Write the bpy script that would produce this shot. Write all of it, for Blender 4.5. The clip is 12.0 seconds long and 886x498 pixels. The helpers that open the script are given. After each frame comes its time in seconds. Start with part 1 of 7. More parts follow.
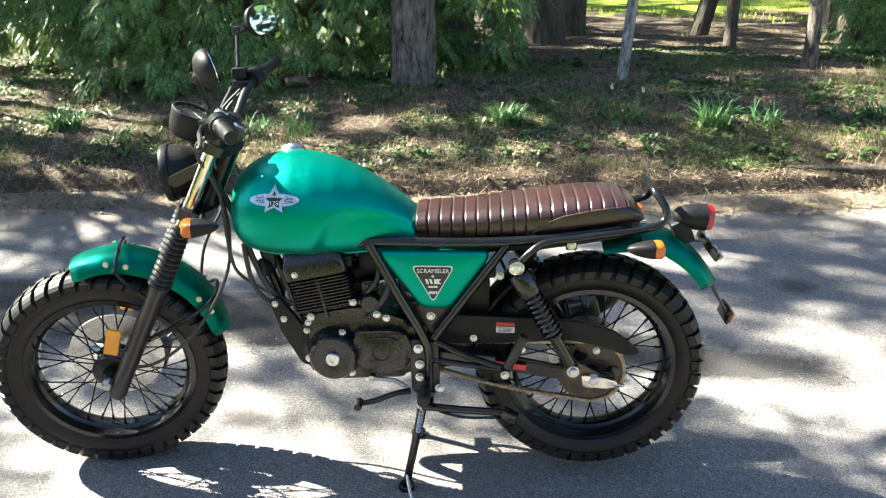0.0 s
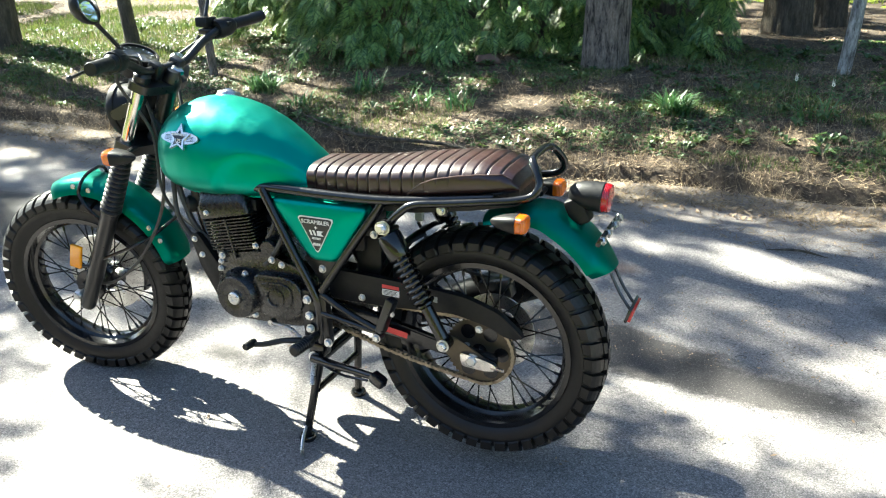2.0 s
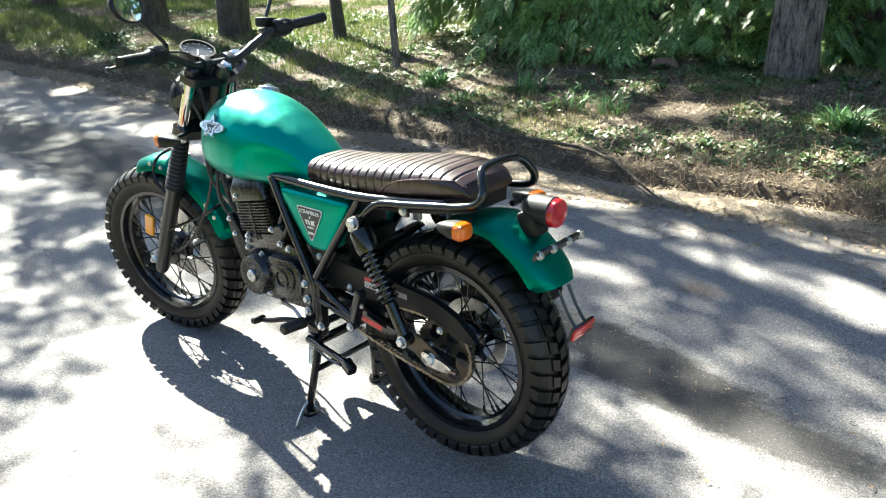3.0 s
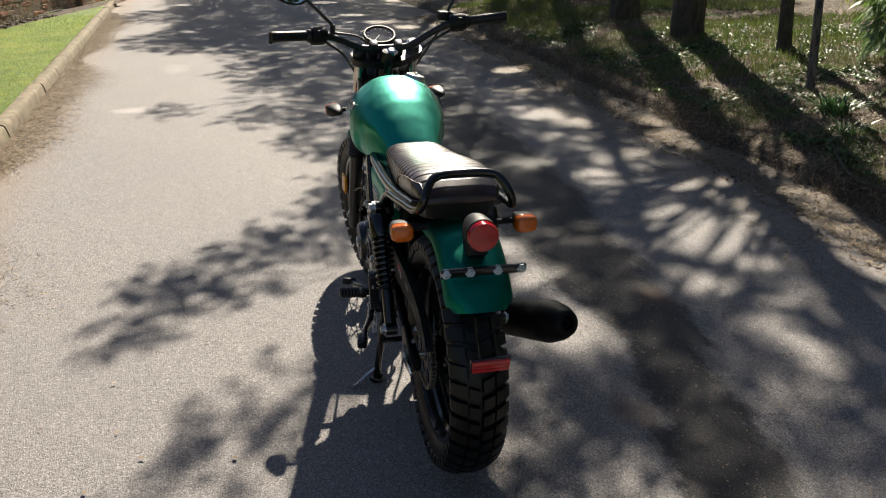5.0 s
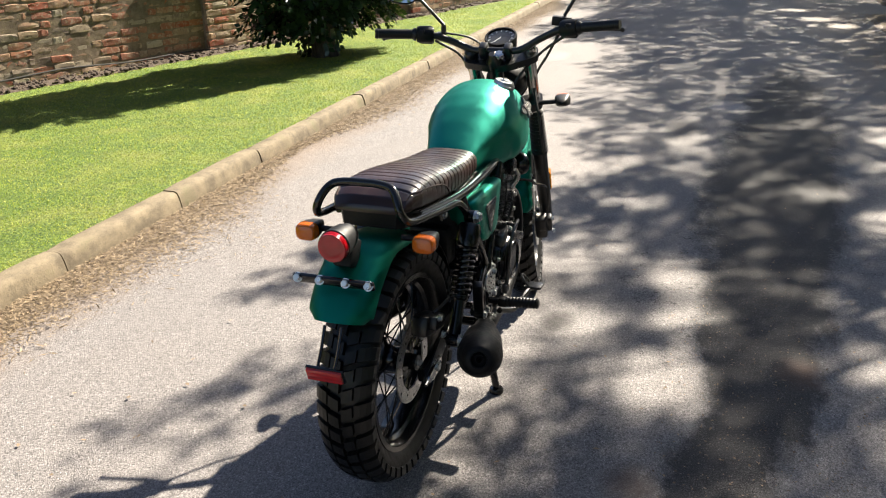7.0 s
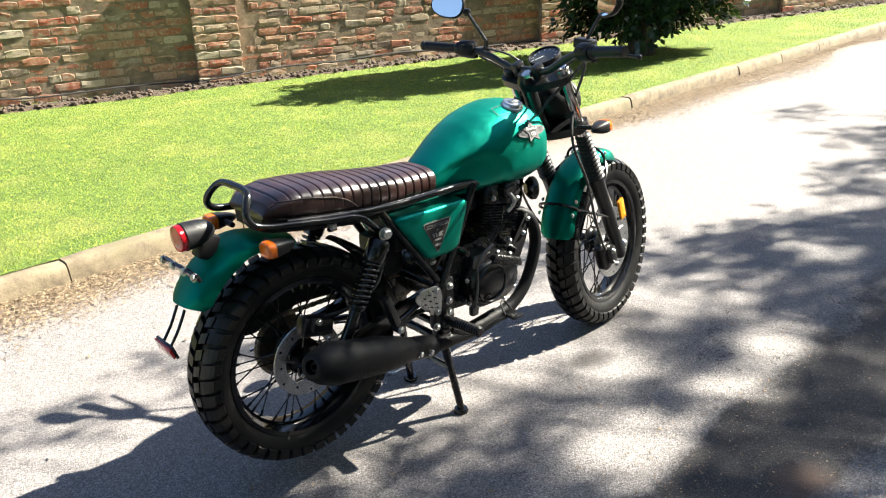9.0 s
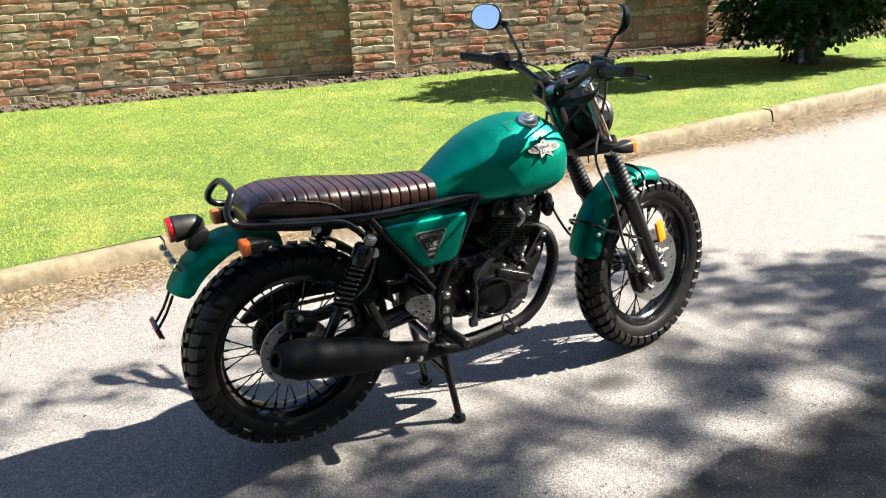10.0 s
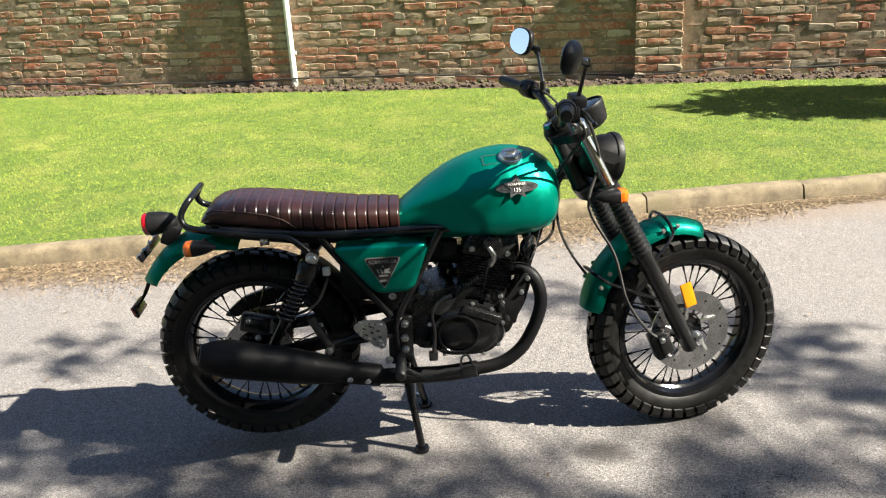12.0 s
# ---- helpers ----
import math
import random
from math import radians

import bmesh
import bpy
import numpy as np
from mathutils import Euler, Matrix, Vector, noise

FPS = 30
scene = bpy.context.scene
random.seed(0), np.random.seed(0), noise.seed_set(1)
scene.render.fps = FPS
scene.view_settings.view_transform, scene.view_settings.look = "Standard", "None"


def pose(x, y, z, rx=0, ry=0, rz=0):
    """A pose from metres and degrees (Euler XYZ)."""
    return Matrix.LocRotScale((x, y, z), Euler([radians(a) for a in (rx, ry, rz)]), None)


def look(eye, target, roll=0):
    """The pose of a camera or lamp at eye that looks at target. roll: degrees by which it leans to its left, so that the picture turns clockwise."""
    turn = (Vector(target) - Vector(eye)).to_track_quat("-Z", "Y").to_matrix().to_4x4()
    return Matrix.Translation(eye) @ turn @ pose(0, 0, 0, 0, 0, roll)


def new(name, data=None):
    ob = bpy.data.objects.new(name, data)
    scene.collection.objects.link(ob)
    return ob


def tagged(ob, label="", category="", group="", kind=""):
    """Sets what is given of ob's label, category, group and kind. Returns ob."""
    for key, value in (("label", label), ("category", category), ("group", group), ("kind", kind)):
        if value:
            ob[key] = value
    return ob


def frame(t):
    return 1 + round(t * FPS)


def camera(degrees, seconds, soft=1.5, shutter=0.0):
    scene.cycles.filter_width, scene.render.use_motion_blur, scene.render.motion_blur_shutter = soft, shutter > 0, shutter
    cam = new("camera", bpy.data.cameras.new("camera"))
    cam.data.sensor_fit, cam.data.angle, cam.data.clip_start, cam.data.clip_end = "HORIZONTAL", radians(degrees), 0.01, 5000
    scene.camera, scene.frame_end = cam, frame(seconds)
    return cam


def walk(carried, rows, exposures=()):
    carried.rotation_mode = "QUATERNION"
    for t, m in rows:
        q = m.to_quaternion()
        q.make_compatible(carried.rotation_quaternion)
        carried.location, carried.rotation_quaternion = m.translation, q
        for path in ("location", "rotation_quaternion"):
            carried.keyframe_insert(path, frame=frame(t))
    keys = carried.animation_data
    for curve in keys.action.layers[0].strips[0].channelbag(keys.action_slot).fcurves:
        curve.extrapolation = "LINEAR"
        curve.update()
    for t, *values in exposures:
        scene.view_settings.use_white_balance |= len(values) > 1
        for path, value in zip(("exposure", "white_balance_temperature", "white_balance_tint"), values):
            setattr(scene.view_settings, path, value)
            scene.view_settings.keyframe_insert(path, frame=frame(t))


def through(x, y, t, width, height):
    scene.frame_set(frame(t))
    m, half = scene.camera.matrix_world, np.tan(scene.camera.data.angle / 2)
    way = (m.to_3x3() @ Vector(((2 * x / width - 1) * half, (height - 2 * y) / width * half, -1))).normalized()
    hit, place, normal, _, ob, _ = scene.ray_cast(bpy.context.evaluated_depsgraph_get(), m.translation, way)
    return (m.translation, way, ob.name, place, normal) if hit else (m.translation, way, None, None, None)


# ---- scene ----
cam = camera(55.4, 12.0, soft=1.15)
U = 0.945  # metres per plan unit
PATH = [
    (0, (-0.008, 0.067, 1.591), (0.028, 1.932, 0.871), -0.3),
    (0.5, (0.178, 0.095, 1.568), (0.099, 1.96, 0.85), -0.4),
    (1, (0.467, 0.098, 1.541), (0.216, 1.948, 0.823), -0.8),
    (1.5, (0.824, 0.123, 1.526), (0.365, 1.932, 0.806), -1.0),
    (2, (1.086, 0.28, 1.469), (0.433, 2.025, 0.742), -1.1),
    (2.5, (1.411, 0.441, 1.451), (0.524, 2.079, 0.724), -1.4),
    (3, (1.737, 0.578, 1.489), (0.595, 2.052, 0.765), -1.7),
    (3.5, (1.993, 0.797, 1.522), (0.613, 2.05, 0.796), -1.8),
    (3.7, (2.088, 0.883, 1.522), (0.622, 2.034, 0.796), -2.0),
    (5.3, (2.525, 1.864, 1.478), (0.699, 2.263, 0.765), 0.2),
    (5.5, (2.54, 1.982, 1.481), (0.699, 2.296, 0.766), 0.1),
    (6, (2.548, 2.309, 1.494), (0.683, 2.361, 0.773), -0.2),
    (6.5, (2.479, 2.656, 1.505), (0.631, 2.421, 0.777), -0.5),
    (7, (2.423, 3.024, 1.516), (0.637, 2.495, 0.788), -1.0),
    (7.2, (2.382, 3.166, 1.525), (0.632, 2.525, 0.797), -1.1),
    (8.8, (1.813, 4.145, 1.584), (0.457, 2.875, 0.844), -1.7),
    (9, (1.729, 4.218, 1.575), (0.423, 2.891, 0.845), -2.0),
    (9.5, (1.488, 4.441, 1.611), (0.346, 2.974, 0.874), -1.9),
    (10, (1.278, 4.609, 1.618), (0.317, 3.013, 0.89), -2.2),
    (10.5, (0.993, 4.723, 1.646), (0.224, 3.028, 0.914), -2.5),
    (11, (0.664, 4.851, 1.671), (0.113, 3.072, 0.942), -3.0),
    (11.5, (0.347, 4.927, 1.673), (0.011, 3.091, 0.953), -3.2),
    (12, (0.033, 4.924, 1.667), (-0.112, 3.062, 0.952), -3.4),
]
walk(cam, [(t, look(Vector(eye) * U, Vector(target) * U, roll)) for t, eye, target, roll in PATH],
     exposures=[(0, 3.26, 6050, 5), (1.5, 3.3, 6000, 3), (2.5, 3.25, 5850, 2), (3.7, 2.86, 6050, 5), (5.3, 1.25, 6400, 13), (6.2, 1.50, 6400, 13), (7.2, 2.15, 6400, 13), (8.8, 2.62, 6100, 10), (12, 2.15, 6200, 10)])

# ---- light ----
SUN_FROM = Vector((-1.11, 0.435, 1.0)).normalized()
world = bpy.data.worlds.new("world")
scene.world = world
world.use_nodes = True
sky = world.node_tree.nodes.new("ShaderNodeTexSky")
sky.sky_type, sky.sun_disc = "NISHITA", False
sky.sun_elevation, sky.sun_rotation = math.asin(SUN_FROM.z), math.atan2(SUN_FROM.x, SUN_FROM.y)
world.node_tree.links.new(sky.outputs[0], world.node_tree.nodes["Background"].inputs[0])
world.node_tree.nodes["Background"].inputs[1].default_value = 0.036
sun = new("sun", bpy.data.lights.new("sun", "SUN"))
sun.data.energy, sun.data.angle, sun.data.color = 5.0, radians(0.5), (1.0, 0.915, 0.735)
sun.matrix_world = look(SUN_FROM * 40, (0, 0, 0))


# ---- materials ----
class Mat:
    """A node material with a principled shader and short helpers."""

    def __init__(self, name, color=(0.5, 0.5, 0.5), rough=0.5, metal=0.0, **sockets):
        self.m = bpy.data.materials.new(name)
        self.m.use_nodes = True
        self.t = self.m.node_tree
        self.b = self.t.nodes["Principled BSDF"]
        self.set("Base Color", (*color, 1))
        self.set("Roughness", rough)
        self.set("Metallic", metal)
        for k, v in sockets.items():
            self.set(k.replace("_", " "), v)
        self.pos = None

    def set(self, key, v):
        self.b.inputs[key].default_value = v

    def node(self, kind, operation="", data_type="", blend_type=""):
        n = self.t.nodes.new(kind)
        if operation:
            n.operation = operation
        if data_type:
            n.data_type = data_type
        if blend_type:
            n.blend_type = blend_type
        return n

    def link(self, a, b):
        self.t.links.new(a, b)

    def coords(self):
        if self.pos is None:
            self.pos = self.node("ShaderNodeNewGeometry").outputs["Position"]
        return self.pos

    def noise(self, scale, detail=4.0, rough=0.6, stretch=None, local=False):
        n = self.node("ShaderNodeTexNoise")
        n.inputs["Scale"].default_value, n.inputs["Detail"].default_value, n.inputs["Roughness"].default_value = scale, detail, rough
        src = self.node("ShaderNodeTexCoord").outputs["Object"] if local else self.coords()
        if stretch:
            mp = self.node("ShaderNodeMapping")
            mp.inputs["Scale"].default_value = stretch
            self.link(src, mp.inputs[0])
            src = mp.outputs[0]
        self.link(src, n.inputs["Vector"])
        return n.outputs["Fac"]

    def ramp(self, fac, stops):
        r = self.node("ShaderNodeValToRGB")
        e = r.color_ramp.elements
        while len(e) < len(stops):
            e.new(0.5)
        for el, (p, c) in zip(e, stops):
            el.position, el.color = p, (*c, 1) if len(c) == 3 else c
        self.link(fac, r.inputs[0])
        return r.outputs[0]

    def grey(self, fac, lo, hi, a=0.3, b=0.7):
        return self.ramp(fac, [(a, (lo,) * 3), (b, (hi,) * 3)])

    def mix(self, fac, a, b, mode="MIX"):
        n = self.node("ShaderNodeMix", data_type="RGBA", blend_type=mode)
        for sock, v in ((n.inputs[0], fac), (n.inputs[6], a), (n.inputs[7], b)):
            if isinstance(v, (int, float)):
                sock.default_value = v
            elif isinstance(v, tuple):
                sock.default_value = (*v, 1)
            else:
                self.link(v, sock)
        return n.outputs[2]

    def color(self, out):
        self.link(out, self.b.inputs["Base Color"])
        return self

    def roughness(self, out):
        self.link(out, self.b.inputs["Roughness"])
        return self

    def bump(self, fac, strength=0.3, dist=0.01):
        n = self.node("ShaderNodeBump")
        n.inputs["Strength"].default_value, n.inputs["Distance"].default_value = strength, dist
        self.link(fac, n.inputs["Height"])
        prev = self.b.inputs["Normal"].links
        if prev:
            self.link(prev[0].from_socket, n.inputs["Normal"])
        self.link(n.outputs[0], self.b.inputs["Normal"])
        return self

    def random(self):
        return self.node("ShaderNodeObjectInfo").outputs["Random"]

    def island(self):
        return self.node("ShaderNodeNewGeometry").outputs["Random Per Island"]


def plain(name, color, rough, metal=0.0, var=0.25, scale=14.0, bump=0.05, **kw):
    """A paint, plastic or metal with slight mottling, uneven gloss and fine relief."""
    m = Mat(name, color, rough, metal, **kw)
    f = m.noise(scale, 5, local=True)
    lo, hi = tuple(c * (1 - var) for c in color), tuple(min(1, c * (1 + var)) for c in color)
    m.color(m.ramp(f, [(0.3, lo), (0.7, hi)]))
    g = m.noise(scale * 7, 3, local=True)
    m.roughness(m.grey(g, max(0.02, rough * 0.8), min(1, rough * 1.25)))
    if bump:
        m.bump(m.noise(scale * 30, 2, local=True), bump, 0.002)
    return m.m


def make_asphalt():
    m = Mat("asphalt", rough=0.82)
    fine = m.noise(230, 2)
    chips = m.noise(95, 3, 0.7)
    mid = m.noise(22, 5)
    cells = m.node("ShaderNodeTexVoronoi")
    cells.inputs["Scale"].default_value = 215
    m.link(m.coords(), cells.inputs["Vector"])
    split = m.node("ShaderNodeSeparateColor")
    m.link(cells.outputs["Color"], split.inputs[0])
    stones = split.outputs[0]
    big = m.noise(0.8, 5)
    c = m.ramp(fine, [(0.30, (0.036, 0.033, 0.030)), (0.5, (0.150, 0.138, 0.122)), (0.66, (0.40, 0.365, 0.318))])
    c = m.mix(0.42, c, m.ramp(stones, [(0.0, (0.05, 0.047, 0.043)), (0.35, (0.13, 0.122, 0.112)), (0.80, (0.21, 0.197, 0.18)), (0.95, (0.27, 0.252, 0.23)), (1.0, (0.50, 0.47, 0.43))]))
    c = m.mix(m.grey(chips, 0.0, 0.40, 0.5, 0.72), c, (0.055, 0.05, 0.045))
    c = m.mix(m.grey(big, 0.0, 0.45, 0.38, 0.7), c, m.ramp(stones, [(0.1, (0.10, 0.088, 0.074)), (0.9, (0.30, 0.268, 0.228))]))
    c = m.mix(m.grey(mid, 0.0, 0.30, 0.52, 0.75), c, (0.08, 0.07, 0.06))
    # an old oily streak along the drive
    xyz = m.node("ShaderNodeSeparateXYZ")
    m.link(m.coords(), xyz.inputs[0])

    def calc(op, u, v):
        n = m.node("ShaderNodeMath", operation=op)
        for k, w in enumerate((u, v)):
            if isinstance(w, (int, float)):
                n.inputs[k].default_value = w
            else:
                m.link(w, n.inputs[k])
        return n.outputs[0]

    wob = calc("MULTIPLY", calc("SUBTRACT", m.noise(2.6, 5), 0.5), 0.8)
    flow = calc("MULTIPLY", calc("SUBTRACT", m.noise(3.0, 6, 0.7, stretch=(0.35, 1, 1)), 0.5), 0.9)
    bend = calc("ADD", calc("MULTIPLY", xyz.outputs[0], 0.10), calc("MULTIPLY", calc("MAXIMUM", xyz.outputs[0], 0.0), 0.20))
    d = calc("ABSOLUTE", calc("SUBTRACT", calc("ADD", calc("ADD", xyz.outputs[1], bend), calc("MULTIPLY", flow, 0.50)), 3.11), 0.0)
    reach = calc("ADD", 0.19, calc("MULTIPLY", calc("MINIMUM", calc("MAXIMUM", calc("MULTIPLY", xyz.outputs[0], -1.0), 0.0), 2.6), 0.10))
    streak = calc("MULTIPLY", calc("MAXIMUM", calc("SUBTRACT", 1.0, calc("DIVIDE", d, reach)), 0.0), calc("MAXIMUM", calc("MINIMUM", calc("MULTIPLY", calc("ADD", xyz.outputs[0], 7.5), 0.35), 1.4), 0.0))
    streak = calc("MULTIPLY", streak, calc("MINIMUM", calc("MAXIMUM", calc("MULTIPLY", calc("SUBTRACT", 1.62, xyz.outputs[0]), 1.3), 0.0), 1.0))
    grit = calc("MULTIPLY", streak, calc("SUBTRACT", calc("MULTIPLY", calc("ADD", m.noise(34, 5, 0.78), m.noise(6.5, 5, 0.7)), 2.0), 1.05))
    c = m.mix(m.grey(grit, 0.0, 0.92, 0.03, 0.42), c, m.ramp(fine, [(0.3, (0.007, 0.0065, 0.006)), (0.62, (0.034, 0.029, 0.026)), (0.74, (0.20, 0.175, 0.15))]))

    def spot(px, py, rx, ry, color, strength):
        """A ragged-rimmed area of other colour: old patches, stains, potholes, plain darker areas."""
        dx = calc("DIVIDE", calc("ADD", calc("SUBTRACT", xyz.outputs[0], px), calc("MULTIPLY", wob, 0.22)), rx)
        dy = calc("DIVIDE", calc("ADD", calc("SUBTRACT", xyz.outputs[1], py), calc("MULTIPLY", wob, -0.18)), ry)
        near = calc("SUBTRACT", 1.0, calc("ADD", calc("MULTIPLY", dx, dx), calc("MULTIPLY", dy, dy)))
        return m.mix(m.grey(calc("MULTIPLY", near, calc("ADD", 0.3, m.noise(30, 5, 0.75))), 0.0, strength, 0.05, 0.75), c, color)

    # the broad near-black ones at x -2.6 and -3.9 simply darken the road
    for px, py, rx, ry, color, strength in (
            (-4.75, 3.18, 0.30, 0.17, (0.36, 0.335, 0.30), 0.8), (-7.2, 1.42, 0.42, 0.18, (0.27, 0.25, 0.22), 0.45), (-5.0, 1.12, 0.16, 0.28, (0.36, 0.33, 0.29), 0.6),
            (-0.61, 2.45, 0.10, 0.075, (0.03, 0.026, 0.023), 0.85), (-2.6, 3.36, 0.72, 0.46, (0.022, 0.020, 0.019), 0.85), (0.33, 2.80, 0.12, 0.10, (0.075, 0.048, 0.036), 0.75), (0.55, 3.62, 0.12, 0.09, (0.10, 0.055, 0.03), 0.6),
            (-0.42, 3.30, 0.14, 0.10, (0.11, 0.06, 0.035), 0.6), (1.62, 3.45, 0.13, 0.10, (0.035, 0.028, 0.024), 0.8), (-3.9, 2.85, 0.5, 0.16, (0.022, 0.020, 0.019), 0.7)):
        c = spot(px, py, rx, ry, color, strength)
    crack = m.node("ShaderNodeTexVoronoi")
    crack.feature = "DISTANCE_TO_EDGE"
    crack.inputs["Scale"].default_value = 2.3
    warp = m.node("ShaderNodeVectorMath", operation="ADD")
    m.link(m.coords(), warp.inputs[0])
    shake = m.node("ShaderNodeTexNoise")
    shake.inputs["Scale"].default_value, shake.inputs["Detail"].default_value = 5.0, 6.0
    m.link(m.coords(), shake.inputs["Vector"])
    m.link(shake.outputs["Color"], warp.inputs[1])
    m.link(warp.outputs[0], crack.inputs["Vector"])
    line = calc("MULTIPLY", calc("LESS_THAN", crack.outputs["Distance"], 0.0065), calc("MULTIPLY", calc("GREATER_THAN", m.noise(0.9, 3), 0.52), calc("GREATER_THAN", xyz.outputs[1], 2.6)))
    c = m.mix(calc("MULTIPLY", line, 0.8), c, (0.018, 0.016, 0.014))
    # dusty brown margin by the bank
    edge = calc("MULTIPLY", calc("SUBTRACT", calc("ADD", xyz.outputs[1], calc("MULTIPLY", wob, 0.8)), 4.1), 1.6)
    c = m.mix(m.grey(edge, 0.0, 0.6, 0.1, 0.9), c, m.ramp(chips, [(0.3, (0.13, 0.095, 0.06)), (0.7, (0.26, 0.205, 0.14))]))
    kerbside = calc("MULTIPLY", calc("SUBTRACT", 0.75, calc("ADD", xyz.outputs[1], calc("MULTIPLY", wob, 0.5))), 2.4)
    c = m.mix(m.grey(kerbside, 0.0, 0.75, 0.05, 0.8), c, m.ramp(chips, [(0.3, (0.10, 0.07, 0.045)), (0.7, (0.25, 0.19, 0.13))]))
    cool = m.node("ShaderNodeVectorMath", operation="MULTIPLY")
    m.link(c, cool.inputs[0])
    cool.inputs[1].default_value = (1.0, 1.0, 1.10)
    m.color(cool.outputs[0])
    m.bump(fine, 0.6, 0.005)
    m.bump(cells.outputs["Distance"], 0.35, 0.004)
    m.bump(chips, 0.45, 0.008)
    m.bump(mid, 0.2, 0.012)
    return m.m


def make_grass(name, a, b, c):
    m = Mat(name, rough=0.6)
    col = m.ramp(m.island(), [(0.0, a), (0.55, b), (1.0, c)])
    col = m.mix(m.grey(m.noise(1.3, 5), 0.0, 0.65, 0.45, 0.68), col, c)
    col = m.mix(m.grey(m.noise(6.0, 4), 0.0, 0.5, 0.5, 0.68), col, tuple(0.75 * x for x in a))
    col = m.mix(m.grey(m.noise(15.0, 4, 0.7), 0.0, 0.55, 0.5, 0.66), col, tuple(0.65 * x for x in a))
    m.color(col)
    tr = m.node("ShaderNodeBsdfTranslucent")
    m.link(col, tr.inputs[0])
    mx = m.node("ShaderNodeMixShader")
    mx.inputs[0].default_value = 0.4
    m.link(m.b.outputs[0], mx.inputs[1])
    m.link(tr.outputs[0], mx.inputs[2])
    m.link(mx.outputs[0], m.t.nodes["Material Output"].inputs[0])
    return m.m


def make_leaf(name, a, b, rough=0.45, through=0.25):
    m = Mat(name, rough=rough)
    col = m.ramp(m.island(), [(0.0, a), (1.0, b)])
    m.color(col)
    tr = m.node("ShaderNodeBsdfTranslucent")
    m.link(col, tr.inputs[0])
    mx = m.node("ShaderNodeMixShader")
    mx.inputs[0].default_value = through
    out = m.t.nodes["Material Output"]
    m.link(m.b.outputs[0], mx.inputs[1])
    m.link(tr.outputs[0], mx.inputs[2])
    m.link(mx.outputs[0], out.inputs[0])
    return m.m


def make_bark(name, dark, light, scale=9):
    m = Mat(name, rough=0.9)
    f = m.noise(scale * 2.2, 6, 0.75, stretch=(1, 1, 0.26))
    g = m.noise(scale * 9, 4, 0.6, stretch=(1, 1, 0.5))
    h = m.noise(scale * 0.4, 3)
    c = m.ramp(f, [(0.40, dark), (0.48, tuple(0.5 * x for x in light)), (0.60, light)])
    c = m.mix(m.grey(g, 0, 0.7, 0.45, 0.7), c, tuple(0.5 * x for x in light))
    c = m.mix(m.grey(h, 0, 0.4), c, dark)
    m.color(c)
    m.bump(f, 1.0, 0.05)
    m.bump(g, 0.8, 0.012)
    return m.m


def make_soil(name, a, b, c, scale=1.0):
    m = Mat(name, rough=0.95)
    f = m.noise(38 * scale, 6, 0.7)
    g = m.noise(3.2 * scale, 5)
    col = m.ramp(f, [(0.3, a), (0.52, b), (0.72, c)])
    m.color(m.mix(m.grey(g, 0.0, 0.6), col, a))
    m.bump(f, 0.8, 0.02)
    m.bump(m.noise(220, 3), 0.5, 0.006)
    return m.m


def make_brick(name="weathered_brick"):
    m = Mat(name, rough=0.9)
    n1 = m.node("ShaderNodeMath", operation="ADD")
    m.link(m.random(), n1.inputs[0])
    m.link(m.island(), n1.inputs[1])
    fr = m.node("ShaderNodeMath", operation="FRACT")
    m.link(n1.outputs[0], fr.inputs[0])
    base = m.ramp(fr.outputs[0], [(0.0, (0.34, 0.085, 0.045)), (0.16, (0.40, 0.17, 0.095)), (0.34, (0.33, 0.125, 0.08)), (0.50, (0.42, 0.225, 0.135)),
                                  (0.66, (0.40, 0.27, 0.175)), (0.80, (0.31, 0.215, 0.145)), (0.92, (0.50, 0.42, 0.31)), (1.0, (0.17, 0.12, 0.095))])
    base = m.mix(m.grey(m.noise(5.0, 5, 0.7), 0.0, 0.75, 0.50, 0.66), base, (0.50, 0.41, 0.295))
    f = m.noise(26, 6, 0.7)
    col = m.mix(m.grey(f, 0.0, 0.85, 0.52, 0.66), base, (0.52, 0.43, 0.31))
    col = m.mix(m.grey(m.noise(38, 5, 0.7), 0.0, 0.85, 0.55, 0.68), col, (0.12, 0.088, 0.064))
    col = m.mix(m.grey(m.noise(1.1, 4), 0.0, 0.30, 0.48, 0.66), col, (0.17, 0.14, 0.105))
    m.color(col)
    m.bump(f, 0.45, 0.004)
    m.bump(m.noise(130, 3), 0.4, 0.002)
    return m.m


def make_stone(name, a, b, moss=None):
    m = Mat(name, rough=0.9)
    f = m.noise(9, 6, 0.65)
    g = m.noise(140, 3)
    col = m.ramp(f, [(0.3, a), (0.7, b)])
    col = m.mix(m.grey(g, 0.0, 0.45, 0.5, 0.75), col, tuple(0.55 * x for x in a))
    if moss:
        col = m.mix(m.grey(m.noise(4.5, 5), 0.0, 0.7, 0.55, 0.72), col, moss)
    m.color(col)
    m.bump(f, 0.4, 0.01)
    m.bump(g, 0.6, 0.003)
    return m.m


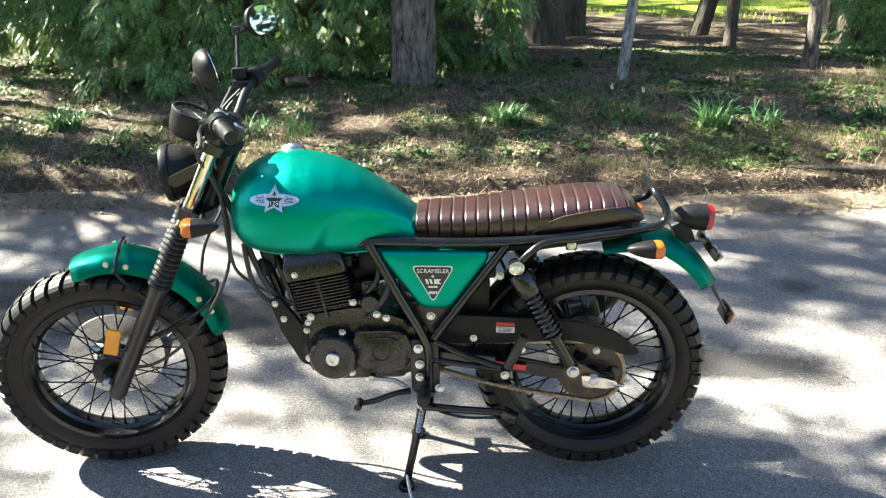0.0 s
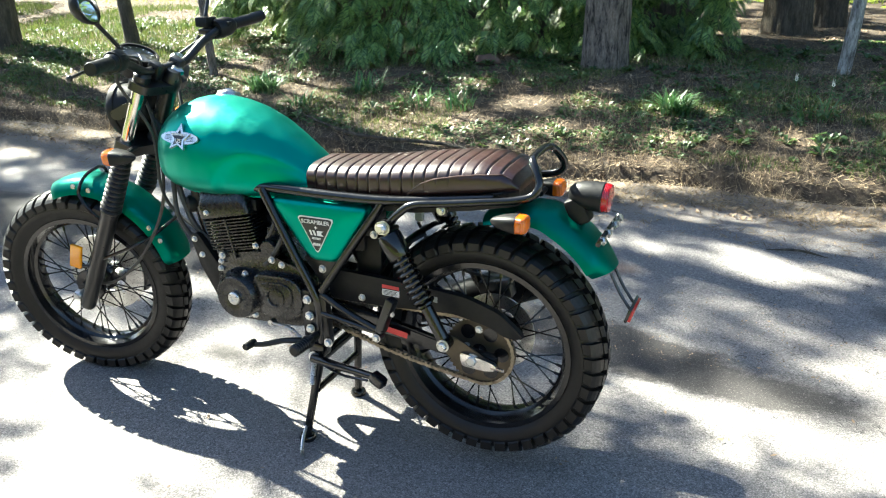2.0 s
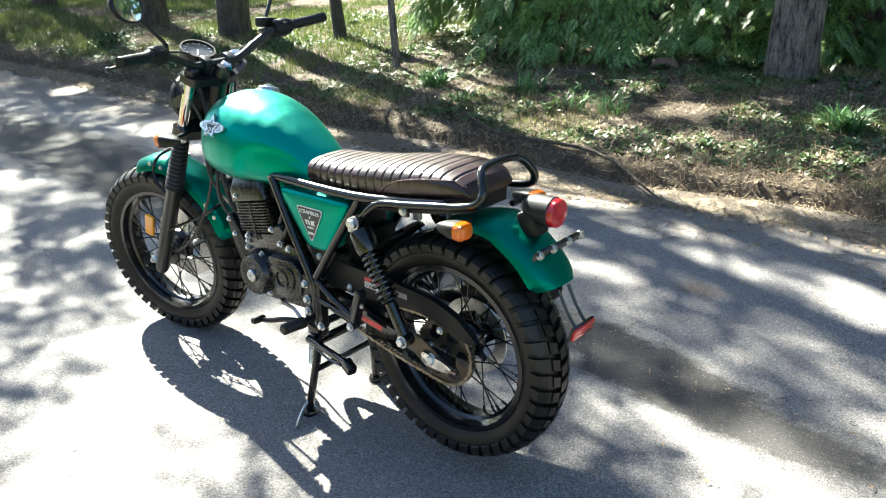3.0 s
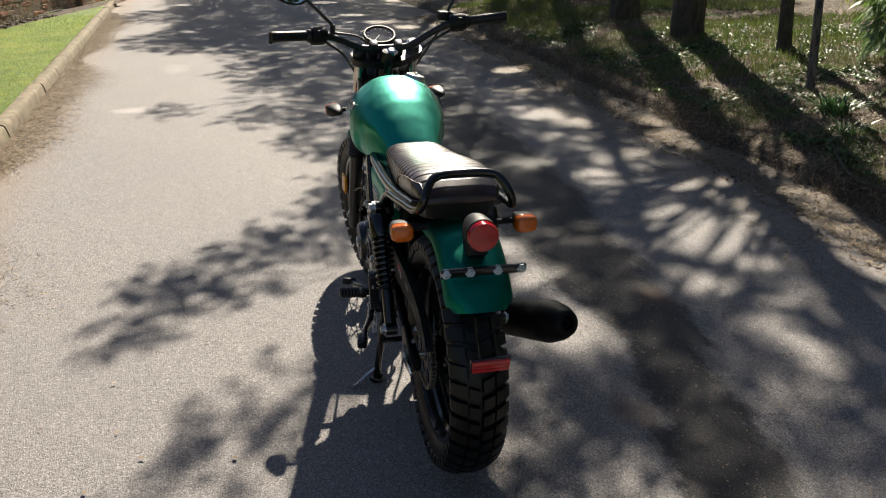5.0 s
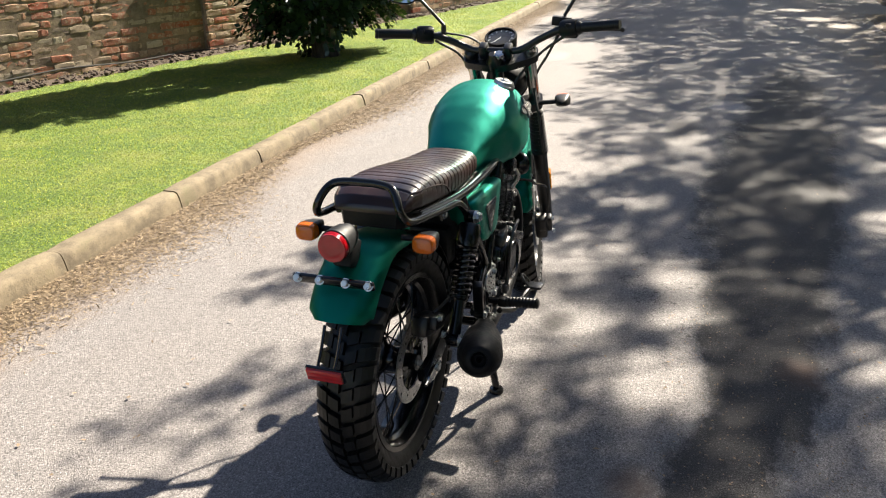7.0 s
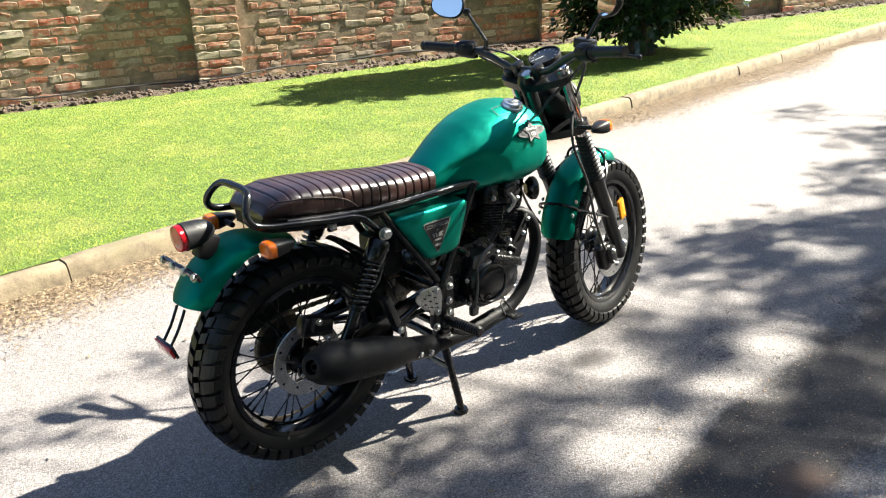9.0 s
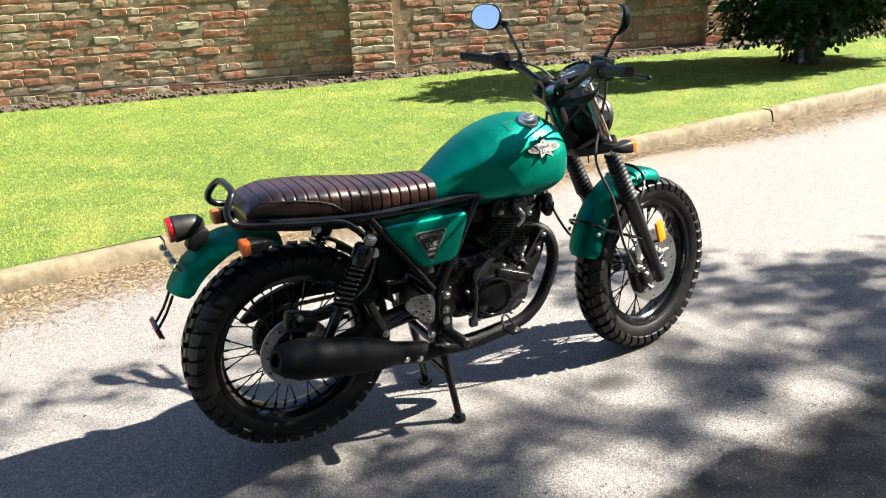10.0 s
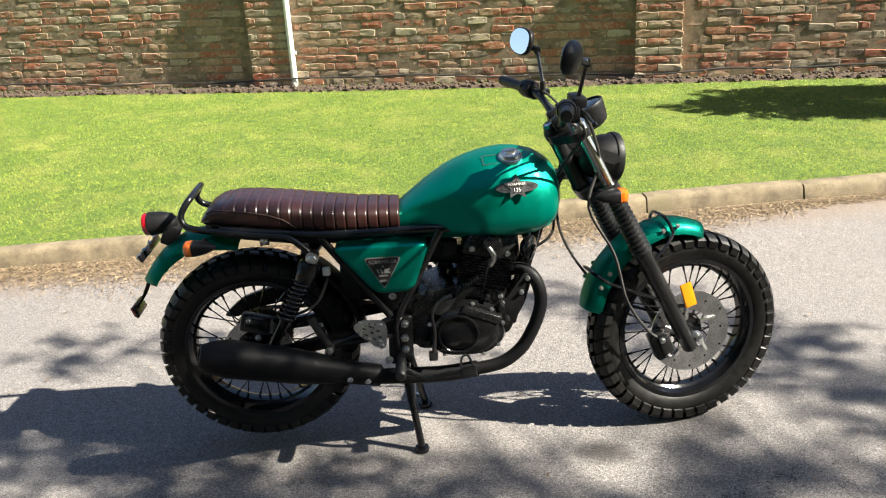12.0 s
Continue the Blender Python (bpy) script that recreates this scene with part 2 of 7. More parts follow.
def make_turf():
    """Close-mown turf seen from a distance: bright tips, dark gaps, paler worn patches."""
    m = Mat("mown_turf", rough=0.85)
    f, g, h = m.noise(75, 5, 0.75), m.noise(13, 6, 0.72), m.noise(2.2, 5)
    col = m.ramp(f, [(0.32, (0.020, 0.045, 0.004)), (0.5, (0.092, 0.165, 0.010)), (0.66, (0.33, 0.375, 0.042))])
    col = m.mix(m.grey(g, 0.0, 0.85, 0.46, 0.62), col, m.ramp(f, [(0.3, (0.012, 0.030, 0.003)), (0.7, (0.11, 0.19, 0.016))]))
    col = m.mix(m.grey(h, 0.0, 0.55, 0.48, 0.68), col, m.ramp(f, [(0.3, (0.09, 0.115, 0.015)), (0.7, (0.42, 0.41, 0.09))]))
    m.color(col)
    m.bump(f, 1.0, 0.02)
    m.bump(g, 0.8, 0.04)
    return m.m


ASPHALT = make_asphalt()
LAWN_SOIL = make_turf()
LITTER = make_soil("needle_litter", (0.026, 0.017, 0.010), (0.080, 0.056, 0.034), (0.20, 0.150, 0.095))
EARTH = make_soil("dry_earth", (0.06, 0.045, 0.03), (0.15, 0.11, 0.075), (0.27, 0.21, 0.15))
SOIL = make_soil("dug_soil", (0.022, 0.015, 0.010), (0.085, 0.058, 0.040), (0.22, 0.155, 0.11), 1.6)
LAWN_BLADE = make_grass("lawn_blade", (0.085, 0.18, 0.007), (0.30, 0.42, 0.020), (0.66, 0.65, 0.13))
ROUGH_GRASS = make_leaf("rough_grass", (0.045, 0.085, 0.015), (0.17, 0.20, 0.05), 0.5, 0.3)
MEADOW = make_grass("sunlit_meadow", (0.20, 0.28, 0.02), (0.34, 0.42, 0.04), (0.46, 0.50, 0.10))
CONIFER = make_leaf("conifer_spray", (0.030, 0.085, 0.024), (0.25, 0.37, 0.10), 0.40, 0.30)
CANOPY = make_leaf("canopy_leaf", (0.03, 0.07, 0.02), (0.07, 0.12, 0.03), 0.5, 0.2)
HOLLY = make_leaf("glossy_evergreen_leaf", (0.012, 0.03, 0.012), (0.03, 0.06, 0.02), 0.22, 0.08)
BULB_LEAF = make_leaf("bulb_leaf", (0.045, 0.12, 0.04), (0.10, 0.19, 0.06), 0.4, 0.25)
PETAL = make_leaf("white_petal", (0.7, 0.7, 0.62), (0.8, 0.8, 0.72), 0.6, 0.3)
NEEDLES = make_leaf("dry_needle", (0.075, 0.050, 0.028), (0.33, 0.245, 0.15), 0.8, 0.1)
STRAW = make_leaf("pale_straw", (0.070, 0.046, 0.026), (0.36, 0.275, 0.165), 0.8, 0.1)
DEAD_LEAF = make_leaf("dead_leaf", (0.07, 0.045, 0.028), (0.34, 0.24, 0.15), 0.75, 0.1)
HERB = make_leaf("ground_herb", (0.025, 0.060, 0.016), (0.11, 0.175, 0.045), 0.45, 0.25)
TWIG = plain("dry_twig", (0.17, 0.12, 0.08), 0.9, scale=40)
BARK = make_bark("pine_bark", (0.022, 0.018, 0.015), (0.40, 0.33, 0.27), 13)
DARK_BARK = make_bark("dark_bark", (0.045, 0.038, 0.028), (0.15, 0.125, 0.09))
BIRCH = make_bark("silver_birch_bark", (0.12, 0.11, 0.10), (0.66, 0.65, 0.62), 14)
BRICK = make_brick()
MORTAR = make_stone("lime_mortar", (0.13, 0.095, 0.062), (0.33, 0.255, 0.175))
KERB = make_stone("concrete_kerb", (0.085, 0.066, 0.042), (0.235, 0.187, 0.120), (0.075, 0.075, 0.03))
ROCK = make_stone("field_stone", (0.11, 0.065, 0.045), (0.22, 0.13, 0.09))
WHITE_PAINT = plain("white_paint", (0.80, 0.78, 0.72), 0.5, var=0.06)
CABLE = plain("black_cable", (0.03, 0.028, 0.026), 0.6)


# ---- building helpers ----
def part(name, bm, material, parent=None, label="", smooth=True, angle=40):
    """Link a bmesh as one mesh object under a thing or part."""
    me = bpy.data.meshes.new(name)
    bm.to_mesh(me)
    bm.free()
    return part_mesh(name, me, material, parent, label, smooth, angle)


def part_mesh(name, me, material, parent=None, label="", smooth=True, angle=40):
    for mat in material if isinstance(material, (list, tuple)) else [material]:
        me.materials.append(mat)
    if smooth and len(me.polygons):
        me.shade_smooth()
        me.set_sharp_from_angle(angle=radians(angle))
    ob = new(name, me)
    if parent is not None:
        ob.parent = parent
    if label:
        ob["label"] = label
    return ob


def empty(name, m=None, parent=None):
    ob = new(name)
    if m is not None:
        ob.matrix_basis = m
    ob.parent = parent
    ob.empty_display_size = 0.1
    return ob


def quads(name, verts, faces, material, parent=None, label="", smooth=False):
    me = bpy.data.meshes.new(name)
    me.from_pydata(verts, [], faces)
    me.update()
    return part_mesh(name, me, material, parent, label, smooth)


def spline(pts, n=6):
    """Points along a Catmull-Rom curve through pts."""
    P = [Vector(p) for p in pts]
    if len(P) < 3:
        return P
    P = [2 * P[0] - P[1]] + P + [2 * P[-1] - P[-2]]
    out = []
    for i in range(1, len(P) - 2):
        a, b, c, d = P[i - 1], P[i], P[i + 1], P[i + 2]
        for k in range(n):
            t = k / n
            out.append(0.5 * (2 * b + (c - a) * t + (2 * a - 5 * b + 4 * c - d) * t * t + (3 * b - a - 3 * c + d) * t ** 3))
    out.append(P[-2])
    return out


def tube(bm, pts, r, seg=10, n=6, caps=True, flat=1.0):
    """Sweep a round section along a curve; r is a number or one for each given point."""
    C = spline(pts, n)
    k = len(C)
    if isinstance(r, (int, float)):
        R = [r] * k
    else:
        R = [float(v) for v in np.interp(np.linspace(0, len(r) - 1, k), range(len(r)), r)]
    up = None
    rings = []
    for i, c in enumerate(C):
        d = (C[min(i + 1, k - 1)] - C[max(i - 1, 0)]).normalized()
        if up is None:
            up = d.orthogonal().normalized()
        up = (up - d * up.dot(d)).normalized()
        side = d.cross(up)
        rings.append([bm.verts.new(c + R[i] * (math.cos(a) * up + flat * math.sin(a) * side)) for a in (2 * math.pi * j / seg for j in range(seg))])
    for a, b in zip(rings, rings[1:]):
        for j in range(seg):
            bm.faces.new((a[j], a[(j + 1) % seg], b[(j + 1) % seg], b[j]))
    if caps:
        bm.faces.new(rings[0][::-1])
        bm.faces.new(rings[-1])
    return bm


def lathe(bm, profile, m=None, seg=24, closed=False):
    """Turn a profile of (radius, height) round the local z axis of m."""
    m = m or Matrix()
    rings = []
    for r, z in profile:
        if r < 1e-6:
            rings.append([bm.verts.new(m @ Vector((0, 0, z)))])
        else:
            rings.append([bm.verts.new(m @ Vector((r * math.cos(a), r * math.sin(a), z))) for a in (2 * math.pi * j / seg for j in range(seg))])
    pairs = list(zip(rings, rings[1:])) + ([(rings[-1], rings[0])] if closed else [])
    for a, b in pairs:
        for j in range(seg):
            k = (j + 1) % seg
            q = [a[j % len(a)], a[k % len(a)], b[k % len(b)], b[j % len(b)]]
            q = list(dict.fromkeys(q))
            if len(q) > 2:
                bm.faces.new(q)
    return bm


def box(bm, sx, sy, sz, m=None, bevel=0.0):
    r = bmesh.ops.create_cube(bm, size=1, matrix=(m or Matrix()) @ Matrix.Diagonal((sx, sy, sz, 1)))
    if bevel:
        edges = list({e for v in r["verts"] for e in v.link_edges})
        bmesh.ops.bevel(bm, geom=edges, offset=bevel, segments=2, affect="EDGES", profile=0.5)
    return bm


def prism(bm, outline, y0, y1, bevel=0.0, m=None):
    """A plate with an outline in (x, z) between two depths in y."""
    m = m or Matrix()
    area = sum(a[0] * b[1] - b[0] * a[1] for a, b in zip(outline, outline[1:] + outline[:1]))
    pts = outline if area > 0 else outline[::-1]
    a = [bm.verts.new(m @ Vector((x, y0, z))) for x, z in pts]
    b = [bm.verts.new(m @ Vector((x, y1, z))) for x, z in pts]
    faces = [bm.faces.new(a if y0 < y1 else a[::-1]), bm.faces.new(b[::-1] if y0 < y1 else b)]
    n = len(pts)
    for i in range(n):
        q = (a[i], b[i], b[(i + 1) % n], a[(i + 1) % n])
        faces.append(bm.faces.new(q if y0 < y1 else q[::-1]))
    if bevel:
        edges = list({e for f in faces[:2] for e in f.edges})
        bmesh.ops.bevel(bm, geom=edges, offset=bevel, segments=2, affect="EDGES", profile=0.5)
    return bm


def loft(bm, rings, caps=True):
    R = [[bm.verts.new(p) for p in ring] for ring in rings]
    for a, b in zip(R, R[1:]):
        for j in range(len(a)):
            k = (j + 1) % len(a)
            bm.faces.new((a[j], a[k], b[k], b[j]))
    if caps:
        bm.faces.new(R[0][::-1])
        bm.faces.new(R[-1])
    return bm


def along(a, b, up=(0, 0, 1)):
    """A pose at a whose z axis points to b."""
    d = Vector(b) - Vector(a)
    return Matrix.Translation(a) @ d.to_track_quat("Z", "Y").to_matrix().to_4x4()


def noise2(x, y, s, seed=0.0):
    return noise.noise(Vector((x * s, y * s, seed)))


# ---- ground ----
rng = np.random.default_rng(5)
WALL_O, WALL_D, WALL_N = Vector((1.31, -5.05, 0)), Vector((-0.957, 0.291, 0)), Vector((0.291, 0.957, 0))
KERB_Y, KERB_H = 0.285, 0.092


def verge_edge(x):
    """Where the road ends and the bank begins."""
    e = 4.86 + 0.085 * max(0, -x - 0.5) - 0.02 * max(0, -x - 7)
    return e + 0.09 * noise2(x, 0, 0.9) + 0.05 * noise2(x, 3, 3.1)


def bank(x, y):
    """Height of the wooded bank."""
    d = y - verge_edge(x)
    z = 0.20 * min(1, max(0, d / 1.5)) ** 0.7 + 0.06 * min(1, max(0, (d - 1.2) / 1.5))
    if d > 0:
        z += 0.055 * min(1, d * 26) + 0.03 * noise2(x, y, 1.7) * min(1, d) + 0.018 * noise2(x, y, 6.0) * min(1, d * 3)
    else:
        z = -0.03 + 0.03 * max(0, 1 + d / 0.25)
    return z


def lawn_z(x, y):
    return KERB_H - 0.012 - 0.10 * min(1, max(0, (KERB_Y - 0.13 - y) / 4)) + 0.012 * noise2(x, y, 0.8)


def sheet(name, xs, ys, height, material, label, category):
    verts = [(x, y, height(x, y)) for y in ys for x in xs]
    n = len(xs)
    faces = [(j * n + i, j * n + i + 1, (j + 1) * n + i + 1, (j + 1) * n + i) for j in range(len(ys) - 1) for i in range(n - 1)]
    ob = quads(name, verts, faces, material, smooth=True)
    return tagged(ob, label, category, kind="structure")


def steps(*spans):
    out = []
    for a, b, n in spans:
        out += list(np.linspace(a, b, n, endpoint=False))
    return [float(v) for v in out] + [float(spans[-1][1])]


sheet("ground", steps((-600, -60, 6), (-60, 60, 12), (60, 600, 6)), steps((-600, -60, 6), (-60, 60, 12), (60, 600, 6)), lambda x, y: -0.25, EARTH,
      "bare earth stretching away under grass and trees", "ground")
sheet("road", steps((-60, -10, 20), (-10, 6, 80), (6, 40, 10)), steps((0.2, 6.6, 32)),
      lambda x, y: 0.004 * noise2(x, y, 0.7) - 0.003, ASPHALT, "worn grey asphalt drive dappled with tree shade", "road")
sheet("verge", steps((-60, -14, 20), (-14, 7, 170), (7, 40, 10)), steps((4.2, 4.7, 5), (4.7, 5.6, 45), (5.6, 8.2, 36), (8.2, 16, 26), (16, 70, 12)), bank, LITTER,
      "wooded bank covered in dry needles and leaf litter", "bank")
sheet("lawn", steps((-60, -12, 16), (-12, 7, 80), (7, 30, 6)), steps((-12, 0.16, 50)), lawn_z, LAWN_SOIL,
      "mown green lawn with pale patches beside the drive", "lawn")


def grass_blades(name, pts, height, width, material, label, category, lean=0.5):
    """Single tapered blades at the given places, as one mesh."""
    n = len(pts)
    a = rng.uniform(0, 2 * np.pi, n)
    h = height * rng.uniform(0.5, 1.2, n)
    w = width * rng.uniform(0.7, 1.3, n)
    ln = lean * h * rng.uniform(0, 1, n)
    b = rng.uniform(0, 2 * np.pi, n)
    v = np.empty((n, 3, 3))
    v[:, 0] = pts + np.c_[np.cos(a) * w, np.sin(a) * w, np.zeros(n)]
    v[:, 1] = pts - np.c_[np.cos(a) * w, np.sin(a) * w, np.zeros(n)]
    v[:, 2] = pts + np.c_[np.cos(b) * ln, np.sin(b) * ln, h]
    ob = quads(name, v.reshape(-1, 3).tolist(), np.arange(3 * n).reshape(-1, 3).tolist(), material)
    return tagged(ob, label, category, kind="stuff")


def lawn_points(n):
    x = rng.uniform(-13, 6.5, n)
    y = rng.uniform(-6.8, 0.155, n)
    s = (x - WALL_O.x) * WALL_N.x + (y - WALL_O.y) * WALL_N.y
    keep = s > 0.22 + 0.05 * np.sin(x * 9)
    x, y = x[keep], y[keep]
    return np.array([(a, b, lawn_z(a, b) - 0.003) for a, b in zip(x, y)])


grass_blades("lawn_grass", lawn_points(420000), 0.015, 0.0023, LAWN_BLADE, "short mown grass of the lawn", "grass", 1.2)


# ---- kerb ----
def kerb_stone(x0, x1, dy, dz):
    """One concrete kerb length with a battered face and worn edges."""
    bm = bmesh.new()
    n = 8
    rings = []
    for i in range(n + 1):
        x = x0 + (x1 - x0) * i / n
        w = [0.003 * noise2(x, k, 5.0) for k in range(6)]
        prof = [(KERB_Y + 0.004, -0.12), (KERB_Y + w[0], 0.01), (KERB_Y - 0.012 + w[1], KERB_H * 0.66), (KERB_Y - 0.022 + w[1], KERB_H * 0.9), (KERB_Y - 0.036, KERB_H + w[2]),
                (KERB_Y - 0.11, KERB_H + w[3]), (KERB_Y - 0.127, KERB_H - 0.012), (KERB_Y - 0.13, -0.12)]
        shrink = 0.004 if i in (0, n) else 0
        rings.append([(x, y + dy - (shrink if y > KERB_Y - 0.06 else -shrink), z + dz - (shrink if z > 0 else 0)) for y, z in prof])
    return loft(bm, rings)


kerb = tagged(empty("kerb"), "weathered concrete kerb edging the lawn", "kerb", kind="structure")
for i in range(-24, 34):
    x1 = -1.475 - 0.915 * i
    part("kerb_stone", kerb_stone(x1 - 0.907, x1, random.uniform(-0.006, 0.006), random.uniform(-0.005, 0.005)), KERB, kerb)

# litter gathered along the kerb and on the verge
def slivers(name, pts, length, width, material, label, category, flat=0.25):
    """Thin dry needles, straws and twigs lying on a surface, as one mesh."""
    n = len(pts)
    a = rng.uniform(0, 2 * np.pi, n)
    el = rng.uniform(-flat, flat, n)
    ln = length * rng.uniform(0.3, 1.2, n) * 0.5
    d = np.c_[np.cos(a) * np.cos(el), np.sin(a) * np.cos(el), np.abs(np.sin(el))] * ln[:, None]
    s = np.c_[-np.sin(a), np.cos(a), rng.uniform(-0.5, 0.5, n)] * (width * rng.uniform(0.6, 1.4, n))[:, None]
    mid = pts + np.c_[np.zeros(n), np.zeros(n), rng.uniform(0.002, 0.012, n)]
    v = np.stack([mid - d, mid + d * 0.1 + s, mid + d, mid + d * 0.1 - s], 1)
    f = np.arange(4 * n).reshape(-1, 4)
    ob = quads(name, v.reshape(-1, 3).tolist(), f.tolist(), material)
    return tagged(ob, label, category, kind="stuff")


def kerb_litter(n):
    x = rng.uniform(-14, 4, n)
    y = KERB_Y + 0.005 + np.abs(rng.normal(0, 0.20, n)) * (0.7 + 0.5 * np.sin(x * 1.7) * np.sin(x * 0.61))
    return np.c_[x, y, np.full(n, 0.001)]


slivers("kerb_litter", kerb_litter(95000), 0.042, 0.0021, NEEDLES, "dry straw and needles gathered along the kerb", "leaf litter")


def verge_points(n, lo=-0.5, hi=3.4, x0=-12.0, x1=6.0, power=1.0):
    x = rng.uniform(x0, x1, n)
    d = lo + (hi - lo) * rng.uniform(0, 1, n) ** power
    y = np.array([verge_edge(v) for v in x]) + d
    return np.array([(a, b, max(bank(a, b), 0.0)) for a, b in zip(x, y)])


slivers("verge_needles", verge_points(140000, -0.35, 5.5, x1=8.0, power=1.6), 0.095, 0.0019, STRAW, "fallen pine needles and dry stalks on the bank", "leaf litter", 0.5)
slivers("edge_needles", verge_points(16000, -0.8, 0.5), 0.07, 0.0024, NEEDLES, "dry needles swept along the road edge", "leaf litter", 0.2)


def flakes(name, pts, size, material, label, category, tilt=0.6):
    """Small curled leaves lying about, as one mesh."""
    n = len(pts)
    a = rng.uniform(0, 2 * np.pi, n)
    k = size * rng.uniform(0.5, 1.3, n)
    u = np.c_[np.cos(a), np.sin(a), rng.uniform(-tilt, tilt, n)] * k[:, None]
    v = np.c_[-np.sin(a), np.cos(a), rng.uniform(-tilt, tilt, n)] * (k * rng.uniform(0.35, 0.7, n))[:, None]
    c = pts + np.c_[np.zeros(n), np.zeros(n), 0.4 * k]
    q = np.stack([c - u, c - v * 0.9, c + u, c + v], 1)
    ob = quads(name, q.reshape(-1, 3).tolist(), np.arange(4 * n).reshape(-1, 4).tolist(), material)
    return tagged(ob, label, category, kind="stuff")


def patchy(pts, scale, cut, seed):
    keep = [noise.noise(Vector((p[0] * scale, p[1] * scale, seed))) > cut for p in pts]
    return pts[np.array(keep)]


slivers("fallen_twigs", verge_points(900, 0.1, 5.5), 0.6, 0.0035, TWIG, "thin bare twigs lying on the bank", "twigs", 0.15)
flakes("leaf_litter", verge_points(48000, -0.45, 6.5, -12, 8, 1.3), 0.014, DEAD_LEAF, "brown and tan fallen leaves on the bank", "leaf litter")
flakes("ground_herbs", patchy(verge_points(135000, 0.2, 3.8, -10, 6), 1.3, 0.0, 2.0), 0.017, HERB, "low green herbs and ivy on the bank", "ground cover", 0.8)
flakes("road_grit", np.c_[rng.normal(0.6, 1.5, 2600), 3.1 + np.abs(rng.normal(0, 0.45, 2600)) - 0.25, np.full(2600, 0.001)], 0.0045, DEAD_LEAF, "dark crumbs of bark and soil along the oily streak", "grit", 0.4)
flakes("road_leaves", np.c_[rng.uniform(-9, 3.5, 700), rng.uniform(0.5, 5, 700), np.full(700, 0.002)], 0.009, DEAD_LEAF, "bits of dead leaf and grit scattered on the asphalt", "leaf litter", 0.25)
grass_blades("verge_grass", patchy(verge_points(200000, 0.12, 3.2, -13, 6), 1.4, 0.08, 4.0), 0.042, 0.0020, ROUGH_GRASS, "patches of rough grass and moss on the bank", "grass", 0.9)
def weeds(n):
    """Small rosettes of broad leaves scattered over the bank, as one mesh."""
    r = random.Random(17)
    verts, faces = [], []
    done = 0
    while done < n:
        x, d = r.uniform(-8, 5.5), r.uniform(0.15, 3.2)
        y = verge_edge(x) + d
        if noise.noise(Vector((x * 0.9, y * 0.9, 12.0))) < -0.05:
            continue
        done += 1
        z = bank(x, y)
        k = r.uniform(0.03, 0.085)
        for j in range(r.randint(5, 9)):
            a = r.uniform(0, 6.283)
            u, v = Vector((math.cos(a), math.sin(a), 0)), Vector((-math.sin(a), math.cos(a), 0))
            rise, w = r.uniform(0.35, 1.1), r.uniform(0.18, 0.30) * k
            p = Vector((x, y, z))
            mid, tip = p + u * k * 0.55 + Vector((0, 0, k * rise * 0.7)), p + u * k * r.uniform(0.9, 1.25) + Vector((0, 0, k * rise * 0.5))
            o = len(verts)
            verts += [tuple(p), tuple(mid - v * w), tuple(tip), tuple(mid + v * w), tuple(mid + Vector((0, 0, -0.12 * k)))]
            faces += [(o, o + 1, o + 4), (o + 1, o + 2, o + 4), (o + 2, o + 3, o + 4), (o + 3, o, o + 4)]
    return verts, faces


tagged(quads("broad_weeds", *weeds(1000), HERB), "rosettes of broad green weed leaves on the bank", "weeds", kind="stuff")
grass_blades("dry_stalks", patchy(verge_points(30000, -0.05, 2.4, -11, 6, 1.2), 1.1, -0.05, 7.0), 0.10, 0.0016, STRAW, "upright dry straw stalks on the bank", "dry grass", 1.3)
far = np.c_[rng.uniform(-26, 22, 60000), rng.uniform(10.4, 24, 60000), np.zeros(60000)]
far[:, 2] = [bank(a, b) for a, b, _ in far]
sheet("meadow", steps((-60, -26, 8), (-26, 22, 60), (22, 40, 6)), steps((11.9, 24, 16), (24, 70, 10)), lambda x, y: bank(x, y) + 0.03 * min(1, max(-1, y - 12.4 + 0.5 * noise2(x, 1, 0.8))), MEADOW, "sunlit grass field beyond the wood", "meadow")
grass_blades("meadow_grass", far[(far[:, 1] > 11.6 + 0.8 * np.sin(far[:, 0]))], 0.07, 0.010, MEADOW, "bright sunlit grass beyond the trees", "grass", 0.8)
left = np.c_[rng.uniform(-16, -4.0, 60000), rng.uniform(5.6, 11, 60000), np.zeros(60000)]
left[:, 2] = [bank(a, b) for a, b, _ in left]
left = left[np.array([b > verge_edge(a) + 0.35 for a, b, _ in left])]
grass_blades("wood_edge_grass", patchy(left, 0.7, -0.12, 9.0), 0.075, 0.005, ROUGH_GRASS, "lush long grass under the open trees", "grass", 0.8)


# ---- brick wall ----
def wall_point(s, n, z):
    return WALL_O + WALL_D * s + WALL_N * n + Vector((0, 0, z))


def wall_frame(s, n, z):
    m = Matrix((WALL_D, WALL_N, Vector((0, 0, 1)))).transposed().to_4x4()
    return Matrix.Translation(wall_point(s, n, z)) @ m


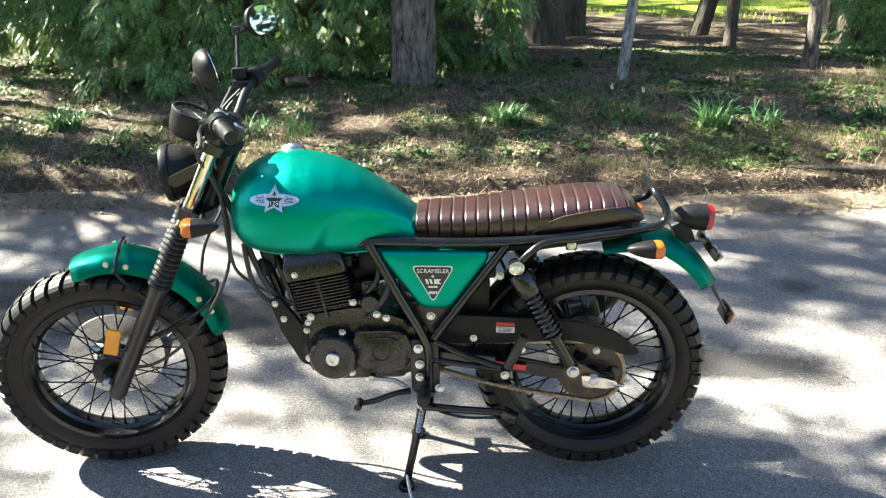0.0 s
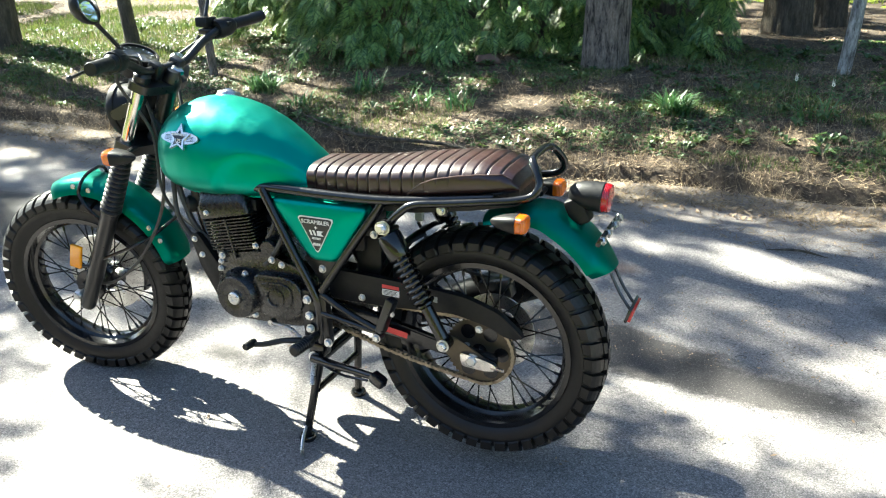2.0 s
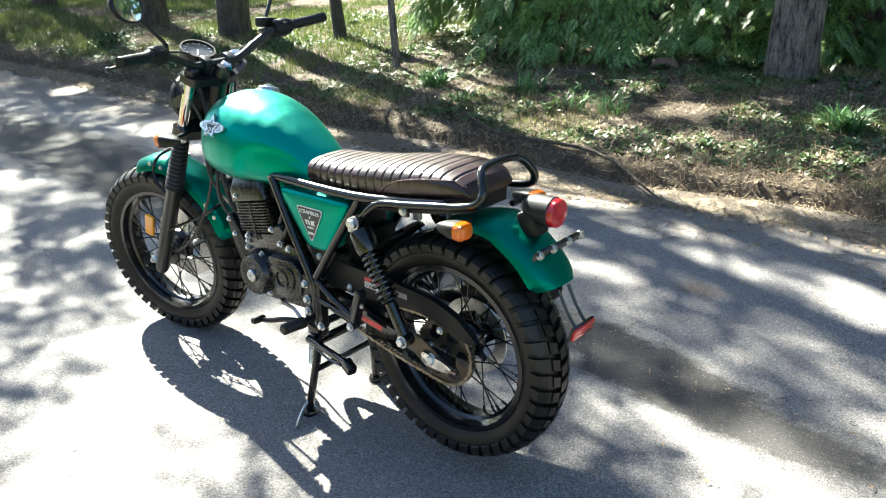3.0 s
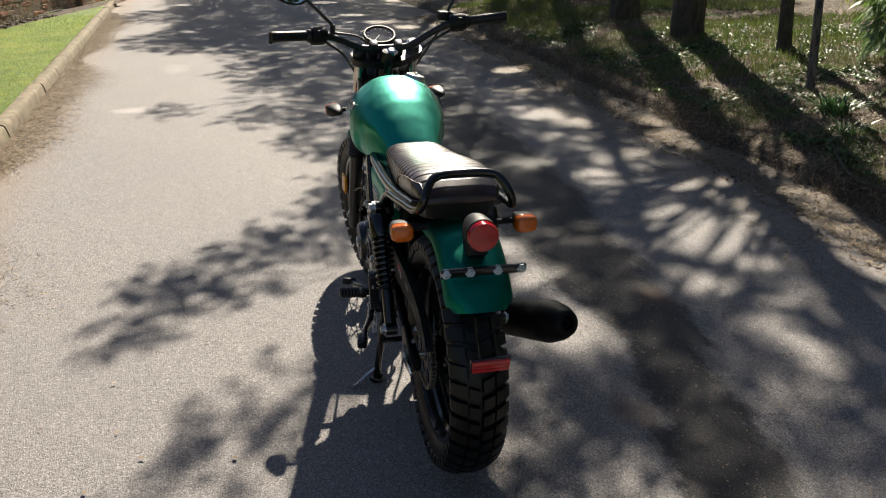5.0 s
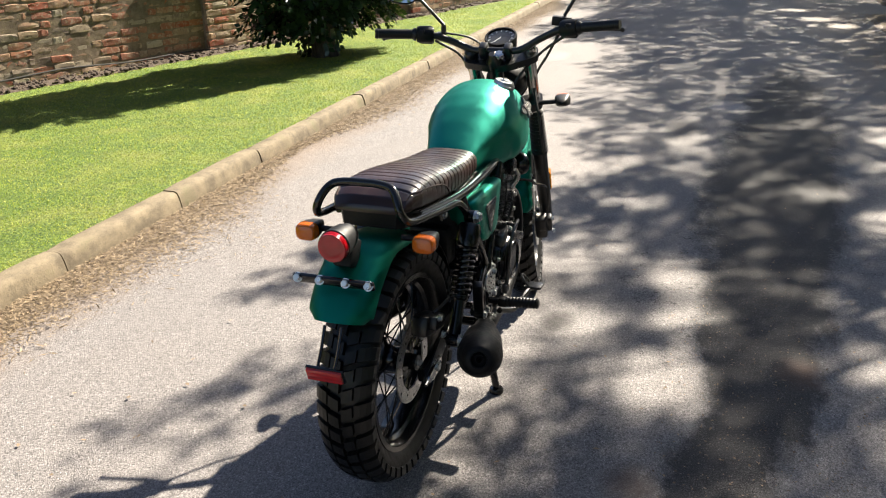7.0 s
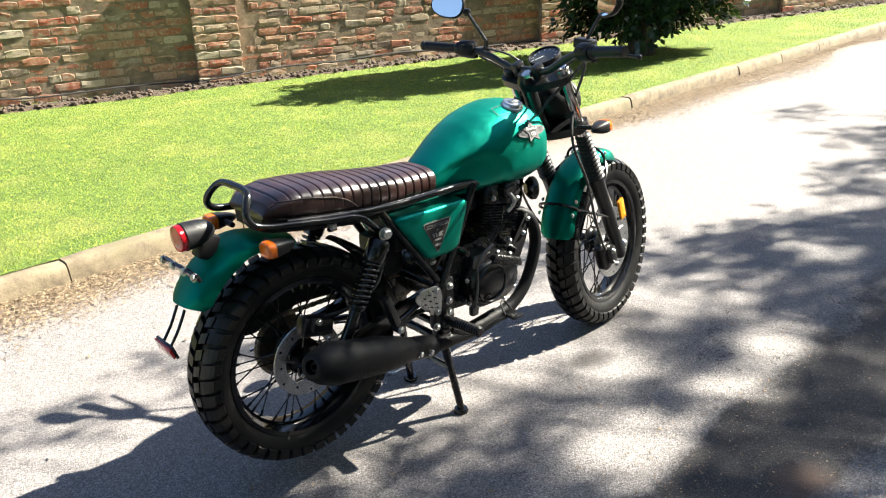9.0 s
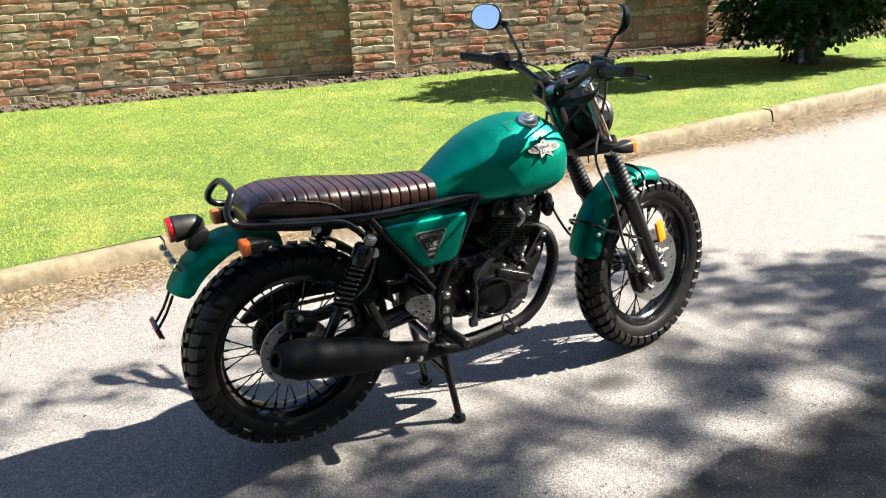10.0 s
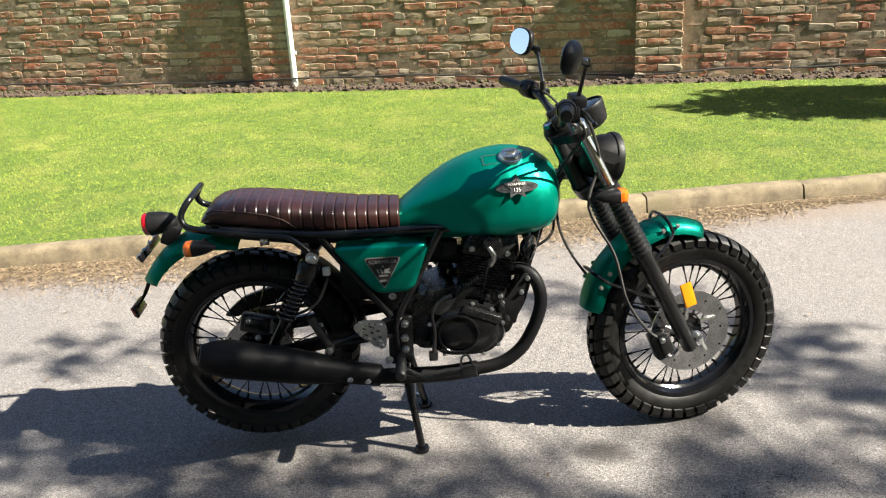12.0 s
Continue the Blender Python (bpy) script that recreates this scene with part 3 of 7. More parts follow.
WALL_S0, WALL_S1, WALL_H, COURSE, BAY, PIER, PIER_H = -7.0, 21.0, 2.3, 0.0865, 4.19, 0.465, 1.41
wall = tagged(empty("wall_garden"), "old garden wall of mixed red and buff bricks", "wall", kind="structure")
bm = bmesh.new()
box(bm, WALL_S1 - WALL_S0, 0.34, WALL_H + 0.3, wall_frame((WALL_S0 + WALL_S1) / 2, -0.125 - 0.17, WALL_H / 2 - 0.15))
part("mortar_core", bm, MORTAR, wall, "crumbling lime mortar", smooth=False)
for k in range(-1, 6):
    bm = bmesh.new()
    box(bm, PIER - 0.02, 0.13, PIER_H + 0.3, wall_frame(k * BAY + PIER / 2, -0.106, PIER_H / 2 - 0.15))
    part("pier_core", bm, MORTAR, wall, smooth=False)


def brick_mesh(seed, l, h, d):
    """One worn brick with a ragged outline and a chipped, uneven face."""
    r = random.Random(seed)
    bm = bmesh.new()
    edge = [(-0.5, -0.5), (-0.17, -0.5), (0.17, -0.5), (0.5, -0.5), (0.5, 0.0), (0.5, 0.5), (0.17, 0.5), (-0.17, 0.5), (-0.5, 0.5), (-0.5, 0.0)]
    back = [bm.verts.new((x * l, -d, z * h)) for x, z in edge]
    rim, face = [], []
    for x, z in edge:
        corner = 0.90 if abs(x) == 0.5 and abs(z) == 0.5 else 1.0
        px, pz = x * l * corner ** 0.3 + math.copysign(r.uniform(-0.010, 0.003), x), z * h * corner + ((z > 0) - (z < 0)) * r.uniform(-0.010, 0.002)
        rim.append(bm.verts.new((px, -0.0035 + r.uniform(-0.0015, 0.001), pz)))
        face.append(bm.verts.new((px - 0.006 * (1 if x > 0 else -1), r.uniform(-0.0036, 0.0012), pz - 0.005 * ((z > 0) - (z < 0)))))
    n = len(edge)
    for a, b in ((back, rim), (rim, face)):
        for i in range(n):
            bm.faces.new((a[i], a[(i + 1) % n], b[(i + 1) % n], b[i]))
    mid = [bm.verts.new((x * l, r.uniform(-0.003, 0.002), 0)) for x in (-0.2, 0.2)]
    F = face
    for q in ((F[0], F[1], mid[0], F[9]), (F[1], F[2], mid[1], mid[0]), (F[2], F[3], F[4], mid[1]), (F[4], F[5], F[6], mid[1]), (F[6], F[7], mid[0], mid[1]), (F[7], F[8], F[9], mid[0])):
        bm.faces.new(q)
    bmesh.ops.recalc_face_normals(bm, faces=bm.faces)
    return bm


BRICK_KINDS = []
for kind in range(24):
    l = (0.222, 0.222, 0.215, 0.105, 0.215, 0.228, 0.222, 0.105, 0.20, 0.225, 0.16, 0.11)[kind % 12]
    bm = brick_mesh(kind, l, 0.0775, 0.04)
    me = bpy.data.meshes.new("brick")
    bm.to_mesh(me)
    bm.free()
    me.materials.append(BRICK)
    BRICK_KINDS.append((l, me))


def brick_rows():
    """Places of all bricks of the wall: pose and kind."""
    r = random.Random(11)
    out = []
    for j in range(int(WALL_H / COURSE)):
        z = -0.03 + COURSE * (j + 0.5)
        s = WALL_S0 + r.uniform(0, 0.2)
        while s < WALL_S1:
            k = r.randrange(24)
            l = BRICK_KINDS[k][0]
            s += l + 0.011
            mid = s - l / 2
            off = (mid % BAY)
            if z < PIER_H and (-0.06 < off < PIER + 0.06 or off > BAY - 0.06):
                continue
            out.append((mid, -0.125 + r.uniform(-0.0005, 0.0062), z + r.uniform(-0.004, 0.004), r.uniform(-0.25, 0.25), k))
        for b in range(-1, 6) if z < PIER_H else ():
            for e, (o, k) in enumerate(((0.115, 0), (0.35, 5)) if j % 2 else ((0.055, 3), (0.23, 1), (0.405, 7))):
                out.append((b * BAY + o, -0.040 + r.uniform(0.001, 0.004), z + r.uniform(-0.003, 0.003), r.uniform(-0.3, 0.3), k))
    return out


rest_v, rest_f = [], []
near_count = 0
for s, n, z, tilt, k in brick_rows():
    m = wall_frame(s, n, z) @ pose(0, 0, 0, 0, tilt * 2.4, tilt)
    me = BRICK_KINDS[k][1]
    if 1.0 < s < 6.2 and z < 0.98 and near_count < 300 and (s * 7.3 + z * 3) % 1 < 0.9:
        ob = new("brick", me)
        ob.parent = wall
        ob.matrix_basis = m
        near_count += 1
    else:
        o = len(rest_v)
        rest_v += [tuple(m @ v.co) for v in me.vertices]
        rest_f += [tuple(o + i for i in p.vertices) for p in me.polygons]
tagged(quads("bricks", rest_v, rest_f, BRICK, wall), kind="stuff")

# sides of the piers that take the low sun
bm = bmesh.new()
tube(bm, [wall_point(PIER + 0.02, -0.055, -0.05), wall_point(PIER + 0.02, -0.055, 1.1), wall_point(PIER + 0.02, -0.055, WALL_H - 0.1)], 0.034, 12, 2)
pipe = part("downpipe", bm, WHITE_PAINT)
tagged(pipe, "white painted downpipe beside a brick pier", "downpipe")
for z in (0.35, 1.25, 2.05):
    bm = bmesh.new()
    box(bm, 0.10, 0.03, 0.03, wall_frame(PIER + 0.02, -0.075, z), 0.004)
    part("bracket", bm, WHITE_PAINT, pipe)

bm = bmesh.new()
tube(bm, [wall_point(s, -0.02 if (s % BAY) < PIER + 0.1 or (s % BAY) > BAY - 0.1 else -0.085, 0.055 + 0.022 * math.sin(s * 1.3) + 0.012 * math.sin(s * 4.1)) for s in np.arange(-6.5, 18, 0.35)], 0.008, 6, 3)
tagged(part("hose", bm, CABLE), "thin black hose running along the foot of the wall", "hose")


def wall_border():
    """A strip of dug soil between lawn and wall."""
    r = random.Random(3)
    verts, faces = [], []
    ss = np.arange(WALL_S0, 18, 0.06)
    ns = np.linspace(-0.13, 0.30, 9)
    for n in ns:
        for s in ss:
            p = wall_point(s, n + 0.03 * noise2(s, n, 3.0) * (n > 0.2), 0)
            f = math.sin(math.pi * (n + 0.13) / 0.43)
            verts.append((p.x, p.y, lawn_z(p.x, p.y) - 0.01 + 0.028 * f + (0.022 * noise2(s, n, 9.0) + 0.02 * noise2(s, n, 23.0)) * f))
    w = len(ss)
    for j in range(len(ns) - 1):
        for i in range(w - 1):
            faces.append((j * w + i, j * w + i + 1, (j + 1) * w + i + 1, (j + 1) * w + i))
    return verts, faces


tagged(quads("soil_border", *wall_border(), SOIL, smooth=True), "strip of dug brown soil at the foot of the wall", "soil", kind="structure")


def clods(n):
    r = random.Random(8)
    verts, faces = [], []
    ico = bmesh.new()
    bmesh.ops.create_icosphere(ico, subdivisions=1, radius=1)
    base = [v.co.copy() for v in ico.verts]
    fs = [tuple(v.index for v in f.verts) for f in ico.faces]
    ico.free()
    for _ in range(n):
        p = wall_point(r.uniform(-5, 15), r.uniform(-0.06, 0.27), 0)
        k = 0.007 + 0.026 * r.random() ** 2.2
        o = len(verts)
        verts += [(p.x + v.x * k * r.uniform(0.7, 1.3), p.y + v.y * k * r.uniform(0.7, 1.3), lawn_z(p.x, p.y) + 0.02 + v.z * k * 0.8) for v in base]
        faces += [tuple(o + i for i in f) for f in fs]
    return verts, faces


tagged(quads("soil_clods", *clods(2200), SOIL), "loose clods and stones along the wall", "soil", kind="stuff")


# ---- trees and plants ----
def spray_cards(kind, n_leaf, size, rs):
    """One leafy spray: leaf quads set along a stem on +x, as an array of (n, 4, 3)."""
    q = []
    for i in range(n_leaf):
        t = (i + 0.5) / n_leaf
        side = 1 if i % 2 else -1
        if kind == "fern":
            l = size * 0.42 * (1 - t) ** 0.7 + 0.012
            w = 0.065 * l + 0.0012
            root = np.array([t * size, 0, -0.25 * size * t * t])
            d = np.array([0.75, side * 0.75, -0.25])
        else:
            l = size * rs.uniform(0.25, 0.42)
            w = 0.34 * l
            root = np.array([t * size, 0, -0.1 * size * t * t])
            d = np.array([rs.uniform(0.2, 0.9), side * rs.uniform(0.4, 1.0), rs.uniform(-0.5, 0.5)])
        d = d / np.linalg.norm(d)
        u = np.cross(d, (0.1 * side, 0.15, 1.0))
        u = u / np.linalg.norm(u) * w
        q.append([root, root + d * l * 0.5 + u, root + d * l, root + d * l * 0.45 - u])
    return np.array(q)


def foliage(name, places, dirs, kind, n_leaf, size, material, parent, label="", seed=0):
    """Many sprays at places pointing along dirs, as one mesh."""
    rs = np.random.default_rng(seed)
    protos = [spray_cards(kind, n_leaf, size, rs) for _ in range(8)]
    out = []
    for p, d in zip(places, dirs):
        x = np.asarray(d, float)
        x /= np.linalg.norm(x)
        up = np.array([0, 0, 1.0]) + rs.normal(0, 0.35, 3)
        y = np.cross(up, x)
        y /= np.linalg.norm(y)
        z = np.cross(x, y)
        k = rs.uniform(0.6, 1.25)
        out.append(np.asarray(p) + (protos[rs.integers(8)] * k) @ np.array([x, y, z]))
    v = np.concatenate(out).reshape(-1, 3)
    ob = quads(name, v.tolist(), np.arange(len(v)).reshape(-1, 4).tolist(), material, parent, label)
    return ob


def trunk_mesh(pts, radii, seg=14, rough=0.10):
    """A tapered trunk whose bark stands in uneven vertical plates."""
    bm = bmesh.new()
    big = max(radii) > 0.12
    C = spline(pts, 7)
    fine = []
    for a, b in zip(C, C[1:]):
        m = max(1, int((b - a).length / 0.05)) if big and a.z < 2.0 else 1
        fine += [a.lerp(b, i / m) for i in range(m)]
    fine.append(C[-1])
    length = [0.0]
    for a, b in zip(C, C[1:]):
        length.append(length[-1] + (b - a).length)
    k = [float(v) for v in np.interp(np.linspace(0, len(radii) - 1, len(C)), range(len(radii)), radii)]
    zs = [c.z for c in C]
    rr = [float(np.interp(f.z, zs, k)) for f in fine]
    n = 44 if big else 12
    rings = []
    for c, r in zip(fine, rr):
        ring = []
        for j in range(n):
            t = 2 * math.pi * j / n
            d = Vector((math.cos(t), math.sin(t), 0))
            v = Vector((d.x * 2.3, d.y * 2.3, c.z * 1.1))
            plate = abs(noise.noise(Vector((d.x * 5.5, d.y * 5.5, c.z * 2.0)))) ** 0.6
            w = 1 + rough * (0.9 * (plate - 0.35) + 0.6 * noise.noise(v)) if big else 1 + 0.05 * noise.noise(v * 2)
            ring.append(bm.verts.new(c + d * r * w))
        rings.append(ring)
    for a, b in zip(rings, rings[1:]):
        for j in range(n):
            bm.faces.new((a[j], a[(j + 1) % n], b[(j + 1) % n], b[j]))
    bm.faces.new(rings[-1])
    return bm


SUN_X, SUN_Y = 1.11, 0.435  # shift of a shadow for each metre of height


def cell_random(i, j, k):
    v = math.sin(i * 127.1 + j * 311.7 + k * 74.7) * 43758.5453
    return v - math.floor(v)


def in_gap(x, y, share):
    """Whether the sun finds a gap in the leaves on its way to this spot."""
    size = 0.46
    i, j = math.floor(x / size), math.floor(y / size)
    for a in (i - 1, i, i + 1):
        for b in (j - 1, j, j + 1):
            if cell_random(a, b, 1) > share:
                continue
            cx, cy = (a + 0.2 + 0.6 * cell_random(a, b, 2)) * size, (b + 0.2 + 0.6 * cell_random(a, b, 3)) * size
            r = (0.145 + 0.125 * cell_random(a, b, 4) ** 1.5) * (1.28 if y > 3.45 else 1.0)
            if (x - cx) ** 2 + (1.25 * (y - cy)) ** 2 < r * r:
                return True
    return False


def foot(x, y):
    return bank(x, y) - 0.12 if y > 4 else lawn_z(x, y) - 0.1


def tree(name, x, y, d, height, material, label, lean=(0, 0), crowns=(), leaf=CANOPY, seed=1, n_spray=160, size=0.34, flare=1.35, share=0.0):
    """A tapered trunk with limbs and crowns of leafy sprays; crowns are (dx, dy, z, rx, ry, rz), share the part of them that is open to the sun."""
    r = random.Random(seed)
    z0 = foot(x, y)
    group = {"lime_tree": "limes along the drive", "young_tree": "young trees in the wood", "beech_tree": "beeches of the wood"}.get(name, "")
    t = tagged(empty(name, pose(x, y, z0)), label, "tree", group)
    H = height
    top = Vector((lean[0] * H, lean[1] * H, H))
    pts = [Vector((0, 0, 0)), Vector((lean[0] * 0.3, lean[1] * 0.3, 0.3)), top * 0.3 + Vector((r.uniform(-.04, .04), 0, 0)), top * 0.65, top]
    part("trunk", trunk_mesh(pts, [d / 2 * flare, d / 2 * 1.06, d / 2 * 0.88, d / 2 * 0.5, d / 2 * 0.15]), material, t)
    places, dirs = [], []
    for (dx, dy, z, rx, ry, rz) in crowns:
        c = Vector((dx, dy, z))
        a = top * min(0.9, max(0.25, (z - 1.2) / H))
        bm = bmesh.new()
        thick = 1.0 if rx > 0.4 else 0.35
        tube(bm, [a, a.lerp(c, 0.5) + Vector((0, 0, 0.25)), c + Vector((0, 0, -0.2 * rz))], [thick * (d * 0.07 + 0.008), thick * (d * 0.045 + 0.006), 0.005], 7, 4)
        part("limb", bm, material, t)
        for i in range(int(n_spray * rx * ry * (1.7 if rx <= 0.4 else 1))):
            q, k = r.uniform(0, 2 * math.pi), math.sqrt(r.uniform(0, 1))
            k *= 1 + 0.25 * noise.noise(Vector((math.cos(q) * 1.5, math.sin(q) * 1.5, dx + dy)))
            v = Vector((math.cos(q) * k, math.sin(q) * k, r.uniform(-1, 1)))
            p = c + Vector((v.x * rx, v.y * ry, v.z * rz))
            e = Vector((v.x + r.uniform(-.5, .5), v.y + r.uniform(-.5, .5), v.z * 0.4 - 0.15 + r.uniform(-.3, .3)))
            if rx <= 0.4:
                p = c + Vector((v.x * rx * k, v.y * ry * k, v.z * rz))
                if noise.noise(Vector((p.x * 7, p.y * 7, dx))) < -0.12:
                    continue
            elif share:
                c2 = p + e.normalized() * size * 0.5
                gx, gy = x + c2.x + SUN_X * (c2.z + z0), y + c2.y - SUN_Y * (c2.z + z0)
                wide = share - 0.22 * (gx < -1.4) - 0.30 * (gx < -2.6) - 0.35 * (gx < -4.5) + 0.35 * (gx > 0.85) * (2.3 < gy < 3.1) - 0.2 * (gx > 0.2) * (gy > 2.6) - 0.5 * (0 < gx < 0.8) * (2.75 < gy < 3.5) + 0.12 * (gy > 3.4) - 0.30 * (gx > 0.75) * (3.1 < gy < 4.3) + 0.2 * (4.0 < gy < 4.9) + 0.25 * (gy < 2.75) * (gx < 0.2 or gy > 2.5) + 0.35 * noise.noise(Vector((gx * 0.7, gy * 0.7, 5.0)))
                if in_gap(gx, gy, wide):
                    continue
            places.append(tuple(p))
            dirs.append(tuple(e))
    if places:
        foliage("crown", places, dirs, "leaf", 6 if share else 9, size, leaf, t, seed=seed)
    return t


tree("pine_tree", -0.11, 7.0, 0.335, 9.0, BARK, "stout pine trunk with grey flaky bark on the bank", lean=(0.004, 0.01), crowns=[(0, 0.5, 8.5, 2.2, 2.2, 1.0)], seed=2, n_spray=40)
tree("birch_sapling", 1.60, 7.05, 0.09, 4.5, BIRCH, "slender leaning silver birch stem", lean=(0.10, 0.02), seed=3, flare=1.1)
tree("beech_tree", 1.24, 9.2, 0.42, 10, DARK_BARK, "broad smooth trunk behind the bank", lean=(-0.01, 0), seed=4, flare=1.75)
tree("beech_tree", 1.62, 9.9, 0.36, 10, DARK_BARK, "dark shaded trunk close behind another", seed=5, flare=1.6)
tree("young_tree", 3.06, 9.8, 0.19, 6, DARK_BARK, "dark leaning young trunk in the wood", lean=(0.22, 0), seed=6)
tree("young_tree", 3.10, 8.8, 0.12, 6, DARK_BARK, "thin straight young trunk in the wood", seed=7)
tree("young_tree", 3.36, 7.5, 0.12, 6, BARK, "thin grey-brown young trunk on the bank", lean=(0.01, 0), seed=8)
tree("sapling", -3.18, 6.2, 0.065, 4, BARK, "slim pale sapling at the wood edge", lean=(-0.06, 0), seed=9, flare=1.1)


# the tall limes along the bank, whose boughs hang out over the drive
LIMES = [(-4.4, 9.9, 0.28, 11, "shaded trunk in the wood"), (-6.25, 6.98, 0.34, 11, "shaded trunk beside the drive"), (-8.05, 7.15, 0.36, 12, "thick shaded trunk beside the drive"),
         (-12.2, 8.0, 0.34, 11, "tall trunk further along the drive"), (-15.5, 8.2, 0.34, 11, "far trunk by the bend of the drive"), (-19.5, 8.6, 0.34, 11, "far trunk past the bend of the drive"),
         (-4.0, 12.6, 0.34, 10, "trunk deep in the wood"), (-8.0, 13.0, 0.34, 10, "grey trunk deep in the wood")]


def boughs():
    """Boughs by the spot that each one shades: (x, y, height, rx, ry)."""
    r = random.Random(4)
    out = []
    for x in np.arange(-17.7, 3.4, 0.85):
        for y in (3.15, 4.05) if x > -3.4 else (2.95, 3.9, 4.9) if x > -8.5 else (1.9, 2.95, 3.9, 4.9):
            out.append((x + r.uniform(-0.2, 0.2), y + r.uniform(-0.1, 0.1) + 0.1 * (x > 0.8), r.uniform(6.4, 7.8), 0.72, 0.55))
    for x in np.arange(-2.4, 0.9, 0.62):
        out.append((x + r.uniform(-0.1, 0.1), 2.70 + r.uniform(-0.05, 0.05), r.uniform(6.4, 7.4), 0.42, 0.26))
    for x in np.arange(-7.5, 5.2, 1.25):
        for y in (5.1, 6.2, 7.4):
            if r.random() < (0.80 if y < 5.5 else 0.86) and (y < 7 or x > 0.4) and not (x < -1.4 and y > 5.5):
                out.append((x + r.uniform(-0.3, 0.3), y + r.uniform(-0.2, 0.2), r.uniform(6.2, 8.0), 0.8, 0.6))
    for x in np.arange(0.2, 8.0, 1.5):
        for y in (8.6, 9.9, 11.2):
            out.append((x + r.uniform(-0.3, 0.3), y + r.uniform(-0.2, 0.2), r.uniform(5.5, 7.0), 1.05, 0.9))
    for x in np.arange(-14, -5.5, 1.2):
        for y in (6.0, 7.2):
            if r.random() < (0.3 if x > -7.2 else 0.92):
                out.append((x + r.uniform(-0.3, 0.3), y + r.uniform(-0.2, 0.2), r.uniform(6.0, 7.5), 0.8, 0.6))
    for x in np.arange(-2.3, 1.9, 0.85):
        for y in (6.35, 7.1):
            if r.random() < 0.85:
                out.append((x + r.uniform(-0.2, 0.2), y + r.uniform(-0.15, 0.15), r.uniform(6.0, 7.0), 0.75, 0.6))
    for x, y in ((4.9, 7.5), (5.7, 7.3), (6.5, 7.5), (5.3, 8.2), (6.2, 8.1)):
        out.append((x, y, 6.4, 0.8, 0.6))
    for x in np.arange(-17, -7.5, 1.3):
        for y in (8.4, 9.6):
            if r.random() < 0.85:
                out.append((x + r.uniform(-0.3, 0.3), y + r.uniform(-0.2, 0.2), r.uniform(6.0, 7.0), 0.95, 0.75))
    for x, y in ((-5.6, 2.38), (-6.9, 2.3), (-8.1, 2.25), (-9.3, 2.35)):
        out.append((x, y, 6.6, 0.6, 0.28))
    for x, y in ((-9.8, 1.4), (-11.4, 2.1), (-13.4, 1.2), (-13.0, 3.0), (-15.2, 2.2), (-15.0, 4.0), (-17.5, 3.0)):
        out.append((x, y, 7.0, 1.0, 0.6))
    # thin twigs that reach furthest out
    for x, y, rx, ry in ((-1.66, 2.14, 0.30, 0.20), (-1.40, 1.90, 0.26, 0.17), (-1.15, 1.62, 0.22, 0.14), (-0.92, 1.33, 0.26, 0.16), (-0.78, 1.18, 0.12, 0.08), (-1.75, 2.38, 0.30, 0.18), (-2.3, 2.44, 0.38, 0.16),
                         (-0.14, 1.82, 0.22, 0.11), (0.16, 1.62, 0.22, 0.12), (0.55, 1.38, 0.24, 0.11), (1.2, 1.38, 0.26, 0.11), (0.62, 2.34, 0.40, 0.17), (1.0, 2.22, 0.38, 0.16), (1.25, 2.08, 0.34, 0.15), (0.42, 2.58, 0.32, 0.17),
                         (-4.85, 1.35, 0.25, 0.10), (-4.5, 1.95, 0.30, 0.15), (-4.2, 2.4, 0.35, 0.18), (-3.35, 2.3, 0.30, 0.16), (-6.2, 2.2, 0.4, 0.16), (-7.6, 2.3, 0.4, 0.2)):
        out.append((x, y, 4.6 if x > -3 else 5.6, rx, ry))
    return out


shaded = [[] for _ in LIMES]
for x, y, h, rx, ry in boughs():
    cx, cy = x - SUN_X * h, y + SUN_Y * h
    k = min(range(len(LIMES)), key=lambda i: (LIMES[i][0] - cx) ** 2 + (LIMES[i][1] - cy) ** 2)
    tx, ty = LIMES[k][:2]
    shaded[k].append((cx - tx, cy - ty, h - foot(tx, ty), rx, ry, 0.35 if rx > 0.4 else 0.1))
for i, (tx, ty, d, hgt, label) in enumerate(LIMES):
    tree("lime_tree", tx, ty, d, hgt, DARK_BARK, label, seed=11 + i, crowns=shaded[i], n_spray=950, size=0.175, share=0.64)
tree("young_tree", -4.7, 7.1, 0.13, 5, DARK_BARK, "leaning young trunk in long grass", lean=(-0.12, 0.02), seed=10)


def sky_screen_wood():
    """An unseen tall wood added behind the bank, past the sunlit grass, blocking skylight."""
    r = random.Random(77)
    for i in range(17):
        x, y = -24 + i * 3.7 + r.uniform(-0.8, 0.8), r.uniform(20, 23)
        # the last few are added out of view at +x, to darken skylight and mirrors
        if i > 12:
            x, y = 15 + r.uniform(0, 2), 18 - (i - 13) * 3.6
        crowns = [(r.uniform(-1.5, 1.5), r.uniform(-1.5, 1.5), z, 2.6, 2.6, 1.8) for z in ((2.0, 4.5, 7.5, 10.5, 13) if i > 12 else (4.5, 7.5, 10.5, 13))]
        tree("beech_tree", x, y, 0.5, 13, DARK_BARK, "unseen tall leafy tree added to block skylight", seed=100 + i, crowns=crowns, n_spray=20, size=1.0)


sky_screen_wood()


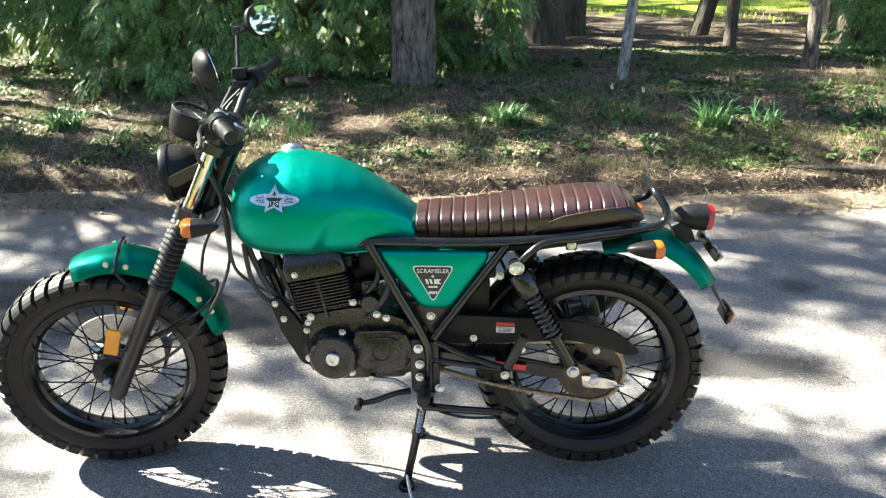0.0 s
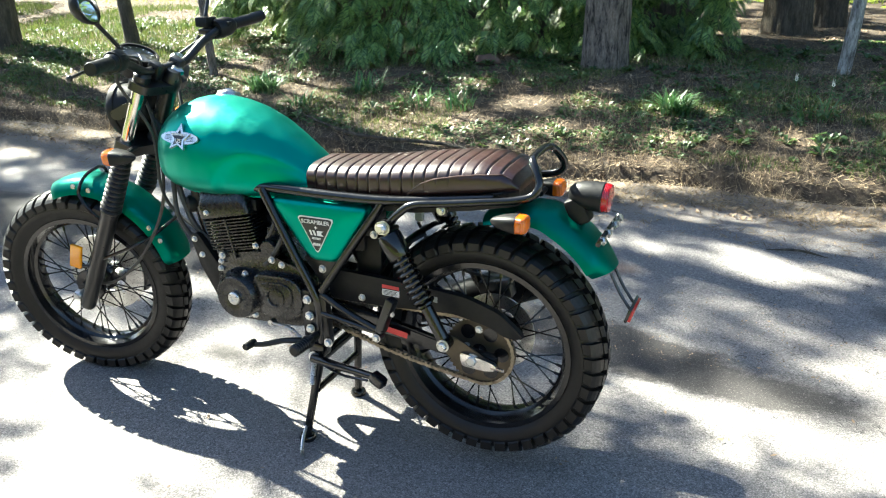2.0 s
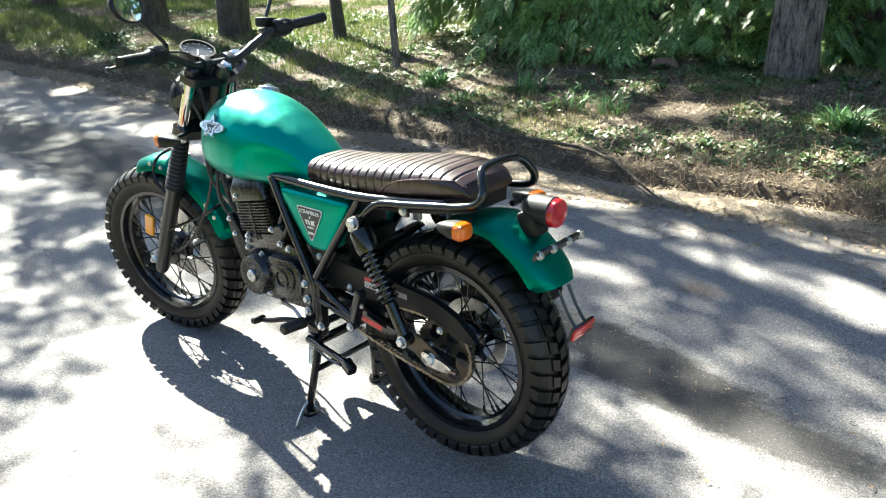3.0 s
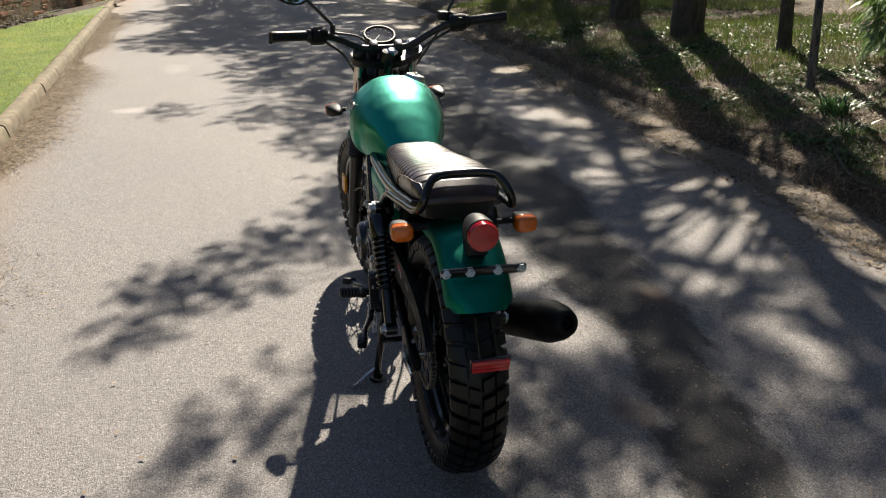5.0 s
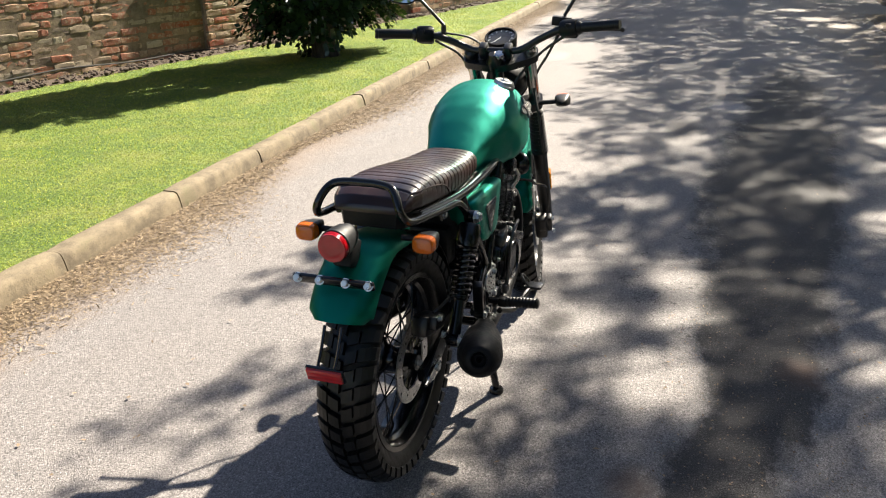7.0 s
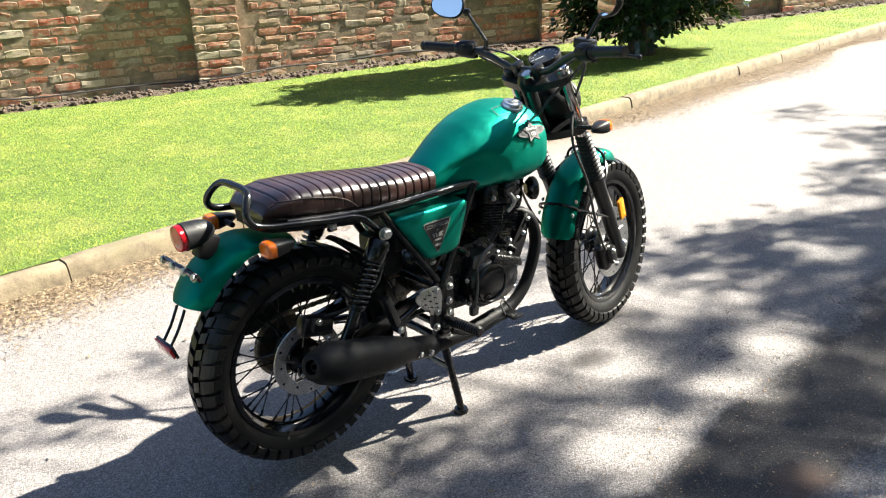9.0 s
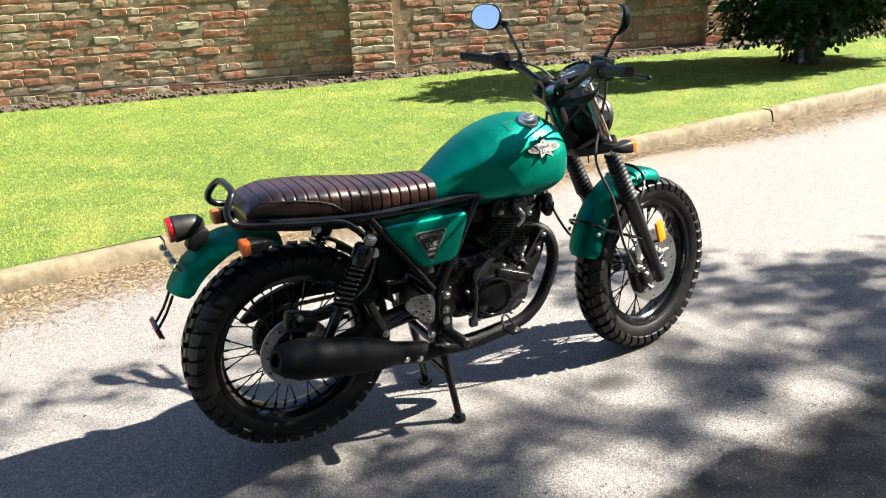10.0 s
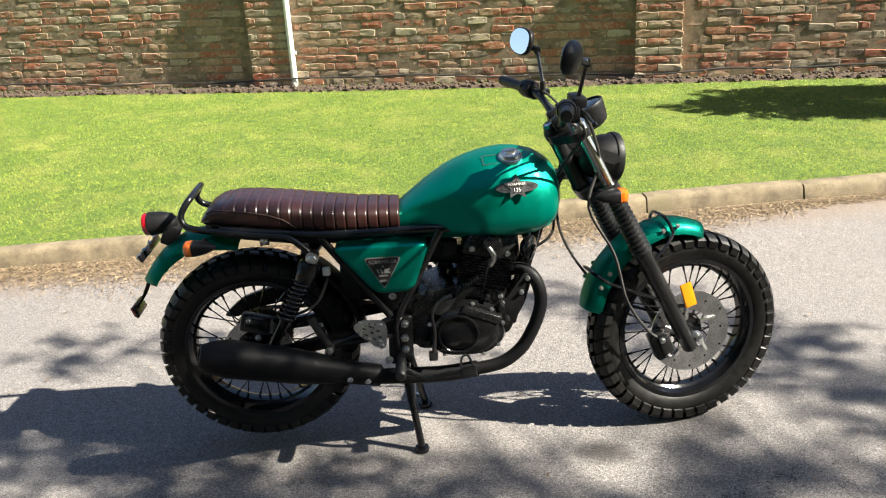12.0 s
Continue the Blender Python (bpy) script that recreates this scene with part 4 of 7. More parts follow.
def conifer_hedge(name, x0, x1, y, height, label, seed):
    r = random.Random(seed)
    z0 = bank((x0 + x1) / 2, y)
    t = tagged(empty(name, pose(0, 0, 0)), label, "hedge")
    places, dirs = [], []
    for i in range(int((x1 - x0) * 74)):
        x, z, k = r.uniform(x0, x1), z0 + 0.12 + (r.uniform(0, 1.6) if i % 8 else r.uniform(1.5, height)), r.uniform(0, 1)
        bulge = 0.72 * math.exp(-((x + 2.0) / 0.85) ** 2) if name == "conifer_hedge" else 0.0
        lump = -bulge + 0.30 * noise.noise(Vector((x * 0.9, 2.0, z * 0.8))) + 0.15 * noise.noise(Vector((x * 2.6, 7.0, z * 2.2)))
        root = Vector((x, y + 0.35 + lump + 0.22 * max(0, z - z0 - 1.4) + 0.55 * k * k, z + 0.12))
        out = Vector((r.uniform(-0.7, 0.7), -1.0, -0.30 + r.uniform(-0.25, 0.2))).normalized()
        side = Vector((0, 0, 1)).cross(out).normalized()
        length = r.uniform(0.35, 0.6)
        for _ in range(32):
            u, v = r.uniform(0.1, 1.0), r.uniform(-1, 1)
            p = root + out * (length * u) + side * (v * 0.20 * (1.1 - 0.7 * u)) + Vector((0, 0, -0.16 * u * u - 0.05 * v * v + r.uniform(-0.03, 0.02)))
            if p.z < z0 + 0.05:
                continue
            places.append(tuple(p))
            dirs.append(tuple(out + side * (1.1 * v) + Vector((0, 0, -0.25 - 0.5 * u + r.uniform(-0.25, 0.25)))))
    foliage("foliage", places, dirs, "fern", 24, 0.15, CONIFER, t, seed=seed)
    for i in range(int((x1 - x0) / 0.9)):
        bm = bmesh.new()
        x = x0 + 0.5 + i * 0.9 + r.uniform(-0.2, 0.2)
        tube(bm, [(x, y + 1.1, z0 - 0.1), (x + 0.05, y + 1.15, z0 + 1.2), (x, y + 1.2, z0 + height)], [0.07, 0.055, 0.02], 8, 3)
        part("trunk", bm, DARK_BARK, t)
    # solid core: dead twigs and the shade between them drawn as one dark mass
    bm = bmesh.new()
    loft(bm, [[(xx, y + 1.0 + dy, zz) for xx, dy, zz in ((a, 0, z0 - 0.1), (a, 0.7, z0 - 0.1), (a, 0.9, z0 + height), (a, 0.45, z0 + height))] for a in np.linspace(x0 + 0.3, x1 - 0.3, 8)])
    part("inner_growth", bm, DARK_BARK, t, "solid dark core for the shaded, twiggy inside of the conifers")
    return t


conifer_hedge("conifer_hedge", -3.9, 0.76, 7.30, 3.2, "dense drooping dark green conifers on the bank", 21)
conifer_hedge("conifer_bush", 4.1, 5.6, 7.9, 2.6, "dark green conifer at the edge of the wood", 22)


def holly_bush(x, y):
    """A bush clipped longer than it is deep, leaning its length towards the light."""
    SUNWARD, ACROSS = Vector((0.93, -0.365, 0)), Vector((0.365, 0.93, 0))
    r = random.Random(31)
    t = tagged(empty("evergreen_bush", pose(x, y, lawn_z(x, y) - 0.05)), "dark glossy evergreen bush on a short trunk on the lawn", "bush")
    part("trunk", trunk_mesh([Vector((0, 0, 0)), Vector((0.03, 0, 0.4)), Vector((0.0, 0.05, 1.2)), Vector((0, 0, 2.2))], [0.16, 0.11, 0.09, 0.03]), DARK_BARK, t)
    places, dirs = [], []
    for _ in range(3000):
        v = Vector((r.gauss(0, 1), r.gauss(0, 1), r.gauss(0, 1))).normalized() * r.uniform(0.4, 1.0) ** 0.5
        k = 1 + 0.25 * noise.noise(v * 2.3)
        p = SUNWARD * (v.x * 1.5 * k) + ACROSS * (v.y * 0.68 * k) + Vector((0, 0, 1.55 + v.z * 1.25 * k))
        if p.z < 0.30 + 0.15 * noise.noise(v * 5):
            continue
        places.append(tuple(p))
        out = SUNWARD * v.x + ACROSS * v.y
        dirs.append((out.x, out.y, v.z * 0.3 - 0.3))
    foliage("crown", places, dirs, "leaf", 11, 0.21, HOLLY, t, seed=5)
    return t


holly_bush(-6.40, -1.02)


def bulb_clump(x, y, n, height, flowers, label, seed):
    """A tuft of strap leaves with a few nodding flowers."""
    r = random.Random(seed)
    t = tagged(empty("daffodil_clump", pose(x, y, bank(x, y) - 0.02)), label, "flower clump", "daffodil clumps on the bank")
    bm = bmesh.new()
    for _ in range(n):
        a, l, w = r.uniform(0, 6.283), height * r.uniform(0.6, 1.2), r.uniform(0.004, 0.0075)
        d, s = Vector((math.cos(a), math.sin(a), 0)), Vector((-math.sin(a), math.cos(a), 0))
        root = Vector((r.uniform(-.09, .09), r.uniform(-.07, .07), 0))
        bend = r.uniform(0.35, 1.05)
        prev = None
        for k in range(5):
            u = k / 4
            p = root + d * (l * bend * u ** 1.6) + Vector((0, 0, l * (u - 0.45 * bend * u * u)))
            ww = w * (1 - 0.75 * u ** 3)
            cur = (bm.verts.new(p - s * ww), bm.verts.new(p + s * ww))
            if prev:
                bm.faces.new((prev[0], prev[1], cur[1], cur[0]))
            prev = cur
    part("leaves", bm, BULB_LEAF, t)
    for _ in range(flowers):
        bm = bmesh.new()
        p = Vector((r.uniform(-.1, .1), r.uniform(-.08, .05), 0))
        q = p + Vector((r.uniform(-.05, .05), r.uniform(-.05, 0), height * r.uniform(1.0, 1.35)))
        tube(bm, [p, p.lerp(q, 0.6), q], 0.003, 5, 3)
        st = part("stalk", bm, BULB_LEAF, t)
        bm = bmesh.new()
        for k in range(6):
            a = k * 1.047
            d = Vector((math.cos(a), -0.3, math.sin(a))).normalized()
            e = Vector((0, 1, 0)).cross(d) * 0.008
            bm.faces.new([bm.verts.new(v) for v in (q, q + d * 0.009 + e * 0.5, q + d * 0.012 + Vector((0, 0, 0.028)), q + d * 0.009 - e * 0.5)])
        lathe(bm, [(0.006, 0), (0.008, 0.012), (0.010, 0.016)], Matrix.Translation(q) @ pose(0, 0, 0, 90), 8)
        part("flower", bm, PETAL, st)
    return t


for i, (x, y, n, h, f) in enumerate(((0.56, 5.85, 150, 0.19, 0), (1.36, 5.82, 24, 0.20, 2), (1.94, 5.72, 100, 0.25, 0), (2.35, 5.8, 45, 0.22, 0), (3.2, 5.85, 60, 0.24, 0),
                                     (-2.50, 5.86, 150, 0.19, 0), (-1.15, 5.66, 45, 0.19, 0), (-0.85, 5.68, 40, 0.18, 0), (-1.68, 5.98, 60, 0.22, 0), (-2.05, 5.6, 30, 0.16, 0))):
    bulb_clump(x, y, n, h, f, "clump of green daffodil leaves on the bank", 40 + i)


def stone(x, y, r0, label, seed):
    bm = bmesh.new()
    bmesh.ops.create_icosphere(bm, subdivisions=3, radius=r0)
    for v in bm.verts:
        v.co *= 1 + 0.35 * noise.noise(v.co * (1.2 / r0) + Vector((seed, 0, 0)))
        v.co.z *= 0.6
        v.co.x *= 1.3
    bmesh.ops.translate(bm, vec=(x, y, bank(x, y) + r0 * 0.25), verts=bm.verts)
    return tagged(part("stone", bm, ROCK), label, "stone")


stone(-1.05, 6.95, 0.085, "reddish stone under the conifers", 3)
stone(-1.75, 7.05, 0.06, "small brown stone under the conifers", 5)


def fallen_branch(pts, r, label):
    bm = bmesh.new()
    tube(bm, [(x, y, max(0, bank(x, y)) + z) for x, y, z in pts], [r * 0.35, r, r * 0.9, r * 0.4], 9, 5)
    return tagged(part("fallen_branch", bm, DARK_BARK), label, "branch")


fallen_branch([(2.2, 5.02, 0.0), (2.9, 4.93, 0.02), (3.6, 4.98, 0.02), (4.4, 4.9, 0.0)], 0.036, "mossy fallen branch along the road edge")
fallen_branch([(-1.9, 5.35, 0.03), (-1.3, 5.0, 0.05), (-0.6, 4.95, 0.02), (-0.05, 4.6, 0.01)], 0.012, "long bare twig reaching over the road edge")
fallen_branch([(1.15, 4.0, 0.008), (1.28, 4.02, 0.012), (1.4, 3.98, 0.006)], 0.006, "small dry twig on the asphalt")


# ---- motorcycle ----
def make_tank_paint():
    m = Mat("satin_green_paint", (0.0, 0.2, 0.13), 0.38, 0.82)
    f = m.noise(3.0, 3, local=True)
    m.color(m.ramp(f, [(0.3, (0.0, 0.238, 0.166)), (0.7, (0.0, 0.278, 0.203))]))
    m.roughness(m.grey(m.noise(60, 4, local=True), 0.36, 0.46))
    m.set("Specular IOR Level", 0.4)
    m.bump(m.noise(900, 2, local=True), 0.05, 0.0006)
    m.set("Coat Weight", 0.12)
    m.set("Coat Roughness", 0.28)
    return m.m


def make_leather():
    m = Mat("brown_leather", rough=0.36, Specular_IOR_Level=0.4)
    f = m.noise(9, 5, local=True)
    g = m.noise(320, 3, local=True)
    m.color(m.ramp(f, [(0.3, (0.016, 0.0052, 0.0044)), (0.7, (0.029, 0.0090, 0.0074))]))
    m.roughness(m.grey(m.noise(45, 4, local=True), 0.33, 0.47))
    m.bump(g, 0.25, 0.001)
    m.set("Coat Weight", 0.5)
    m.set("Coat Roughness", 0.24)
    return m.m


def make_rubber():
    m = Mat("tyre_rubber", rough=0.5, Specular_IOR_Level=0.34)
    f = m.noise(18, 5, local=True)
    m.color(m.ramp(f, [(0.3, (0.0030, 0.0029, 0.0028)), (0.7, (0.0065, 0.0059, 0.0054))]))
    m.roughness(m.grey(m.noise(50, 4, local=True), 0.34, 0.56))
    m.bump(m.noise(260, 3, local=True), 0.25, 0.001)
    return m.m


def make_lens(name, color):
    m = Mat(name, color, 0.12)
    m.set("Transmission Weight", 0.12)
    m.set("Coat Weight", 0.3)
    w = m.node("ShaderNodeTexWave")
    w.inputs["Scale"].default_value = 90
    m.link(m.node("ShaderNodeTexCoord").outputs["Object"], w.inputs["Vector"])
    m.bump(w.outputs["Fac"], 0.5, 0.002)
    m.color(m.mix(m.grey(w.outputs["Fac"], 0.0, 0.35), color, tuple(0.55 * c for c in color)))
    return m.m


PAINT, LEATHER, RUBBER = make_tank_paint(), make_leather(), make_rubber()
PIPING = plain("tan_piping", (0.065, 0.035, 0.028), 0.4)
BLACK = plain("black_enamel", (0.005, 0.005, 0.0055), 0.17, var=0.3, bump=0.0)
SATIN = plain("satin_black", (0.007, 0.007, 0.0075), 0.33, var=0.35, bump=0.0)
MATT = plain("matt_black_pipe", (0.007, 0.007, 0.008), 0.50, var=0.3, Specular_IOR_Level=0.12)
PLASTIC = plain("black_plastic", (0.006, 0.006, 0.0068), 0.48, var=0.3, bump=0.06, Specular_IOR_Level=0.26)
GRIP = plain("grip_rubber", (0.006, 0.006, 0.0065), 0.42, var=0.3, bump=0.08, Specular_IOR_Level=0.35)
CASTING = plain("black_engine_casting", (0.007, 0.007, 0.0075), 0.27, 0.0, var=0.4, bump=0.03, Specular_IOR_Level=0.5)
CHROME = plain("polished_steel", (0.62, 0.60, 0.57), 0.16, 1.0, var=0.08, bump=0.0)
GUNMETAL = plain("dark_cast_metal", (0.14, 0.14, 0.14), 0.35, 1.0, var=0.2)
STEEL = plain("zinc_plated_steel", (0.55, 0.55, 0.54), 0.3, 1.0, var=0.15)
DISC = plain("brake_disc_steel", (0.62, 0.61, 0.59), 0.30, 1.0, var=0.2, scale=30)
CHAIN = plain("oiled_chain", (0.26, 0.22, 0.165), 0.4, 0.9, var=0.4, scale=60)
SPROCKET = plain("sprocket_steel", (0.075, 0.062, 0.045), 0.4, 0.7, var=0.3)
AMBER = make_lens("amber_lens", (0.66, 0.135, 0.004))
# yellower and brighter than AMBER: the fork reflectors' sunlit glow put into the colour
LIT_AMBER = make_lens("lit_amber_reflector", (0.85, 0.33, 0.006))
RED = make_lens("red_lens", (0.42, 0.004, 0.010))
REFLECTOR = make_lens("red_reflector", (0.5, 0.02, 0.02))
MIRROR = plain("mirror_glass", (0.85, 0.86, 0.86), 0.015, 1.0, var=0.01, bump=0.0)
GLASS = Mat("dial_glass", (0.9, 0.92, 0.95), 0.03, Transmission_Weight=1.0).m
WHITE_INK = plain("white_print", (0.72, 0.70, 0.66), 0.4, var=0.05)
PLATE_GREY = plain("silver_grey_print", (0.20, 0.20, 0.195), 0.4, var=0.1)
RED_INK = plain("red_print", (0.55, 0.03, 0.03), 0.4, var=0.05)
BLACK_INK = plain("black_print", (0.012, 0.012, 0.012), 0.35, var=0.1)

bike = tagged(empty("motorcycle", pose(0, 2.32 * U, 0, 0, 0, -3.4)), "green scrambler motorcycle with brown seat propped on its centre stand", "motorcycle")
RAKE = Vector((0.4353, 0, 0.9003))
STEER = Matrix.Translation((-0.535, 0.018, 1.05)) @ Matrix.Rotation(radians(12.0), 4, RAKE) @ Matrix.Translation((0.535, 0, -1.05))
SCALE = Matrix.Diagonal((U, U, U, 1))


def bpart(name, bm, material, parent=None, label="", steer=False, smooth=True, angle=40):
    """A part of the motorcycle, from plan units."""
    bmesh.ops.recalc_face_normals(bm, faces=bm.faces)
    bm.transform(SCALE @ STEER if steer else SCALE)
    ob = part(name, bm, material, parent if parent is not None else bike, label, smooth, angle)
    return ob


def B():
    return bmesh.new()


def mirrored(name, build, material, parent=None, label="", **kw):
    """The same part on both sides; build takes the side, -1 (left) or 1."""
    return [bpart(name, build(s), material, parent, label, **kw) for s in (-1, 1)]


def bolt(p, axis, r=0.009, h=0.008, parent=None, steer=False, material=None):
    """A hexagon bolt with a washer at p, pointing along axis."""
    bm = B()
    m = along(p, Vector(p) + Vector(axis))
    lathe(bm, [(0, 0), (r * 1.35, 0), (r * 1.35, h * 0.25), (r, h * 0.26)], m, 14)
    lathe(bm, [(r, h * 0.26), (r, h * 0.85), (r * 0.8, h), (0, h)], m, 6)
    return bpart("bolt", bm, material or STEEL, parent, steer=steer, smooth=False)


def rounded(pts, r, n=4):
    """A 2D outline with its corners rounded."""
    out = []
    k = len(pts)
    for i, p in enumerate(pts):
        a, p, b = Vector(pts[i - 1]), Vector(p), Vector(pts[(i + 1) % k])
        ra = min(r, (a - p).length * 0.45)
        rb = min(r, (b - p).length * 0.45)
        s, e = p + (a - p).normalized() * ra, p + (b - p).normalized() * rb
        for j in range(n + 1):
            t = j / n
            q = s * (1 - t) ** 2 + p * 2 * t * (1 - t) + e * t * t
            out.append((q.x, q.y))
    return out


# -- wheels --
def tyre_profile(R, hw, rim):
    pts = [(rim, -hw * 0.66), (rim + 0.012, -hw * 0.80), (rim + 0.035, -hw * 0.98), (R - 0.050, -hw * 0.97), (R - 0.034, -hw * 0.90), (R - 0.021, -hw * 0.70), (R - 0.016, -hw * 0.4), (R - 0.015, 0)]
    return pts + [(r, -y) for r, y in pts[-2::-1]] + [(rim - 0.004, hw * 0.5), (rim - 0.004, -hw * 0.5)]


def tread_blocks(R, hw, n, axis_m):
    """Chunky rubber blocks in two zig-zag centre rows, with shoulder blocks that wrap on to the sidewall."""
    bm = B()

    def surf(a, y, h):
        t = abs(y) / hw
        side = 1 if y > 0 else -1
        if t <= 1:
            return axis_m @ Vector(((R - 0.013 - 0.024 * t ** 3 + h) * math.cos(a), (R - 0.013 - 0.024 * t ** 3 + h) * math.sin(a), y + side * 0.35 * h * t))
        r = R - 0.037 - (t - 1) * 0.075 + 0.35 * h
        return axis_m @ Vector((r * math.cos(a), r * math.sin(a), side * (hw * (1.0 + 0.10 * (t - 1)) + 0.5 * h)))

    def block(a0, a1, ys, skew, h):
        m = len(ys) - 1
        low, top = [], []
        c = (a1 - a0) * 0.07
        for i, y in enumerate(ys):
            sh = skew * i / m
            hh = h * (0.25 if abs(y) > hw * 1.1 else 1.0)
            low.append([bm.verts.new(surf(q + sh, y, -0.008)) for q in (a0, a1)])
            top.append([bm.verts.new(surf(q + sh, y, hh)) for q in (a0 + c, a1 - c)])
        for i in range(m):
            bm.faces.new((top[i][0], top[i][1], top[i + 1][1], top[i + 1][0]))
            bm.faces.new((low[i][0], top[i][0], top[i + 1][0], low[i + 1][0]))
            bm.faces.new((low[i][1], top[i][1], top[i + 1][1], low[i + 1][1]))
        bm.faces.new((low[0][0], low[0][1], top[0][1], top[0][0]))
        bm.faces.new((low[m][0], low[m][1], top[m][1], top[m][0]))

    p = 2 * math.pi / n
    for i in range(n):
        a = i * p
        for s in (-1, 1):
            o = 0.0 if s > 0 else p * 0.5
            block(a + o, a + o + p * 0.72, [s * hw * k for k in (0.05, 0.20, 0.32, 0.43)], p * 0.22, 0.013)
            block(a + o + p * 0.25, a + o + p * 1.05, [s * hw * k for k in (0.50, 0.68, 0.86, 1.0, 1.14)], p * 0.30, 0.0125)
    return bm


def wheel(name, cx, cz, R, hw, disc_side, disc_r, steer, label):
    m = Matrix.Diagonal((U, U, U, 1)) @ (STEER if steer else Matrix()) @ Matrix.Translation((cx, 0, cz)) @ SCALE.inverted()
    axis = Matrix(((1, 0, 0, 0), (0, 0, 1, 0), (0, 1, 0, 0), (0, 0, 0, 1)))
    rim = 0.243
    bm = B()
    lathe(bm, [(0.0, -0.075), (0.022, -0.075), (0.024, -0.045), (0.052, -0.042), (0.056, -0.036), (0.046, -0.03), (0.036, -0.015), (0.036, 0.015), (0.046, 0.03), (0.056, 0.036), (0.052, 0.042), (0.024, 0.045), (0.022, 0.075), (0, 0.075)], axis, 28)
    hub = bpart(name, bm, BLACK, None, label)
    hub.matrix_basis = m
    bm = B()
    lathe(bm, tyre_profile(R, hw, rim), axis, 88, True)
    bpart("tyre", bm, RUBBER, hub, angle=60)
    bm = tread_blocks(R, hw, 44, axis)
    bpart("tread", bm, RUBBER, hub, "chunky block tread", smooth=False)
    bm = B()
    h = hw * 0.78
    lathe(bm, [(rim + 0.006, -h), (rim + 0.008, -h + 0.004), (rim - 0.004, -h + 0.008), (0.232, -h * 0.62), (0.217, -h * 0.35), (0.214, 0), (0.217, h * 0.35), (0.232, h * 0.62), (rim - 0.004, h - 0.008), (rim + 0.008, h - 0.004), (rim + 0.006, h),
               (rim - 0.008, h), (0.226, h * 0.55), (0.222, 0), (0.226, -h * 0.55), (rim - 0.008, -h)], axis, 88, True)
    bpart("rim", bm, BLACK, hub, "gloss black spoked rim", angle=35)
    protos = []
    for side in (-1, 1):
        for cross in (-1, 1):
            bm = B()
            a0 = cross * 0.62
            p0 = Vector((0.050 * math.cos(a0), side * 0.038, 0.050 * math.sin(a0)))
            p1 = Vector((0.216, side * 0.008, 0))
            tube(bm, [p0, p0.lerp(p1, 0.5), p1], 0.0023, 5, 1)
            q = p1.lerp(p0, 0.09)
            tube(bm, [q, q.lerp(p1, 0.5), p1], 0.0042, 6, 1)
            bm.transform(SCALE)
            me = bpy.data.meshes.new("spoke")
            bm.to_mesh(me)
            bm.free()
            me.materials.append(BLACK)
            protos.append(me)
    for i in range(36):
        ob = new("spoke", protos[i % 4])
        ob.parent = hub
        ob.matrix_basis = Matrix.Rotation(i * 2 * math.pi / 36, 4, "Y")
    # brake disc with drilled look and a carrier
    bm = B()
    y = disc_side * 0.058
    inner = 0.52 if steer else 0.66
    rings = [(disc_r * inner, y - 0.002), (disc_r, y - 0.002), (disc_r, y + 0.002), (disc_r * inner, y + 0.002)]
    lathe(bm, rings, axis, 64, True)
    disc = bpart("brake_disc", bm, DISC, hub, "drilled steel brake disc", angle=30)
    bm = B()
    for i in range(12):
        a = i * 2 * math.pi / 12
        r = disc_r * (0.80, 0.90)[i % 2]
        lathe(bm, [(0, y + disc_side * 0.0026), (0.0042, y + disc_side * 0.0026), (0.0042, y + disc_side * 0.001)], Matrix.Translation((r * math.cos(a), 0, r * math.sin(a))) @ axis, 8)
    tagged(bpart("disc_holes", bm, BLACK, hub), kind="stuff")
    for i in range(5):
        a = i * 2 * math.pi / 5
        p0 = Vector((0.045 * math.cos(a), y * 0.95, 0.045 * math.sin(a)))
        p1 = Vector((disc_r * 0.70 * math.cos(a + 0.25), y, disc_r * 0.70 * math.sin(a + 0.25)))
        bm = B()
        tube(bm, [p0, p0.lerp(p1, 0.5), p1], [0.018, 0.013, 0.011] if steer else [0.012, 0.009, 0.008], 6, 2, flat=0.4)
        bpart("disc_arm", bm, DISC if steer else BLACK, hub)
    # axle with nuts
    bm = B()
    lathe(bm, [(0, -0.125), (0.008, -0.125), (0.008, 0.125), (0, 0.125)], axis, 12)
    for s in (-1, 1):
        lathe(bm, [(0.008, s * 0.098), (0.017, s * 0.098), (0.017, s * 0.112), (0.013, s * 0.118), (0.008, s * 0.118)], axis, 6)
    bpart("axle", bm, STEEL, hub, smooth=False)
    return hub


RW, FW = (0.466, 0.375), (-0.979, 0.333)
rear = wheel("rear_wheel", *RW, 0.336, 0.070, 1, 0.115, False, "spoked rear wheel with knobbly tyre")
front = wheel("front_wheel", *FW, 0.340, 0.058, 1, 0.142, True, "spoked front wheel with knobbly tyre")


# -- front end --
def fork_x(z):
    return -0.588 - (1.055 - z) * 0.4835


FY = 0.104


def fork_at(z, s):
    return Vector((fork_x(z), s * FY, z))


